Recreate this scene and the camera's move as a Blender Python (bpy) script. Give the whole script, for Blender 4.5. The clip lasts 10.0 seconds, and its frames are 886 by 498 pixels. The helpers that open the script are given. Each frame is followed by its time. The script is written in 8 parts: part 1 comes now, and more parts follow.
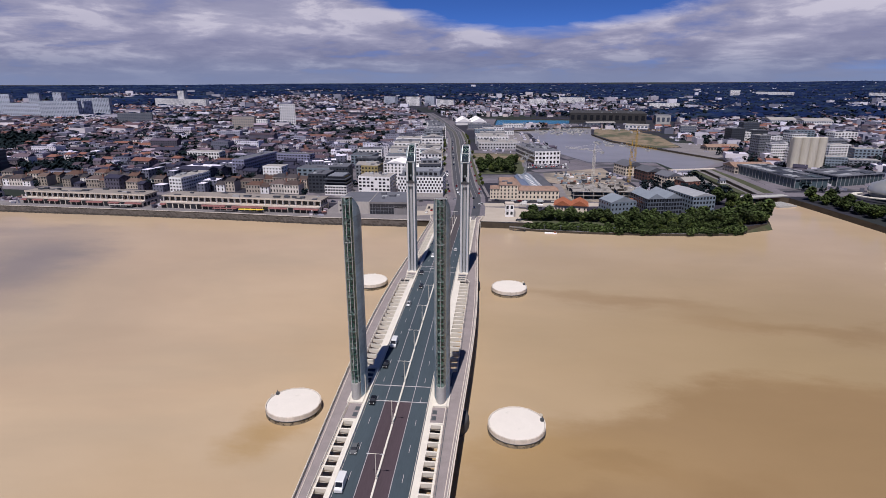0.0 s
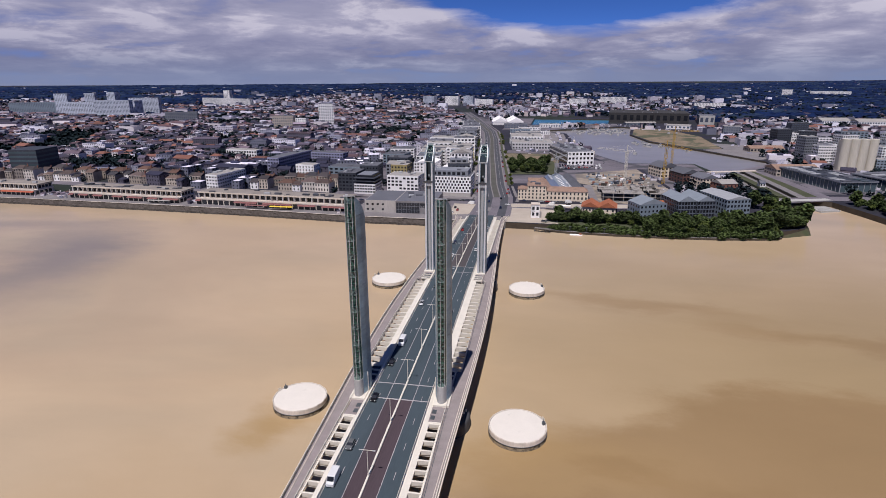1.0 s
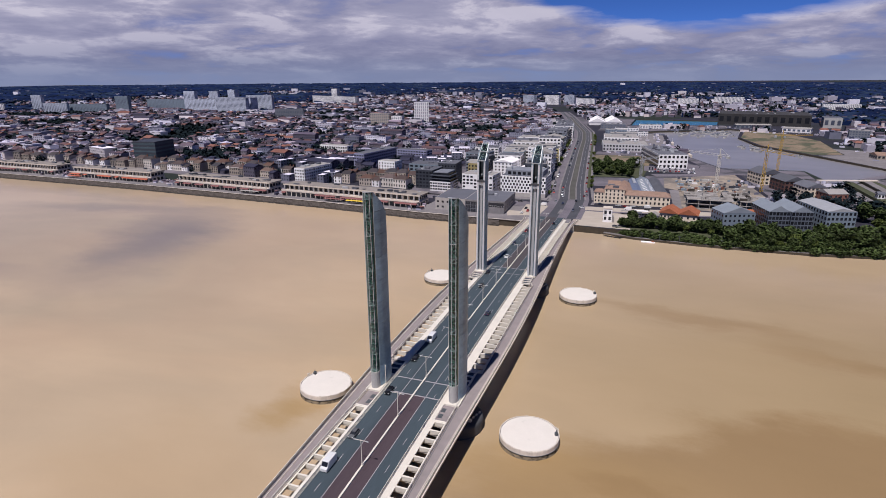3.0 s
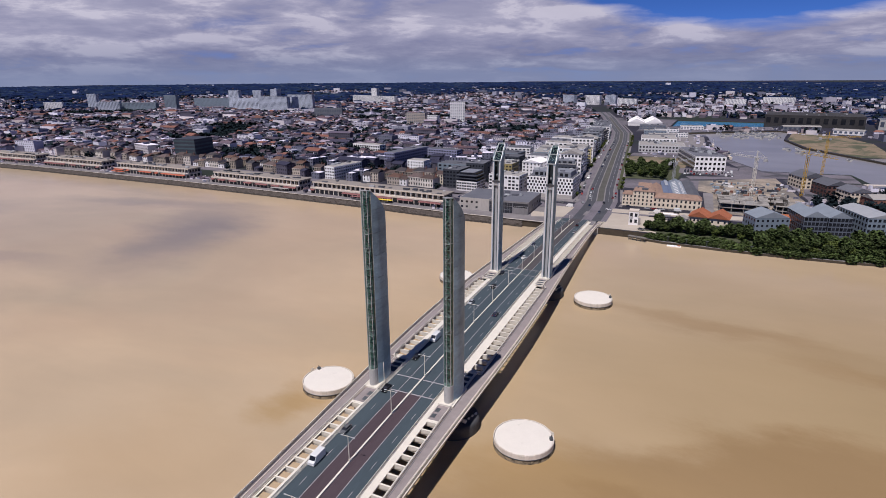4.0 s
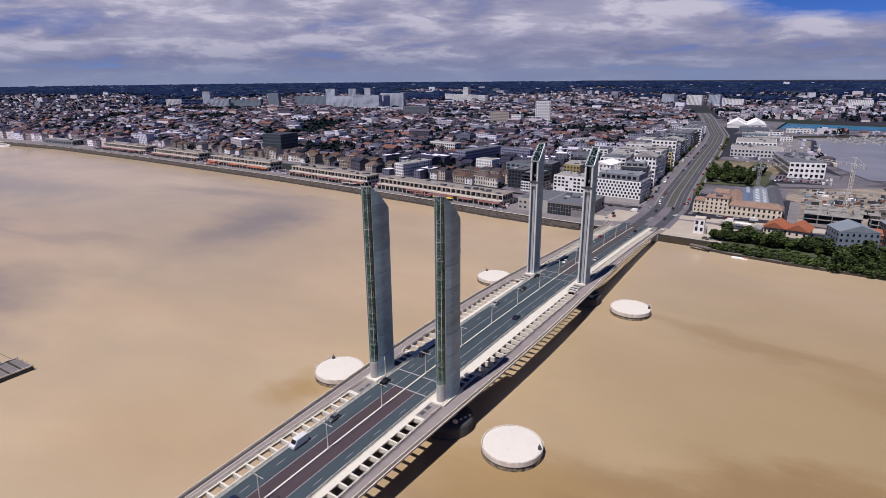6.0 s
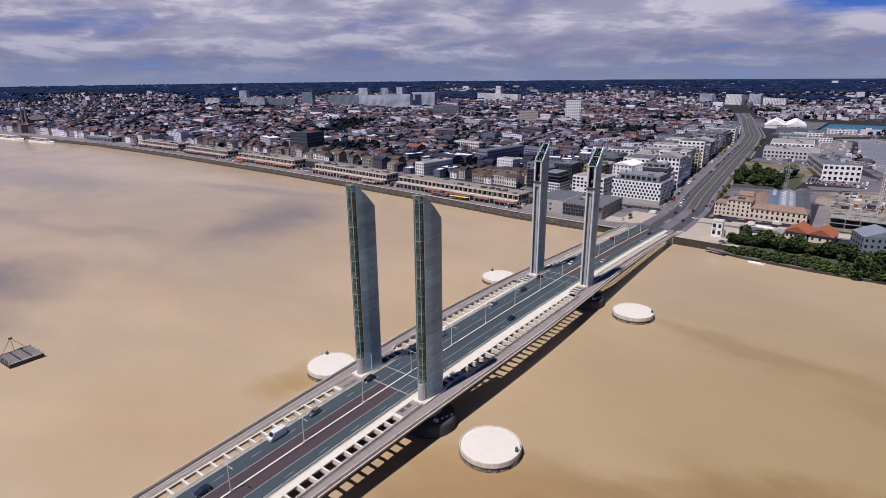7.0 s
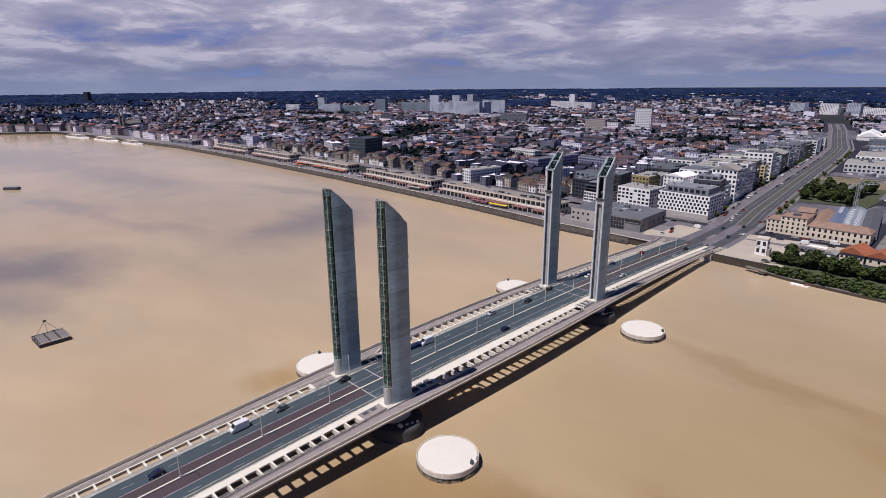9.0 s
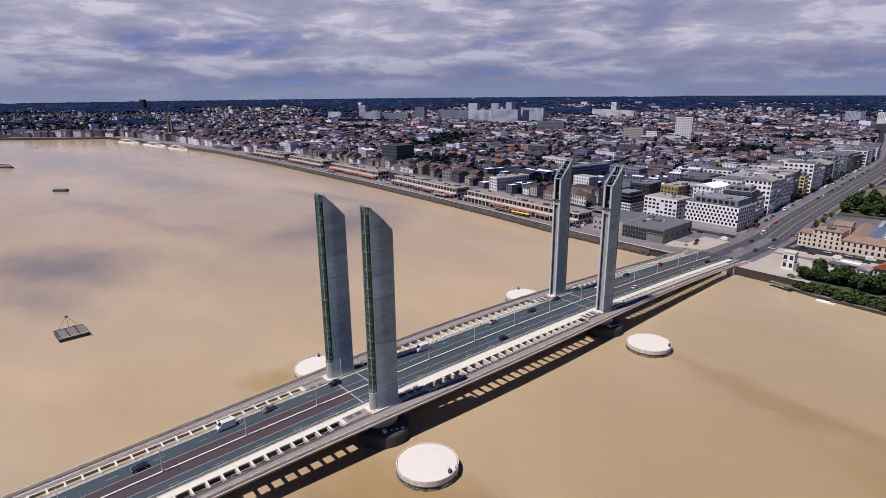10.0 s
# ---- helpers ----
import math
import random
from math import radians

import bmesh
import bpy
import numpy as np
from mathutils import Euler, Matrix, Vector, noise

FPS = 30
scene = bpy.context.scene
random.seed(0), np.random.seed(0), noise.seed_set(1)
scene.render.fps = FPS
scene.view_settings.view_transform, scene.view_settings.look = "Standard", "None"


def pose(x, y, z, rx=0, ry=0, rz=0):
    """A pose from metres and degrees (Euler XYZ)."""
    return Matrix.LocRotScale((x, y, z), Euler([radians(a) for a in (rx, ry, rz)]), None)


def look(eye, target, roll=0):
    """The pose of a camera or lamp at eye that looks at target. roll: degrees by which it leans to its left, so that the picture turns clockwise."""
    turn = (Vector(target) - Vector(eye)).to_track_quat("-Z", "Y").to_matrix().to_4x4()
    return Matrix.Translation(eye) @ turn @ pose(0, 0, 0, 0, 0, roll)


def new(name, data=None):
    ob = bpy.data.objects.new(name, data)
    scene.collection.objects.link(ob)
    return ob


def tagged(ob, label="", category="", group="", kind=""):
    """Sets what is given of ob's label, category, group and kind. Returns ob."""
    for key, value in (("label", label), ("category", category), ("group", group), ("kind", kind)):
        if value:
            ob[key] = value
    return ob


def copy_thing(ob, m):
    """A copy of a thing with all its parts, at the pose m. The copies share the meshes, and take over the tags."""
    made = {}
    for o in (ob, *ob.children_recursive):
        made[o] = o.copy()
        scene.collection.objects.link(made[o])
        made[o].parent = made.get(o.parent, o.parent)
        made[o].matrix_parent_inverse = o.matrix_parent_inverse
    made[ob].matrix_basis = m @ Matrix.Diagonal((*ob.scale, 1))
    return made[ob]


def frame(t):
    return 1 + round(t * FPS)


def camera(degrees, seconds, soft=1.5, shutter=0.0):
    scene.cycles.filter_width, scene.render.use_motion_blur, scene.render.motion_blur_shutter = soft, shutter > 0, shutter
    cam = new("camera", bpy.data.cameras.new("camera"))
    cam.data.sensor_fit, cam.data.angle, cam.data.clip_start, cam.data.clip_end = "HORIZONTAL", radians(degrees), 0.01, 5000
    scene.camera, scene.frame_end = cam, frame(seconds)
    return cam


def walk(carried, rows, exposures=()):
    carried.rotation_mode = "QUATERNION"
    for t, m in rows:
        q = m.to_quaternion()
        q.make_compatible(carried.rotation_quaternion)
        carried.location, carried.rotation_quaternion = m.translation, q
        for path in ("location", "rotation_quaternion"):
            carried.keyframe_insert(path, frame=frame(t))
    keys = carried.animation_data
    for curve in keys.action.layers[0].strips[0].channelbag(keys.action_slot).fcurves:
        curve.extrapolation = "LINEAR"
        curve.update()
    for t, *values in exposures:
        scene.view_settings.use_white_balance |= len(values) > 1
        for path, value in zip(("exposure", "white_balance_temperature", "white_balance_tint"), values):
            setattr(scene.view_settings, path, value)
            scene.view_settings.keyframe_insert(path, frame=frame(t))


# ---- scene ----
cam = camera(76.3, 10.0, soft=0.72)
METRES, EYE, TILT, LEAN, TURN = 138.8, 106.3, 0.0, 0.0, 5.3
ROWS = [
    (0.0, 0.0, 0.0, 0.0, -0.02, -17.1, 0.05),
    (0.5, 0.0394, -0.0004, 0.0016, 1.64, -17.14, 0.08),
    (1.0, 0.079, 0.0002, 0.0021, 4.09, -17.15, 0.19),
    (1.5, 0.1215, 0.0034, 0.0017, 7.07, -17.17, 0.23),
    (2.0, 0.163, 0.0098, 0.0017, 9.5, -17.2, 0.24),
    (2.5, 0.2073, 0.0187, 0.0018, 12.04, -17.22, 0.26),
    (4.0, 0.3364, 0.0572, -0.0001, 18.64, -17.23, 0.3),
    (4.5, 0.3808, 0.0745, -0.0009, 20.49, -17.25, 0.3),
    (5.0, 0.4261, 0.093, -0.001, 23.22, -17.26, 0.28),
    (5.5, 0.4733, 0.1147, -0.002, 26.13, -17.26, 0.33),
    (7.0, 0.6178, 0.1908, -0.002, 31.88, -17.34, 0.46),
    (7.5, 0.6658, 0.2224, -0.0027, 34.05, -17.32, 0.49),
    (8.0, 0.7101, 0.2543, -0.0035, 35.76, -17.12, 0.5),
    (8.5, 0.7569, 0.2892, -0.0048, 37.72, -16.82, 0.53),
    (9.0, 0.8009, 0.3255, -0.006, 39.78, -16.55, 0.47),
    (9.5, 0.8461, 0.364, -0.0066, 41.82, -16.19, 0.49),
    (10.0, 0.8885, 0.4028, -0.0073, 44.09, -15.77, 0.48),
]
walk(cam, [(t, pose(27.9, -155, EYE, TILT, LEAN, TURN) @ pose(METRES * x, METRES * y, METRES * z, 90 + pitch, roll, yaw)) for t, x, y, z, yaw, pitch, roll in ROWS], [(0.0, -0.08), (10.0, -0.08)])

# ---- world and sun ----
SUN_EL, SUN_AZ = radians(64.0), radians(187.0)       # height; heading clockwise from +y
to_sun = Vector((math.sin(SUN_AZ) * math.cos(SUN_EL), math.cos(SUN_AZ) * math.cos(SUN_EL), math.sin(SUN_EL)))
sun_data = bpy.data.lights.new("sun", "SUN")
sun_data.energy, sun_data.angle, sun_data.color = 5.0, radians(0.53), (1.0, 0.945, 0.945)
sun = new("sun", sun_data)
sun.matrix_world = look(to_sun * 900, (0, 0, 0))

world = bpy.data.worlds.new("world")
scene.world = world
world.use_nodes = True
wn, wl = world.node_tree.nodes, world.node_tree.links
wn.clear()


def link_math(nodes, links, op, a, b=None, clamp=False):
    n = nodes.new("ShaderNodeMath")
    n.operation, n.use_clamp = op, clamp
    for i, v in enumerate((a, b)):
        if v is None:
            continue
        if isinstance(v, (int, float)):
            n.inputs[i].default_value = v
        else:
            links.new(v, n.inputs[i])
    return n.outputs[0]


def ramp_node(nodes, links, fac, stops, interp="LINEAR"):
    n = nodes.new("ShaderNodeValToRGB")
    n.color_ramp.interpolation = interp
    el = n.color_ramp.elements
    while len(el) < len(stops):
        el.new(0.5)
    for e, (p, c) in zip(el, stops):
        e.position = p
        e.color = (*c, 1) if len(c) == 3 else c
    links.new(fac, n.inputs[0])
    return n.outputs[0]


def mix_node(nodes, links, fac, a, b, mode="MIX"):
    n = nodes.new("ShaderNodeMix")
    n.data_type, n.blend_type = "RGBA", mode
    for sock, v in ((n.inputs[0], fac), (n.inputs[6], a), (n.inputs[7], b)):
        if isinstance(v, (int, float)):
            sock.default_value = v
        elif isinstance(v, tuple):
            sock.default_value = (*v, 1)
        else:
            links.new(v, sock)
    return n.outputs[2]


def noise_node(nodes, links, vec, scale, detail=4.0, rough=0.55, dist=0.0):
    n = nodes.new("ShaderNodeTexNoise")
    n.inputs["Scale"].default_value, n.inputs["Detail"].default_value = scale, detail
    n.inputs["Roughness"].default_value, n.inputs["Distortion"].default_value = rough, dist
    links.new(vec, n.inputs["Vector"])
    return n.outputs["Fac"]


def build_sky():
    sky = wn.new("ShaderNodeTexSky")
    sky.sky_type, sky.sun_disc = "NISHITA", False
    sky.sun_elevation, sky.sun_rotation, sky.air_density, sky.dust_density, sky.altitude = SUN_EL, SUN_AZ, 1.0, 0.6, 10000
    sky_dim = mix_node(wn, wl, 1.0, sky.outputs[0], (0.034, 0.056, 0.105), "MULTIPLY")
    co = wn.new("ShaderNodeTexCoord")
    sep = wn.new("ShaderNodeSeparateXYZ")
    wl.new(co.outputs["Generated"], sep.inputs[0])
    up = link_math(wn, wl, "MAXIMUM", sep.outputs[2], 0.0)
    down = link_math(wn, wl, "ADD", up, 0.12)
    comb = wn.new("ShaderNodeCombineXYZ")
    wl.new(link_math(wn, wl, "DIVIDE", sep.outputs[0], down), comb.inputs[0])
    wl.new(link_math(wn, wl, "DIVIDE", sep.outputs[1], down), comb.inputs[1])
    plane = comb.outputs[0]
    sheet = noise_node(wn, wl, plane, 0.55, 5.0, 0.52, 0.3)
    tall = wn.new("ShaderNodeMapping")
    tall.inputs["Scale"].default_value = (1.0, 1.0, 4.4)
    wl.new(co.outputs["Generated"], tall.inputs["Vector"])
    puffs = noise_node(wn, wl, tall.outputs[0], 7.5, 9.0, 0.58, 0.2)
    # a blue break in the cover
    mp = wn.new("ShaderNodeMapping")
    mp.vector_type = "TEXTURE"
    mp.inputs["Location"].default_value, mp.inputs["Scale"].default_value = (0.25, 3.3, 0), (1.2, 2.1, 1)
    wl.new(plane, mp.inputs["Vector"])
    ln = wn.new("ShaderNodeVectorMath")
    ln.operation = "LENGTH"
    wl.new(mp.outputs[0], ln.inputs[0])
    hole = link_math(wn, wl, "SUBTRACT", 1.15, ln.outputs["Value"])
    hole = link_math(wn, wl, "MULTIPLY", link_math(wn, wl, "MAXIMUM", hole, 0.0), 1.0)
    thin = link_math(wn, wl, "MULTIPLY", ramp_node(wn, wl, up, ((0.145, (0, 0, 0)), (0.22, (1, 1, 1)))), 0.7)
    dens = link_math(wn, wl, "ADD", link_math(wn, wl, "MULTIPLY", sheet, 0.62), link_math(wn, wl, "MULTIPLY", puffs, 0.45))
    dens = link_math(wn, wl, "SUBTRACT", link_math(wn, wl, "SUBTRACT", dens, hole), thin)
    mask = ramp_node(wn, wl, dens, ((0.25, (0, 0, 0)), (0.50, (1, 1, 1))))
    lump = ramp_node(wn, wl, puffs, ((0.39, (0.215, 0.215, 0.315)), (0.47, (0.30, 0.29, 0.38)), (0.53, (0.40, 0.375, 0.45)), (0.60, (0.66, 0.605, 0.63))))
    veil = ramp_node(wn, wl, sheet, ((0.38, (0.25, 0.245, 0.345)), (0.52, (0.36, 0.34, 0.425)), (0.62, (0.46, 0.43, 0.50))))
    cloud = mix_node(wn, wl, 0.60, veil, lump)
    lift = ramp_node(wn, wl, up, ((0.02, (0.69, 0.765, 0.96)), (0.06, (0.95, 0.99, 1.15)), (0.12, (1.12, 1.15, 1.27)), (0.3, (1.1, 1.1, 1.15))))
    cloud = mix_node(wn, wl, 1.0, cloud, lift, "MULTIPLY")
    both = mix_node(wn, wl, mask, sky_dim, cloud)
    low = ramp_node(wn, wl, up, ((0.0, (0.8, 0.8, 0.8)), (0.008, (0.5, 0.5, 0.5)), (0.03, (0, 0, 0))))
    both = mix_node(wn, wl, low, both, (0.225, 0.265, 0.43))
    bg = wn.new("ShaderNodeBackground")
    bg.inputs["Strength"].default_value = 1.0
    wl.new(both, bg.inputs["Color"])
    wl.new(bg.outputs[0], wn.new("ShaderNodeOutputWorld").inputs["Surface"])


build_sky()


# ---- materials ----
def mat(name, color, rough=0.8, metal=0.0, var=0.18, scale=0.35, fine=6.0, bump=0.0, rnd=0.0, island=False, palette=None, spec=0.3, streak=None, stain=None):
    """Procedural surface: large and fine variation, a random shade by object or island, relief."""
    m = bpy.data.materials.new(name)
    m.use_nodes = True
    n, l = m.node_tree.nodes, m.node_tree.links
    p = n["Principled BSDF"]
    geo = n.new("ShaderNodeNewGeometry")
    vec = geo.outputs["Position"]
    if streak:
        mp = n.new("ShaderNodeMapping")
        mp.inputs["Scale"].default_value = streak
        l.new(vec, mp.inputs["Vector"])
        vec = mp.outputs[0]
    rand = geo.outputs["Random Per Island"] if island else n.new("ShaderNodeObjectInfo").outputs["Random"]
    if palette:
        step = 1.0 / len(palette)
        base = ramp_node(n, l, rand, [(i * step, c) for i, c in enumerate(palette)], "CONSTANT")
    else:
        rgb = n.new("ShaderNodeRGB")
        rgb.outputs[0].default_value = (*color, 1)
        base = rgb.outputs[0]
    big = noise_node(n, l, vec, scale, 4.0, 0.6)
    small = noise_node(n, l, vec, fine, 3.0, 0.6)
    v = link_math(n, l, "ADD", link_math(n, l, "MULTIPLY", big, 1.2), link_math(n, l, "MULTIPLY", small, 0.8))
    v = link_math(n, l, "ADD", link_math(n, l, "MULTIPLY", link_math(n, l, "SUBTRACT", v, 1.0), 2.0 * var), 1.0)
    if rnd:
        sp = link_math(n, l, "FRACT", link_math(n, l, "MULTIPLY", rand, 7.31))
        v = link_math(n, l, "MULTIPLY", v, link_math(n, l, "ADD", link_math(n, l, "MULTIPLY", sp, 2 * rnd), 1.0 - rnd))
    hsv = n.new("ShaderNodeHueSaturation")
    l.new(base, hsv.inputs["Color"])
    l.new(v, hsv.inputs["Value"])
    out = hsv.outputs[0]
    if stain:
        col, sc, lo, hi = stain
        f = ramp_node(n, l, noise_node(n, l, geo.outputs["Position"], sc, 5.0, 0.6, 0.4), ((lo, (0, 0, 0)), (hi, (1, 1, 1))))
        out = mix_node(n, l, f, out, col)
    l.new(out, p.inputs["Base Color"])
    p.inputs["Roughness"].default_value, p.inputs["Metallic"].default_value = rough, metal
    p.inputs["Specular IOR Level"].default_value = spec
    if bump:
        b = n.new("ShaderNodeBump")
        b.inputs["Strength"].default_value, b.inputs["Distance"].default_value = 0.6, bump
        l.new(small, b.inputs["Height"])
        l.new(b.outputs[0], p.inputs["Normal"])
    return m


BROWN, CLOUD_GREY = (0.240, 0.152, 0.070), (0.204, 0.174, 0.161)
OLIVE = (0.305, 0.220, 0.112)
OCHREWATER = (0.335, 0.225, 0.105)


def water_mat(name, c0, c1, rough=0.16, big=0.0045, plumes=(), spec=0.5):
    """Silty water; plumes: (x, y, half length, half width, turn, colour, strength) of patches with frayed edges, both
    silt and painted cloud tone.
    """
    m = bpy.data.materials.new(name)
    m.use_nodes = True
    n, l = m.node_tree.nodes, m.node_tree.links
    p = n["Principled BSDF"]
    pos = n.new("ShaderNodeNewGeometry").outputs["Position"]
    mp = n.new("ShaderNodeMapping")
    mp.inputs["Scale"].default_value = (0.55, 1.0, 1.0)
    mp.inputs["Rotation"].default_value = (0, 0, 0.2)
    l.new(pos, mp.inputs["Vector"])
    col = ramp_node(n, l, noise_node(n, l, mp.outputs[0], big, 6.0, 0.5, 0.8), ((0.36, c1), (0.60, c0)))
    if plumes:
        drift = ramp_node(n, l, noise_node(n, l, mp.outputs[0], 0.0085, 5.0, 0.55, 0.6), ((0.44, (0, 0, 0)), (0.66, (0.6, 0.6, 0.6))))
        col = mix_node(n, l, drift, col, (0.330, 0.274, 0.196))
        blush = ramp_node(n, l, noise_node(n, l, pos, 0.006, 4.0, 0.5, 0.3), ((0.50, (0, 0, 0)), (0.68, (0.45, 0.45, 0.45))))
        col = mix_node(n, l, blush, col, (0.42, 0.303, 0.205))
    fray = n.new("ShaderNodeTexNoise")
    fray.inputs["Scale"].default_value, fray.inputs["Detail"].default_value = 0.022, 8.0
    fray.inputs["Roughness"].default_value = 0.62
    l.new(mp.outputs[0], fray.inputs["Vector"])
    sub = n.new("ShaderNodeVectorMath")
    sub.operation = "SUBTRACT"
    l.new(fray.outputs["Color"], sub.inputs[0])
    sub.inputs[1].default_value = (0.5, 0.5, 0.5)
    wob = n.new("ShaderNodeVectorMath")
    wob.operation = "SCALE"
    l.new(sub.outputs[0], wob.inputs[0])
    wob.inputs["Scale"].default_value = 75.0
    bent = n.new("ShaderNodeVectorMath")
    l.new(pos, bent.inputs[0])
    l.new(wob.outputs[0], bent.inputs[1])
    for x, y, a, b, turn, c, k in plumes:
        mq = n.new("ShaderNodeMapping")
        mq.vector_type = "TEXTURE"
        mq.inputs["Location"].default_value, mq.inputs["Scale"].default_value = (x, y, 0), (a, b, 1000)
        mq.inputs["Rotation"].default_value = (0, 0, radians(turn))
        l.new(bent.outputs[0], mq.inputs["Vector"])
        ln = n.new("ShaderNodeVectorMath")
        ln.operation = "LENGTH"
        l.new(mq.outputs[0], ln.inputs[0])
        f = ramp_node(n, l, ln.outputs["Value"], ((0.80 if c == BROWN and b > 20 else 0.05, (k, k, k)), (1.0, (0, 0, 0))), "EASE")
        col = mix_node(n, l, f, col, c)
    soft = noise_node(n, l, mp.outputs[0], 0.03, 5.0, 0.55, 0.4)
    hsv = n.new("ShaderNodeHueSaturation")
    l.new(col, hsv.inputs["Color"])
    l.new(link_math(n, l, "ADD", link_math(n, l, "MULTIPLY", soft, 0.20), 0.90), hsv.inputs["Value"])
    l.new(hsv.outputs[0], p.inputs["Base Color"])
    p.inputs["Roughness"].default_value, p.inputs["IOR"].default_value, p.inputs["Specular IOR Level"].default_value = rough, 1.33, spec
    b = n.new("ShaderNodeBump")
    b.inputs["Strength"].default_value, b.inputs["Distance"].default_value = 0.2, 0.1
    l.new(noise_node(n, l, pos, 0.9, 5.0, 0.6), b.inputs["Height"])
    l.new(b.outputs[0], p.inputs["Normal"])
    return m


def glass_mat(name, tint, gloss=0.05, ior=1.5):
    """Tinted pane: seen through, with a sheen that grows at grazing angles."""
    m = bpy.data.materials.new(name)
    m.use_nodes = True
    n, l = m.node_tree.nodes, m.node_tree.links
    n.remove(n["Principled BSDF"])
    tr, gl, fr, mx = n.new("ShaderNodeBsdfTransparent"), n.new("ShaderNodeBsdfGlossy"), n.new("ShaderNodeFresnel"), n.new("ShaderNodeMixShader")
    tr.inputs[0].default_value = (*tint, 1)
    gl.inputs[0].default_value, gl.inputs["Roughness"].default_value = (0.95, 1.0, 0.98, 1), gloss
    fr.inputs["IOR"].default_value = ior
    l.new(fr.outputs[0], mx.inputs[0])
    l.new(tr.outputs[0], mx.inputs[1])
    l.new(gl.outputs[0], mx.inputs[2])
    l.new(mx.outputs[0], n["Material Output"].inputs["Surface"])
    return m


# grey patches paint cloud reflections and cloud shadow into the river's colour
PLUMES_AND_CLOUDS = ((190, 50, 300, 250, 0, OLIVE, 0.9), (-62, -50, 60, 50, 0, (0.40, 0.288, 0.172), 0.6), (-247, 138, 125, 58, 116, CLOUD_GREY, 0.8), (-268, -48, 95, 62, 20, CLOUD_GREY, 0.95), (-205, -72, 62, 30, 25, CLOUD_GREY, 0.6), (-330, 40, 120, 20, 14, CLOUD_GREY, 0.32), (-350, 205, 140, 22, 12, CLOUD_GREY, 0.38), (-620, 95, 240, 62, 10, CLOUD_GREY, 0.5), (-930, 50, 330, 120, 8, CLOUD_GREY, 0.6), (-470, 10, 120, 30, 12, CLOUD_GREY, 0.5),
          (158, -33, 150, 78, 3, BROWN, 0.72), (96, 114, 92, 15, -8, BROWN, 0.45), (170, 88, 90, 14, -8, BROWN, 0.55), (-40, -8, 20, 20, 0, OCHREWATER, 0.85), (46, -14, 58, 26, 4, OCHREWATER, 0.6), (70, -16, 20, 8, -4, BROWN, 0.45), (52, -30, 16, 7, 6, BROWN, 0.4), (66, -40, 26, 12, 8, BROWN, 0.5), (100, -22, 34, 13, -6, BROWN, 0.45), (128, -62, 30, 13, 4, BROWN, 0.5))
WATER = water_mat("river_water", (0.486, 0.370, 0.250), (0.452, 0.336, 0.218), plumes=PLUMES_AND_CLOUDS)
BASIN = water_mat("basin_water", (0.235, 0.222, 0.225), (0.205, 0.195, 0.20), 0.25, 0.01, spec=0.3)
POOL = water_mat("blue_basin_water", (0.045, 0.15, 0.23), (0.04, 0.13, 0.21), 0.25, 0.01)
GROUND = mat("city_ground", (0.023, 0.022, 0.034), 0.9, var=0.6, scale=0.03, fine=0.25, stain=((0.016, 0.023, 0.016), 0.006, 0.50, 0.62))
PAVING = mat("quay_paving", (0.185, 0.170, 0.176), 0.85, var=0.35, scale=0.08, fine=0.7)
QUAYSTONE = mat("quay_stone", (0.06264, 0.05046, 0.03741), 0.9, var=0.4, scale=0.2, fine=1.5, bump=0.1)
ASPHALT = mat("asphalt", (0.048, 0.066, 0.080), 0.85, var=0.22, scale=0.12, fine=3.0, streak=(1.0, 0.12, 1.0))
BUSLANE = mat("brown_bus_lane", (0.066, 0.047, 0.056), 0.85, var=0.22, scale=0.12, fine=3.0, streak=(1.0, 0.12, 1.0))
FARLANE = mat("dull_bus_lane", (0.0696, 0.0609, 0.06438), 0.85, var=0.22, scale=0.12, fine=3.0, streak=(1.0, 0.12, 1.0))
ROAD = mat("boulevard_asphalt", (0.062, 0.064, 0.075), 0.88, var=0.35, scale=0.06, fine=1.0)
YARD = mat("grey_yard_surface", (0.135, 0.122, 0.142), 0.9, var=0.5, scale=0.04, fine=0.5, stain=((0.055, 0.055, 0.064), 0.03, 0.50, 0.62))
STREET = mat("street_asphalt", (0.142, 0.128, 0.148), 0.88, var=0.4, scale=0.05, fine=0.8)
WORN = mat("worn_lane_marking", (0.36, 0.335, 0.35), 0.8, var=0.35, scale=0.6, fine=6)
TRAMGRASS = mat("tram_verge", (0.082, 0.080, 0.072), 0.95, var=0.4, scale=0.06, fine=1.2)
GRASS = mat("grass", (0.060, 0.066, 0.036), 0.95, var=0.4, scale=0.06, fine=1.2)
DRYGRASS = mat("dry_grass_and_earth", (0.215, 0.165, 0.115), 0.95, var=0.5, scale=0.03, fine=0.4, stain=((0.075, 0.080, 0.050), 0.03, 0.46, 0.58))
SAND = mat("construction_earth", (0.27, 0.225, 0.185), 0.95, var=0.5, scale=0.06, fine=0.5, stain=((0.15, 0.135, 0.125), 0.05, 0.48, 0.60))
WHITE = mat("white_painted_steel", (0.66, 0.615, 0.54), 0.55, var=0.10, scale=0.25, fine=2.5)
WHITEWALL = mat("white_render", (0.82, 0.795, 0.80), 0.8, var=0.1, scale=0.12, fine=1.5, rnd=0.08)
CAPWHITE = mat("islet_cap_white", (0.66, 0.615, 0.56), 0.7, var=0.05, scale=0.3, fine=2.0, stain=((0.56, 0.525, 0.475), 0.35, 0.62, 0.80))
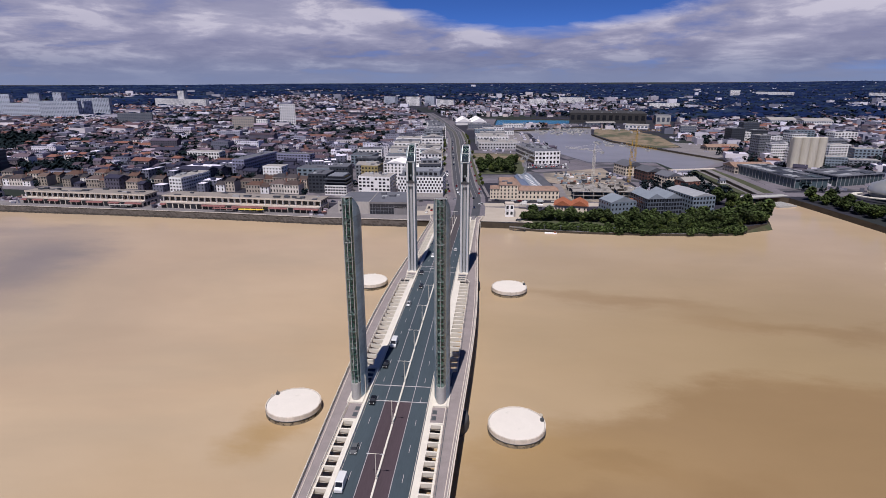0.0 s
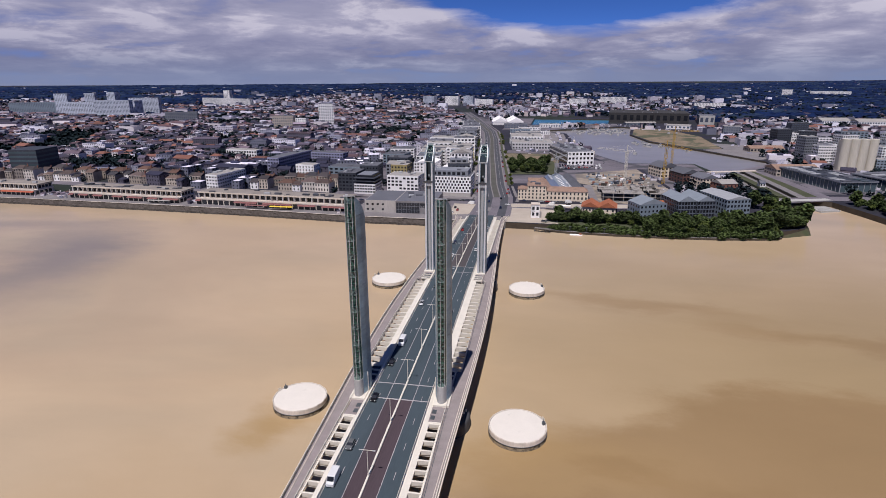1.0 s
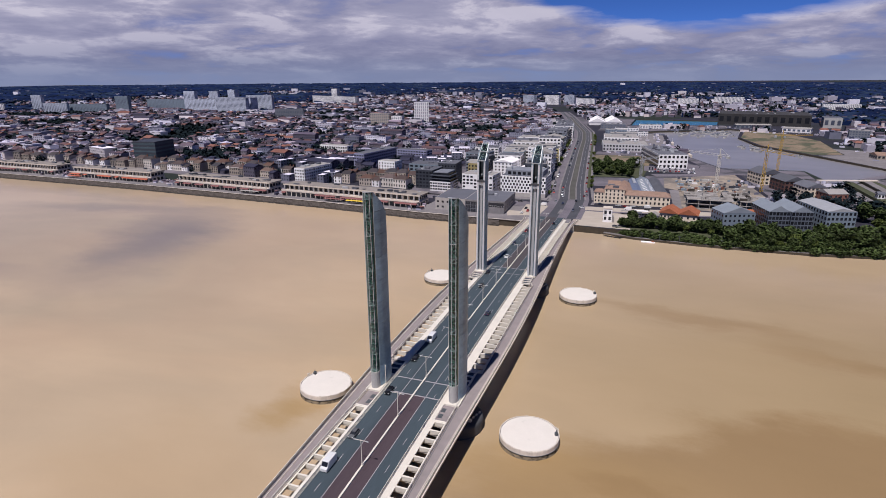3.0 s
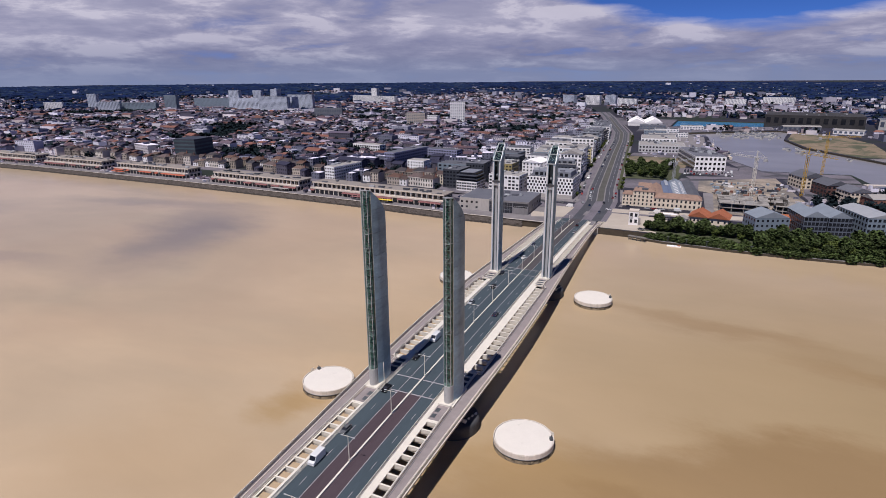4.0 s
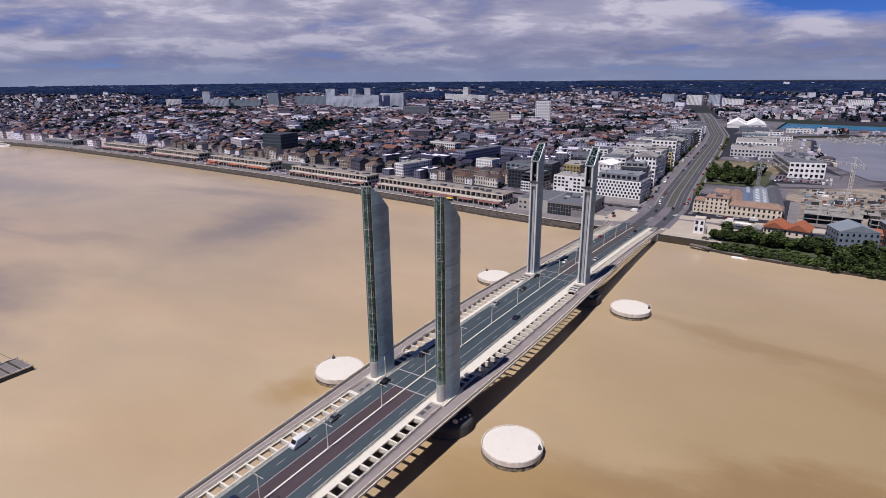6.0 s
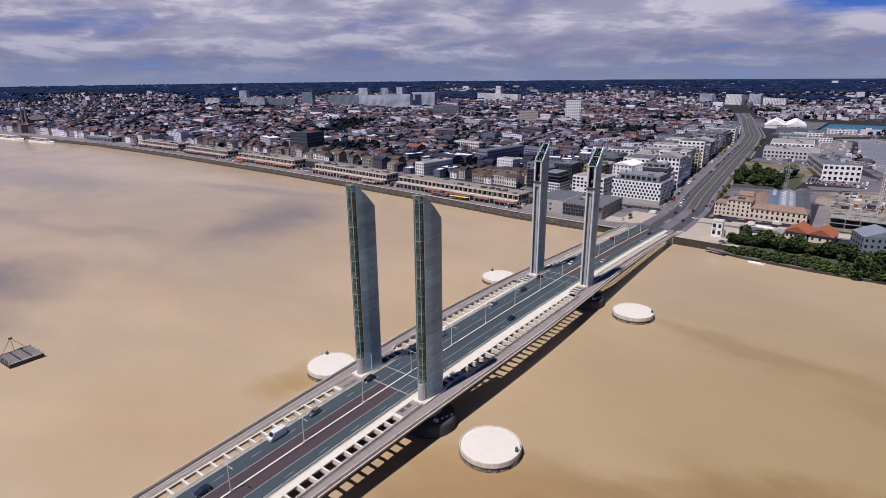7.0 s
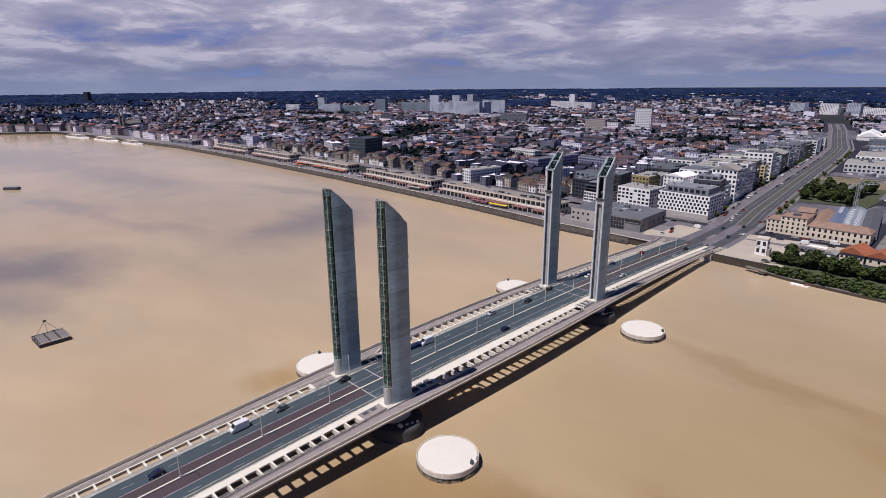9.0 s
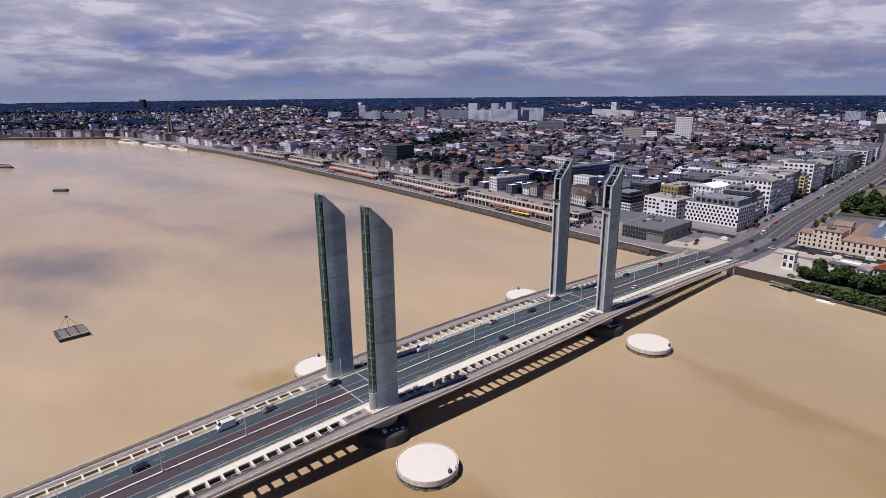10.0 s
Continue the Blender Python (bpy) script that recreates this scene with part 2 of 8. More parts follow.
SITECONC = mat("fresh_site_concrete", (0.27, 0.25, 0.235), 0.85, var=0.4, scale=0.2, fine=1.5, stain=((0.13, 0.12, 0.115), 0.15, 0.50, 0.62))
CONCRETE = mat("concrete", (0.40, 0.39, 0.38), 0.8, var=0.2, scale=0.25, fine=2.5, bump=0.02)
TIDE = mat("weedy_tide_band", (0.17, 0.13, 0.085), 0.8, var=0.6, scale=0.6, fine=4.0, bump=0.03, streak=(1, 1, 0.25), stain=((0.035, 0.027, 0.018), 0.8, 0.50, 0.62))
PLAZA = mat("pale_gravel_plaza", (0.4002, 0.348, 0.2958), 0.95, var=0.15, scale=0.08, fine=1.0)
DARKCONC = mat("wet_dark_concrete", (0.055, 0.055, 0.058), 0.7, var=0.4, scale=0.4, fine=3.0, bump=0.03)
WALKWAY = mat("walkway_planking", (0.250, 0.216, 0.214), 0.85, var=0.22, scale=0.3, fine=4.0)
PARAPET = mat("pale_parapet", (0.56, 0.49, 0.43), 0.7, var=0.1, scale=0.3, fine=3.0)
CLADDING = mat("blue_grey_metal_cladding", (0.225, 0.310, 0.372), 0.45, 0.0, var=0.40, scale=0.40, fine=2.4, rnd=0.16, spec=0.35, streak=(0.35, 0.35, 0.95))
# near-black colour that holds shade under the deck and in the tower heads
SHADE_DARK = mat("painted_shade_dark", (0.06, 0.06, 0.066), 0.7, var=0.25, scale=0.3, fine=2.0)
STEEL = mat("dark_steel", (0.10, 0.11, 0.12), 0.5, 0.4, var=0.2, scale=0.5)
PALEPAINT = mat("pale_grey_paint", (0.56, 0.55, 0.56), 0.5, var=0.15, scale=0.25, fine=2.0, streak=(1, 1, 0.2))
PALESTEEL = mat("pale_steel", (0.435, 0.4437, 0.4611), 0.45, 0.3, var=0.12, scale=0.3)
GREENSTEEL = mat("green_grey_stair_steel", (0.16, 0.235, 0.215), 0.6, 0.2, var=0.25, scale=0.5)
CAPGLASS = glass_mat("cap_glazing", (0.72, 0.79, 0.80), 0.08, 1.7)
NOSEGLASS = glass_mat("green_tinted_glass", (0.34, 0.53, 0.49), 0.06, 1.55)
REVET = mat("revetment_stone", (0.076, 0.064, 0.057), 0.95, var=0.6, scale=0.3, fine=1.4, bump=0.2)
ROCK = mat("brown_rubble", (0.050, 0.043, 0.038), 0.95, var=0.7, scale=0.35, fine=1.1, bump=0.3)
MUD = mat("muddy_bank", (0.075, 0.065, 0.038), 0.95, var=0.4, scale=0.15, fine=1.2, bump=0.1, stain=((0.05, 0.06, 0.03), 0.12, 0.45, 0.6))
ISLETWALL = mat("weathered_islet_wall", (0.60, 0.54, 0.48), 0.85, var=0.3, scale=0.5, fine=3.0, streak=(1, 1, 0.2))
PALEBLUE = mat("pale_blue_grey_render", (0.50, 0.535, 0.63), 0.8, var=0.12, scale=0.1, fine=1.0, rnd=0.1)
# paler and bluer than the near panes: distance haze put into the colour
HAZED_PANE = mat("hazed_far_windows", (0.085, 0.10, 0.14), 0.3, var=0.3, scale=0.1, rnd=0.3)
PANE = mat("dark_window_pane", (0.020, 0.022, 0.028), 0.12, var=0.3, scale=0.1, rnd=0.5, spec=0.45)
TEALGLASS = mat("teal_glazing", (0.055, 0.08, 0.095), 0.3, var=0.25, scale=0.1, rnd=0.3, spec=0.35)
RUBBER = mat("tyre_rubber", (0.02, 0.02, 0.02), 0.9, var=0.1)
CHROME = mat("wheel_rim", (0.6, 0.6, 0.6), 0.3, 0.9, var=0.05)
LAMPGLASS = mat("lens", (0.85, 0.85, 0.82), 0.2, var=0.05)
REDLENS = mat("red_lens", (0.4, 0.02, 0.02), 0.2, var=0.05)
BARK = mat("bark", (0.12, 0.09, 0.07), 0.95, var=0.3, scale=1.0)
LIGHTLEAF = mat("light_tree_leaves", (0.066, 0.086, 0.020), 0.75, var=0.8, scale=0.07, fine=1.5, rnd=0.6, island=True, spec=0.2)
LEAF = mat("tree_leaves", (0.040, 0.058, 0.017), 0.75, var=0.9, scale=0.07, fine=1.5, rnd=0.7, island=True, spec=0.2)
# leaf colour darkened and blued to hold crown shade and haze
DIMMED_LEAF = mat("dimmed_far_leaves", (0.0068, 0.0140, 0.0175), 0.85, var=0.3, scale=0.05, fine=0.6, rnd=0.4, island=True, spec=0.15)
# deep blue base colour stands in for haze over the far woods
HAZED_FOREST = mat("far_forest", (0.0055, 0.0135, 0.050), 0.95, var=1.0, scale=0.012, fine=0.09, spec=0.1, stain=((0.022, 0.036, 0.066), 0.011, 0.50, 0.64))
TILEROOF = mat("clay_tile_roof", None, 0.9, var=0.25, scale=0.3, fine=2.5, rnd=0.25, palette=((0.1057, 0.06004, 0.04767), (0.07205, 0.05046, 0.04767), (0.1153, 0.07933, 0.06731), (0.04805, 0.04084, 0.04487), (0.09129, 0.06725, 0.06453), (0.04084, 0.03844, 0.04487)))
TILEROOF_I = mat("clay_tile_roofs", None, 0.9, var=0.25, scale=0.2, fine=1.5, rnd=0.28, island=True,
                 palette=((0.1203, 0.07036, 0.07777), (0.05613, 0.04451, 0.06482), (0.042, 0.036, 0.052), (0.03608, 0.0323, 0.0537), (0.1043, 0.06605, 0.08149), (0.08019, 0.06605, 0.09445), (0.2727, 0.2226, 0.2778), (0.02246, 0.02226, 0.04167), (0.06416, 0.04595, 0.06111), (0.1324, 0.0991, 0.1259), (0.0417, 0.03733, 0.05926), (0.09223, 0.05744, 0.06667), (0.188, 0.08415, 0.06586), (0.1493, 0.07128, 0.06037)))
WALL_I = mat("house_walls", None, 0.88, var=0.16, scale=0.15, fine=1.5, rnd=0.22, island=True,
             palette=((0.3252, 0.2717, 0.2957), (0.4227, 0.3725, 0.4337), (0.1788, 0.1514, 0.1774), (0.7333, 0.6732, 0.7392), (0.1057, 0.09702, 0.1331), (0.74, 0.67, 0.69), (0.6495, 0.5544, 0.5488), (0.1381, 0.1203, 0.1478)))
FLAT_I = mat("flat_roofs", None, 0.9, var=0.25, scale=0.08, fine=0.9, rnd=0.25, island=True,
             palette=((0.05927, 0.05994, 0.09835), (0.1739, 0.169, 0.2359), (0.03556, 0.03689, 0.06322), (0.6111, 0.5821, 0.6832), (0.09326, 0.08913, 0.1264), (0.049, 0.05225, 0.09533), (0.2846, 0.2689, 0.3512)))
MOD_I = mat("modern_walls", None, 0.8, var=0.12, scale=0.1, fine=1.0, rnd=0.15, island=True,
            palette=((0.7062, 0.6763, 0.7504), (0.3026, 0.3038, 0.3808), (0.6053, 0.5587, 0.5936), (0.1614, 0.1666, 0.224), (0.7465, 0.7253, 0.8288), (0.4237, 0.4018, 0.4704)))
STONE = mat("limestone_facade", None, 0.88, var=0.2, scale=0.2, fine=2.0, rnd=0.15, palette=((0.50, 0.43, 0.37), (0.30, 0.255, 0.215), (0.64, 0.58, 0.53), (0.23, 0.195, 0.175), (0.40, 0.345, 0.30)))
BUNKERCONC = mat("blackened_concrete", (0.042, 0.040, 0.042), 0.9, var=0.5, scale=0.05, fine=0.6)
DARKSTONE = mat("sooty_stone", (0.17, 0.155, 0.145), 0.9, var=0.3, scale=0.2, fine=2.0)
CREAM = mat("cream_limestone", (0.70, 0.60, 0.48), 0.88, var=0.15, scale=0.2, fine=2.0)
PALETILE = mat("faded_tile_roof", (0.255, 0.168, 0.130), 0.9, var=0.35, scale=0.3, fine=2.5)
SHEDWALL = mat("off_white_shed_render", (0.62, 0.55, 0.485), 0.85, var=0.2, scale=0.2, fine=1.6, streak=(1, 1, 0.3))
SLATEBLUE = mat("blue_grey_barrel_roof", (0.13, 0.16, 0.24), 0.6, var=0.2, scale=0.2, fine=1.5)
MALLROOF = mat("brown_grey_shed_roof", (0.235, 0.208, 0.19), 0.9, var=0.3, scale=0.12, fine=1.2)
REDTILE = mat("orange_tile_roof", (0.315, 0.108, 0.055), 0.85, var=0.35, scale=0.4, fine=3.0)
ROOFGREY = mat("grey_flat_roof", (0.110, 0.113, 0.135), 0.9, var=0.22, scale=0.08, fine=1.0, rnd=0.2)
ROOFPALE = mat("pale_gravel_roof", (0.285, 0.268, 0.258), 0.9, var=0.2, scale=0.08, fine=1.0)
DARKCLAD = mat("charcoal_cladding", (0.048, 0.053, 0.068), 0.55, var=0.25, scale=0.1, fine=1.0, rnd=0.2)
WINGCLAD = mat("beige_grey_panels", (0.40, 0.37, 0.35), 0.7, var=0.2, scale=0.15, fine=1.0, streak=(1, 1, 0.3))
SLATECLAD = mat("slate_blue_cladding", (0.115, 0.132, 0.165), 0.6, var=0.2, scale=0.15, fine=1.0)
HALLCLAD = mat("hall_grey_cladding", (0.205, 0.195, 0.20), 0.6, var=0.3, scale=0.15, fine=1.0, streak=(1, 1, 0.3))
GREYCLAD = mat("grey_cladding", (0.18, 0.19, 0.22), 0.6, var=0.2, scale=0.1, fine=1.0, rnd=0.12)
BLUECLAD = mat("blue_grey_cladding", (0.21, 0.255, 0.305), 0.55, var=0.15, scale=0.15, fine=1.0, rnd=0.1)
ZINC = mat("zinc_roof", (0.2958, 0.3306, 0.3741), 0.45, 0.3, var=0.15, scale=0.2, fine=1.5)
OCHRE = mat("ochre_cladding", (0.31, 0.25, 0.115), 0.7, var=0.2, scale=0.2, fine=1.5)
DARKBRICK = mat("dark_brick_wall", (0.12, 0.062, 0.055), 0.9, var=0.3, scale=0.3, fine=2.5)
BRICK = mat("red_brick_wall", (0.22, 0.10, 0.075), 0.9, var=0.25, scale=0.3, fine=2.5)
AWNING = mat("maroon_awning", (0.19, 0.082, 0.082), 0.85, var=0.2, scale=0.2, fine=2)
AWNING_RED = mat("red_awning", (0.36, 0.10, 0.06), 0.85, var=0.15, scale=0.2, fine=2)
AWNING_YEL = mat("yellow_awning", (0.65, 0.46, 0.06), 0.85, var=0.15, scale=0.2, fine=2)
SILO = mat("silo_concrete", (0.52, 0.48, 0.41), 0.85, var=0.22, scale=0.12, fine=1.0, streak=(1, 1, 0.15))
CRANEYEL = mat("crane_yellow", (0.48, 0.30, 0.06), 0.6, var=0.1)
GREENROOF = mat("teal_metal_roof", (0.16, 0.26, 0.25), 0.6, var=0.2, scale=0.2, fine=1.5)
YELLOWWALL = mat("pale_yellow_render", (0.60, 0.50, 0.28), 0.8, var=0.15, scale=0.2, fine=1.5)
SLABBLUE = mat("lilac_grey_render", (0.27, 0.27, 0.40), 0.75, var=0.2, scale=0.1, fine=1.0, streak=(1, 1, 0.25))
PINK = mat("magenta_roof", (0.60, 0.08, 0.18), 0.7, var=0.1)
MUSEUM = mat("silver_museum_shell", (0.50, 0.50, 0.48), 0.35, 0.6, var=0.15, scale=0.1)
PAINTS = {c: mat(c + "_car_paint", v, 0.25, 0.2, var=0.05, spec=0.6) for c, v in
          (("black", (0.012, 0.012, 0.015)), ("silver", (0.42, 0.43, 0.45)), ("red", (0.28, 0.015, 0.015)), ("white", (0.78, 0.78, 0.78)), ("navy", (0.02, 0.03, 0.07)), ("green", (0.12, 0.30, 0.16)), ("grey", (0.14, 0.145, 0.15)))}


# ---- mesh helpers ----
def part(name, bm, material, parent=None, label="", smooth=False):
    """Links a bmesh as one mesh object under a thing or a part."""
    me = bpy.data.meshes.new(name)
    bm.normal_update()
    bm.to_mesh(me)
    bm.free()
    for m in (material if isinstance(material, (list, tuple)) else [material]):
        me.materials.append(m)
    if smooth:
        me.shade_smooth()
    ob = new(name, me)
    if parent is not None:
        ob.parent = parent
    if label:
        tagged(ob, label)
    return ob


def share(name, mesh, parent, m, label=""):
    """One more object on a mesh that is already there, at the pose m under its parent."""
    ob = new(name, mesh)
    ob.parent = parent
    ob.matrix_basis = m
    if label:
        tagged(ob, label)
    return ob


def thing(name, m, label, category, group="", kind=""):
    ob = new(name)
    ob.empty_display_size = 0.5
    ob.matrix_basis = m
    return tagged(ob, label, category, group, kind)


def add_box(bm, x0, x1, y0, y1, z0, z1, mi=0, bevel=0.0):
    v = [bm.verts.new(c) for c in ((x0, y0, z0), (x1, y0, z0), (x1, y1, z0), (x0, y1, z0), (x0, y0, z1), (x1, y0, z1), (x1, y1, z1), (x0, y1, z1))]
    fs = []
    for q in ((3, 2, 1, 0), (4, 5, 6, 7), (0, 1, 5, 4), (1, 2, 6, 5), (2, 3, 7, 6), (3, 0, 4, 7)):
        f = bm.faces.new([v[i] for i in q])
        f.material_index = mi
        fs.append(f)
    if bevel:
        bmesh.ops.bevel(bm, geom=[e for e in {e for f in fs for e in f.edges}], offset=bevel, segments=1, affect="EDGES")
    return v


def add_prism(bm, poly, z0, z1, mi=0):
    """poly counter-clockwise; z0, z1 numbers or functions of (x, y)."""
    f0 = z0 if callable(z0) else (lambda x, y: z0)
    f1 = z1 if callable(z1) else (lambda x, y: z1)
    lo = [bm.verts.new((x, y, f0(x, y))) for x, y in poly]
    hi = [bm.verts.new((x, y, f1(x, y))) for x, y in poly]
    n = len(poly)
    fs = [bm.faces.new(lo[::-1]), bm.faces.new(hi)]
    fs += [bm.faces.new((lo[i], lo[(i + 1) % n], hi[(i + 1) % n], hi[i])) for i in range(n)]
    for f in fs:
        f.material_index = mi
    return lo, hi


def add_bar(bm, a, b, r, sides=6, r2=None):
    """A round bar from a to b."""
    a, b = Vector(a), Vector(b)
    d = (b - a)
    q = d.to_track_quat("Z", "Y")
    r2 = r if r2 is None else r2
    rings = []
    for p, rr in ((a, r), (b, r2)):
        rings.append([bm.verts.new(p + q @ Vector((rr * math.cos(2 * math.pi * i / sides), rr * math.sin(2 * math.pi * i / sides), 0))) for i in range(sides)])
    for i in range(sides):
        j = (i + 1) % sides
        bm.faces.new((rings[0][i], rings[0][j], rings[1][j], rings[1][i]))
    bm.faces.new(rings[0][::-1])
    bm.faces.new(rings[1])


def add_beam(bm, a, b, w, h):
    """A square bar from a to b."""
    a, b = Vector(a), Vector(b)
    q = (b - a).to_track_quat("Z", "Y")
    c = [bm.verts.new(p + q @ Vector((sx * w / 2, sy * h / 2, 0))) for p in (a, b) for sx, sy in ((-1, -1), (1, -1), (1, 1), (-1, 1))]
    for f in ((3, 2, 1, 0), (4, 5, 6, 7), (0, 1, 5, 4), (1, 2, 6, 5), (2, 3, 7, 6), (3, 0, 4, 7)):
        bm.faces.new([c[i] for i in f])


def add_gable(bm, w, d, h0, rise, mi, over=0.35, hip=0.0, along="x"):
    """Pitched roof over a w by d plan centred at the origin, ridge along x or y; hip pulls the ridge ends in."""
    a, b = w / 2 + over, d / 2 + over
    if along == "y":
        r0, r1 = (0, -b + hip), (0, b - hip)
        base = ((-a, -b), (a, -b), (a, b), (-a, b))
        v = [bm.verts.new((x, y, h0)) for x, y in base] + [bm.verts.new((*r0, h0 + rise)), bm.verts.new((*r1, h0 + rise))]
        faces = ((1, 2, 5, 4), (3, 0, 4, 5), (0, 1, 4), (2, 3, 5), (3, 2, 1, 0))
    else:
        r0, r1 = (-a + hip, 0), (a - hip, 0)
        base = ((-a, -b), (a, -b), (a, b), (-a, b))
        v = [bm.verts.new((x, y, h0)) for x, y in base] + [bm.verts.new((*r0, h0 + rise)), bm.verts.new((*r1, h0 + rise))]
        faces = ((0, 1, 5, 4), (2, 3, 4, 5), (3, 0, 4), (1, 2, 5), (3, 2, 1, 0))
    for f in faces:
        bm.faces.new([v[i] for i in f]).material_index = mi


def inside(x, y, poly):
    hit = False
    for (x0, y0), (x1, y1) in zip(poly, poly[1:] + poly[:1]):
        if (y0 > y) != (y1 > y) and x < (x1 - x0) * (y - y0) / (y1 - y0) + x0:
            hit = not hit
    return hit


def smooth01(a, b, x):
    t = min(1.0, max(0.0, (x - a) / (b - a)))
    return t * t * (3 - 2 * t)


def along(points, x):
    """Piecewise linear value through (x, value) points."""
    for (x0, v0), (x1, v1) in zip(points, points[1:]):
        if x <= x1:
            return v0 + (v1 - v0) * max(0.0, (x - x0)) / (x1 - x0)
    return points[-1][1]


# ---- ground and water ----
CITY = 4.4


def terrain(x, y):
    r = math.hypot(x, y)
    return CITY + 24 * smooth01(1700, 4900, r) + 34 * smooth01(1200, 2900, x) * smooth01(2300, 4200, y)


BANK = [(-4700, -1500), (-1900, -900), (-1700, -330), (-1548, -5), (-1392, 190), (-1130, 236), (-868, 266), (-640, 269), (-400, 264.5), (-283, 259), (-186, 253.5), (-100, 245.5), (-34, 244.5), (18, 244.5), (50, 243), (92, 242), (150, 240), (190, 242), (207, 248), (224, 258), (231, 276), (231, 345),
        (238, 352), (238, 405), (230, 500), (224, 556), (142, 550), (114, 630), (96, 760), (90, 905), (58, 940), (60, 965), (120, 1000), (206, 1060), (222, 1045), (200, 905), (213, 796), (262, 700), (315, 590), (305, 530), (262, 516), (262, 360), (283, 352), (290, 320), (302, 254), (335, 170), (430, 0), (640, -300), (1300, -800), (4700, -1800)]
POOL_POLY = [(24, 1092), (192, 1143), (210, 1262), (30, 1270)]


def build_ground():
    from mathutils.geometry import delaunay_2d_cdt
    pts = [Vector(p) for p in BANK] + [Vector(p) for p in ((4900, 4900), (-4900, 4900))]
    n = len(pts)
    edges = [(i, (i + 1) % n) for i in range(n)]
    k = len(pts)
    pts += [Vector(p) for p in POOL_POLY]
    edges += [(k + i, k + (i + 1) % 4) for i in range(4)]
    outer = BANK + [(4900, 4900), (-4900, 4900)]
    for i in range(-24, 25):
        for j in range(-8, 25):
            p = (i * 200 + 7.0, j * 200 + 3.0)
            if inside(*p, outer) and not inside(*p, POOL_POLY):
                pts.append(Vector(p))
    vs, _, fs, *_ = delaunay_2d_cdt(pts, edges, [], 0, 1e-4)
    bm = bmesh.new()
    bv = [bm.verts.new((v.x, v.y, terrain(v.x, v.y))) for v in vs]
    for f in fs:
        c = sum((vs[i] for i in f), Vector((0, 0))) / 3
        if inside(c.x, c.y, outer) and not inside(c.x, c.y, POOL_POLY):
            bm.faces.new([bv[i] for i in f])
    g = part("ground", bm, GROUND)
    tagged(g, "grey-brown city ground of yards, lanes and verges", "ground", kind="structure")
    # vertical quay and bank faces down into the water
    bm = bmesh.new()
    for loop, close in ((BANK, False), (POOL_POLY, True)):
        run = loop + loop[:1] if close else loop
        for (x0, y0), (x1, y1) in zip(run, run[1:]):
            z0, z1 = terrain(x0, y0), terrain(x1, y1)
            q = [bm.verts.new(c) for c in ((x0, y0, -2), (x1, y1, -2), (x1, y1, z1), (x0, y0, z0))]
            bm.faces.new(q)
    tagged(part("quay_wall", bm, QUAYSTONE), "dark weathered stone quay wall above the brown water", "quay wall", kind="structure")
    # the near shore, behind the camera
    bm = bmesh.new()
    east = [(4900, -2100), (1300, -1250), (640, -820), (430, -560), (200, -330), (0, -255), (-400, -262), (-900, -300), (-1300, -560), (-1600, -1300), (-4900, -2100), (-4900, -4900), (4900, -4900)]
    add_prism(bm, east[::-1], -2, CITY)
    tagged(part("ground_east", bm, GROUND), "grey-brown ground of the near river bank", "ground", kind="structure")
    bm = bmesh.new()
    add_box(bm, -4950, 4950, -4950, 4950, -3, 0)
    tagged(part("water", bm, WATER), "calm silty tan river water with drifting brown plumes and painted grey cloud tone", "water", kind="structure")
    for nm, poly, m, lab in (("water_basin", [(238, 352), (262, 360), (262, 516), (305, 530), (315, 590), (262, 700), (213, 796), (200, 905), (222, 1045), (206, 1060), (120, 1000), (60, 965), (58, 940), (90, 905), (96, 760), (114, 630), (142, 550), (224, 556), (230, 500), (238, 405)], BASIN, "still grey water of the harbour basin"),
                             ("water_pool", POOL_POLY, POOL, "blue water of the far harbour basin")):
        bm = bmesh.new()
        add_prism(bm, poly if nm == "water_pool" else poly, 0.2, 2.2)
        bmesh.ops.recalc_face_normals(bm, faces=bm.faces[:])
        bmesh.ops.triangulate(bm, faces=[f for f in bm.faces if len(f.verts) > 4])
        tagged(part(nm, bm, m), lab, "water", kind="structure")


build_ground()


def ribbon(name, line, half0, half1, z, material, label, category):
    """A flat strip along a centre line, from offset half0 to half1 to its right, z above the terrain."""
    bm = bmesh.new()
    pts = [Vector(p) for p in line]
    row = []
    for i, p in enumerate(pts):
        d = (pts[min(i + 1, len(pts) - 1)] - pts[max(i - 1, 0)]).normalized()
        s = Vector((d.y, -d.x))
        row.append([bm.verts.new((*(p + s * o), terrain(*p) + z)) for o in (half0, half1)])
    for a, b in zip(row, row[1:]):
        f = bm.faces.new((a[0], a[1], b[1], b[0]))
        if f.normal.z < 0:
            f.normal_flip()
    bmesh.ops.recalc_face_normals(bm, faces=bm.faces[:])
    if sum(f.normal.z for f in bm.faces) < 0:
        bmesh.ops.reverse_faces(bm, faces=bm.faces[:])
    ob = part(name, bm, material)
    return tagged(ob, label, category, kind="structure")


BOUL = [(5, 262), (5, 300), (4, 330), (-3, 386), (-13, 497), (-25, 633), (-38, 794), (-52, 921), (-84, 1079), (-126, 1293), (-168, 1480), (-200, 1600), (-330, 2200)]
QUAYLINE = [(-1548, 5), (-1392, 198), (-1130, 245), (-868, 275), (-640, 277), (-400, 272), (-283, 266), (-186, 260), (-100, 251), (-34, 249), (14, 248)]
ribbon("pavement", QUAYLINE, -24, 5, 0.06, PAVING, "pale stone quay promenade beside the river", "pavement")
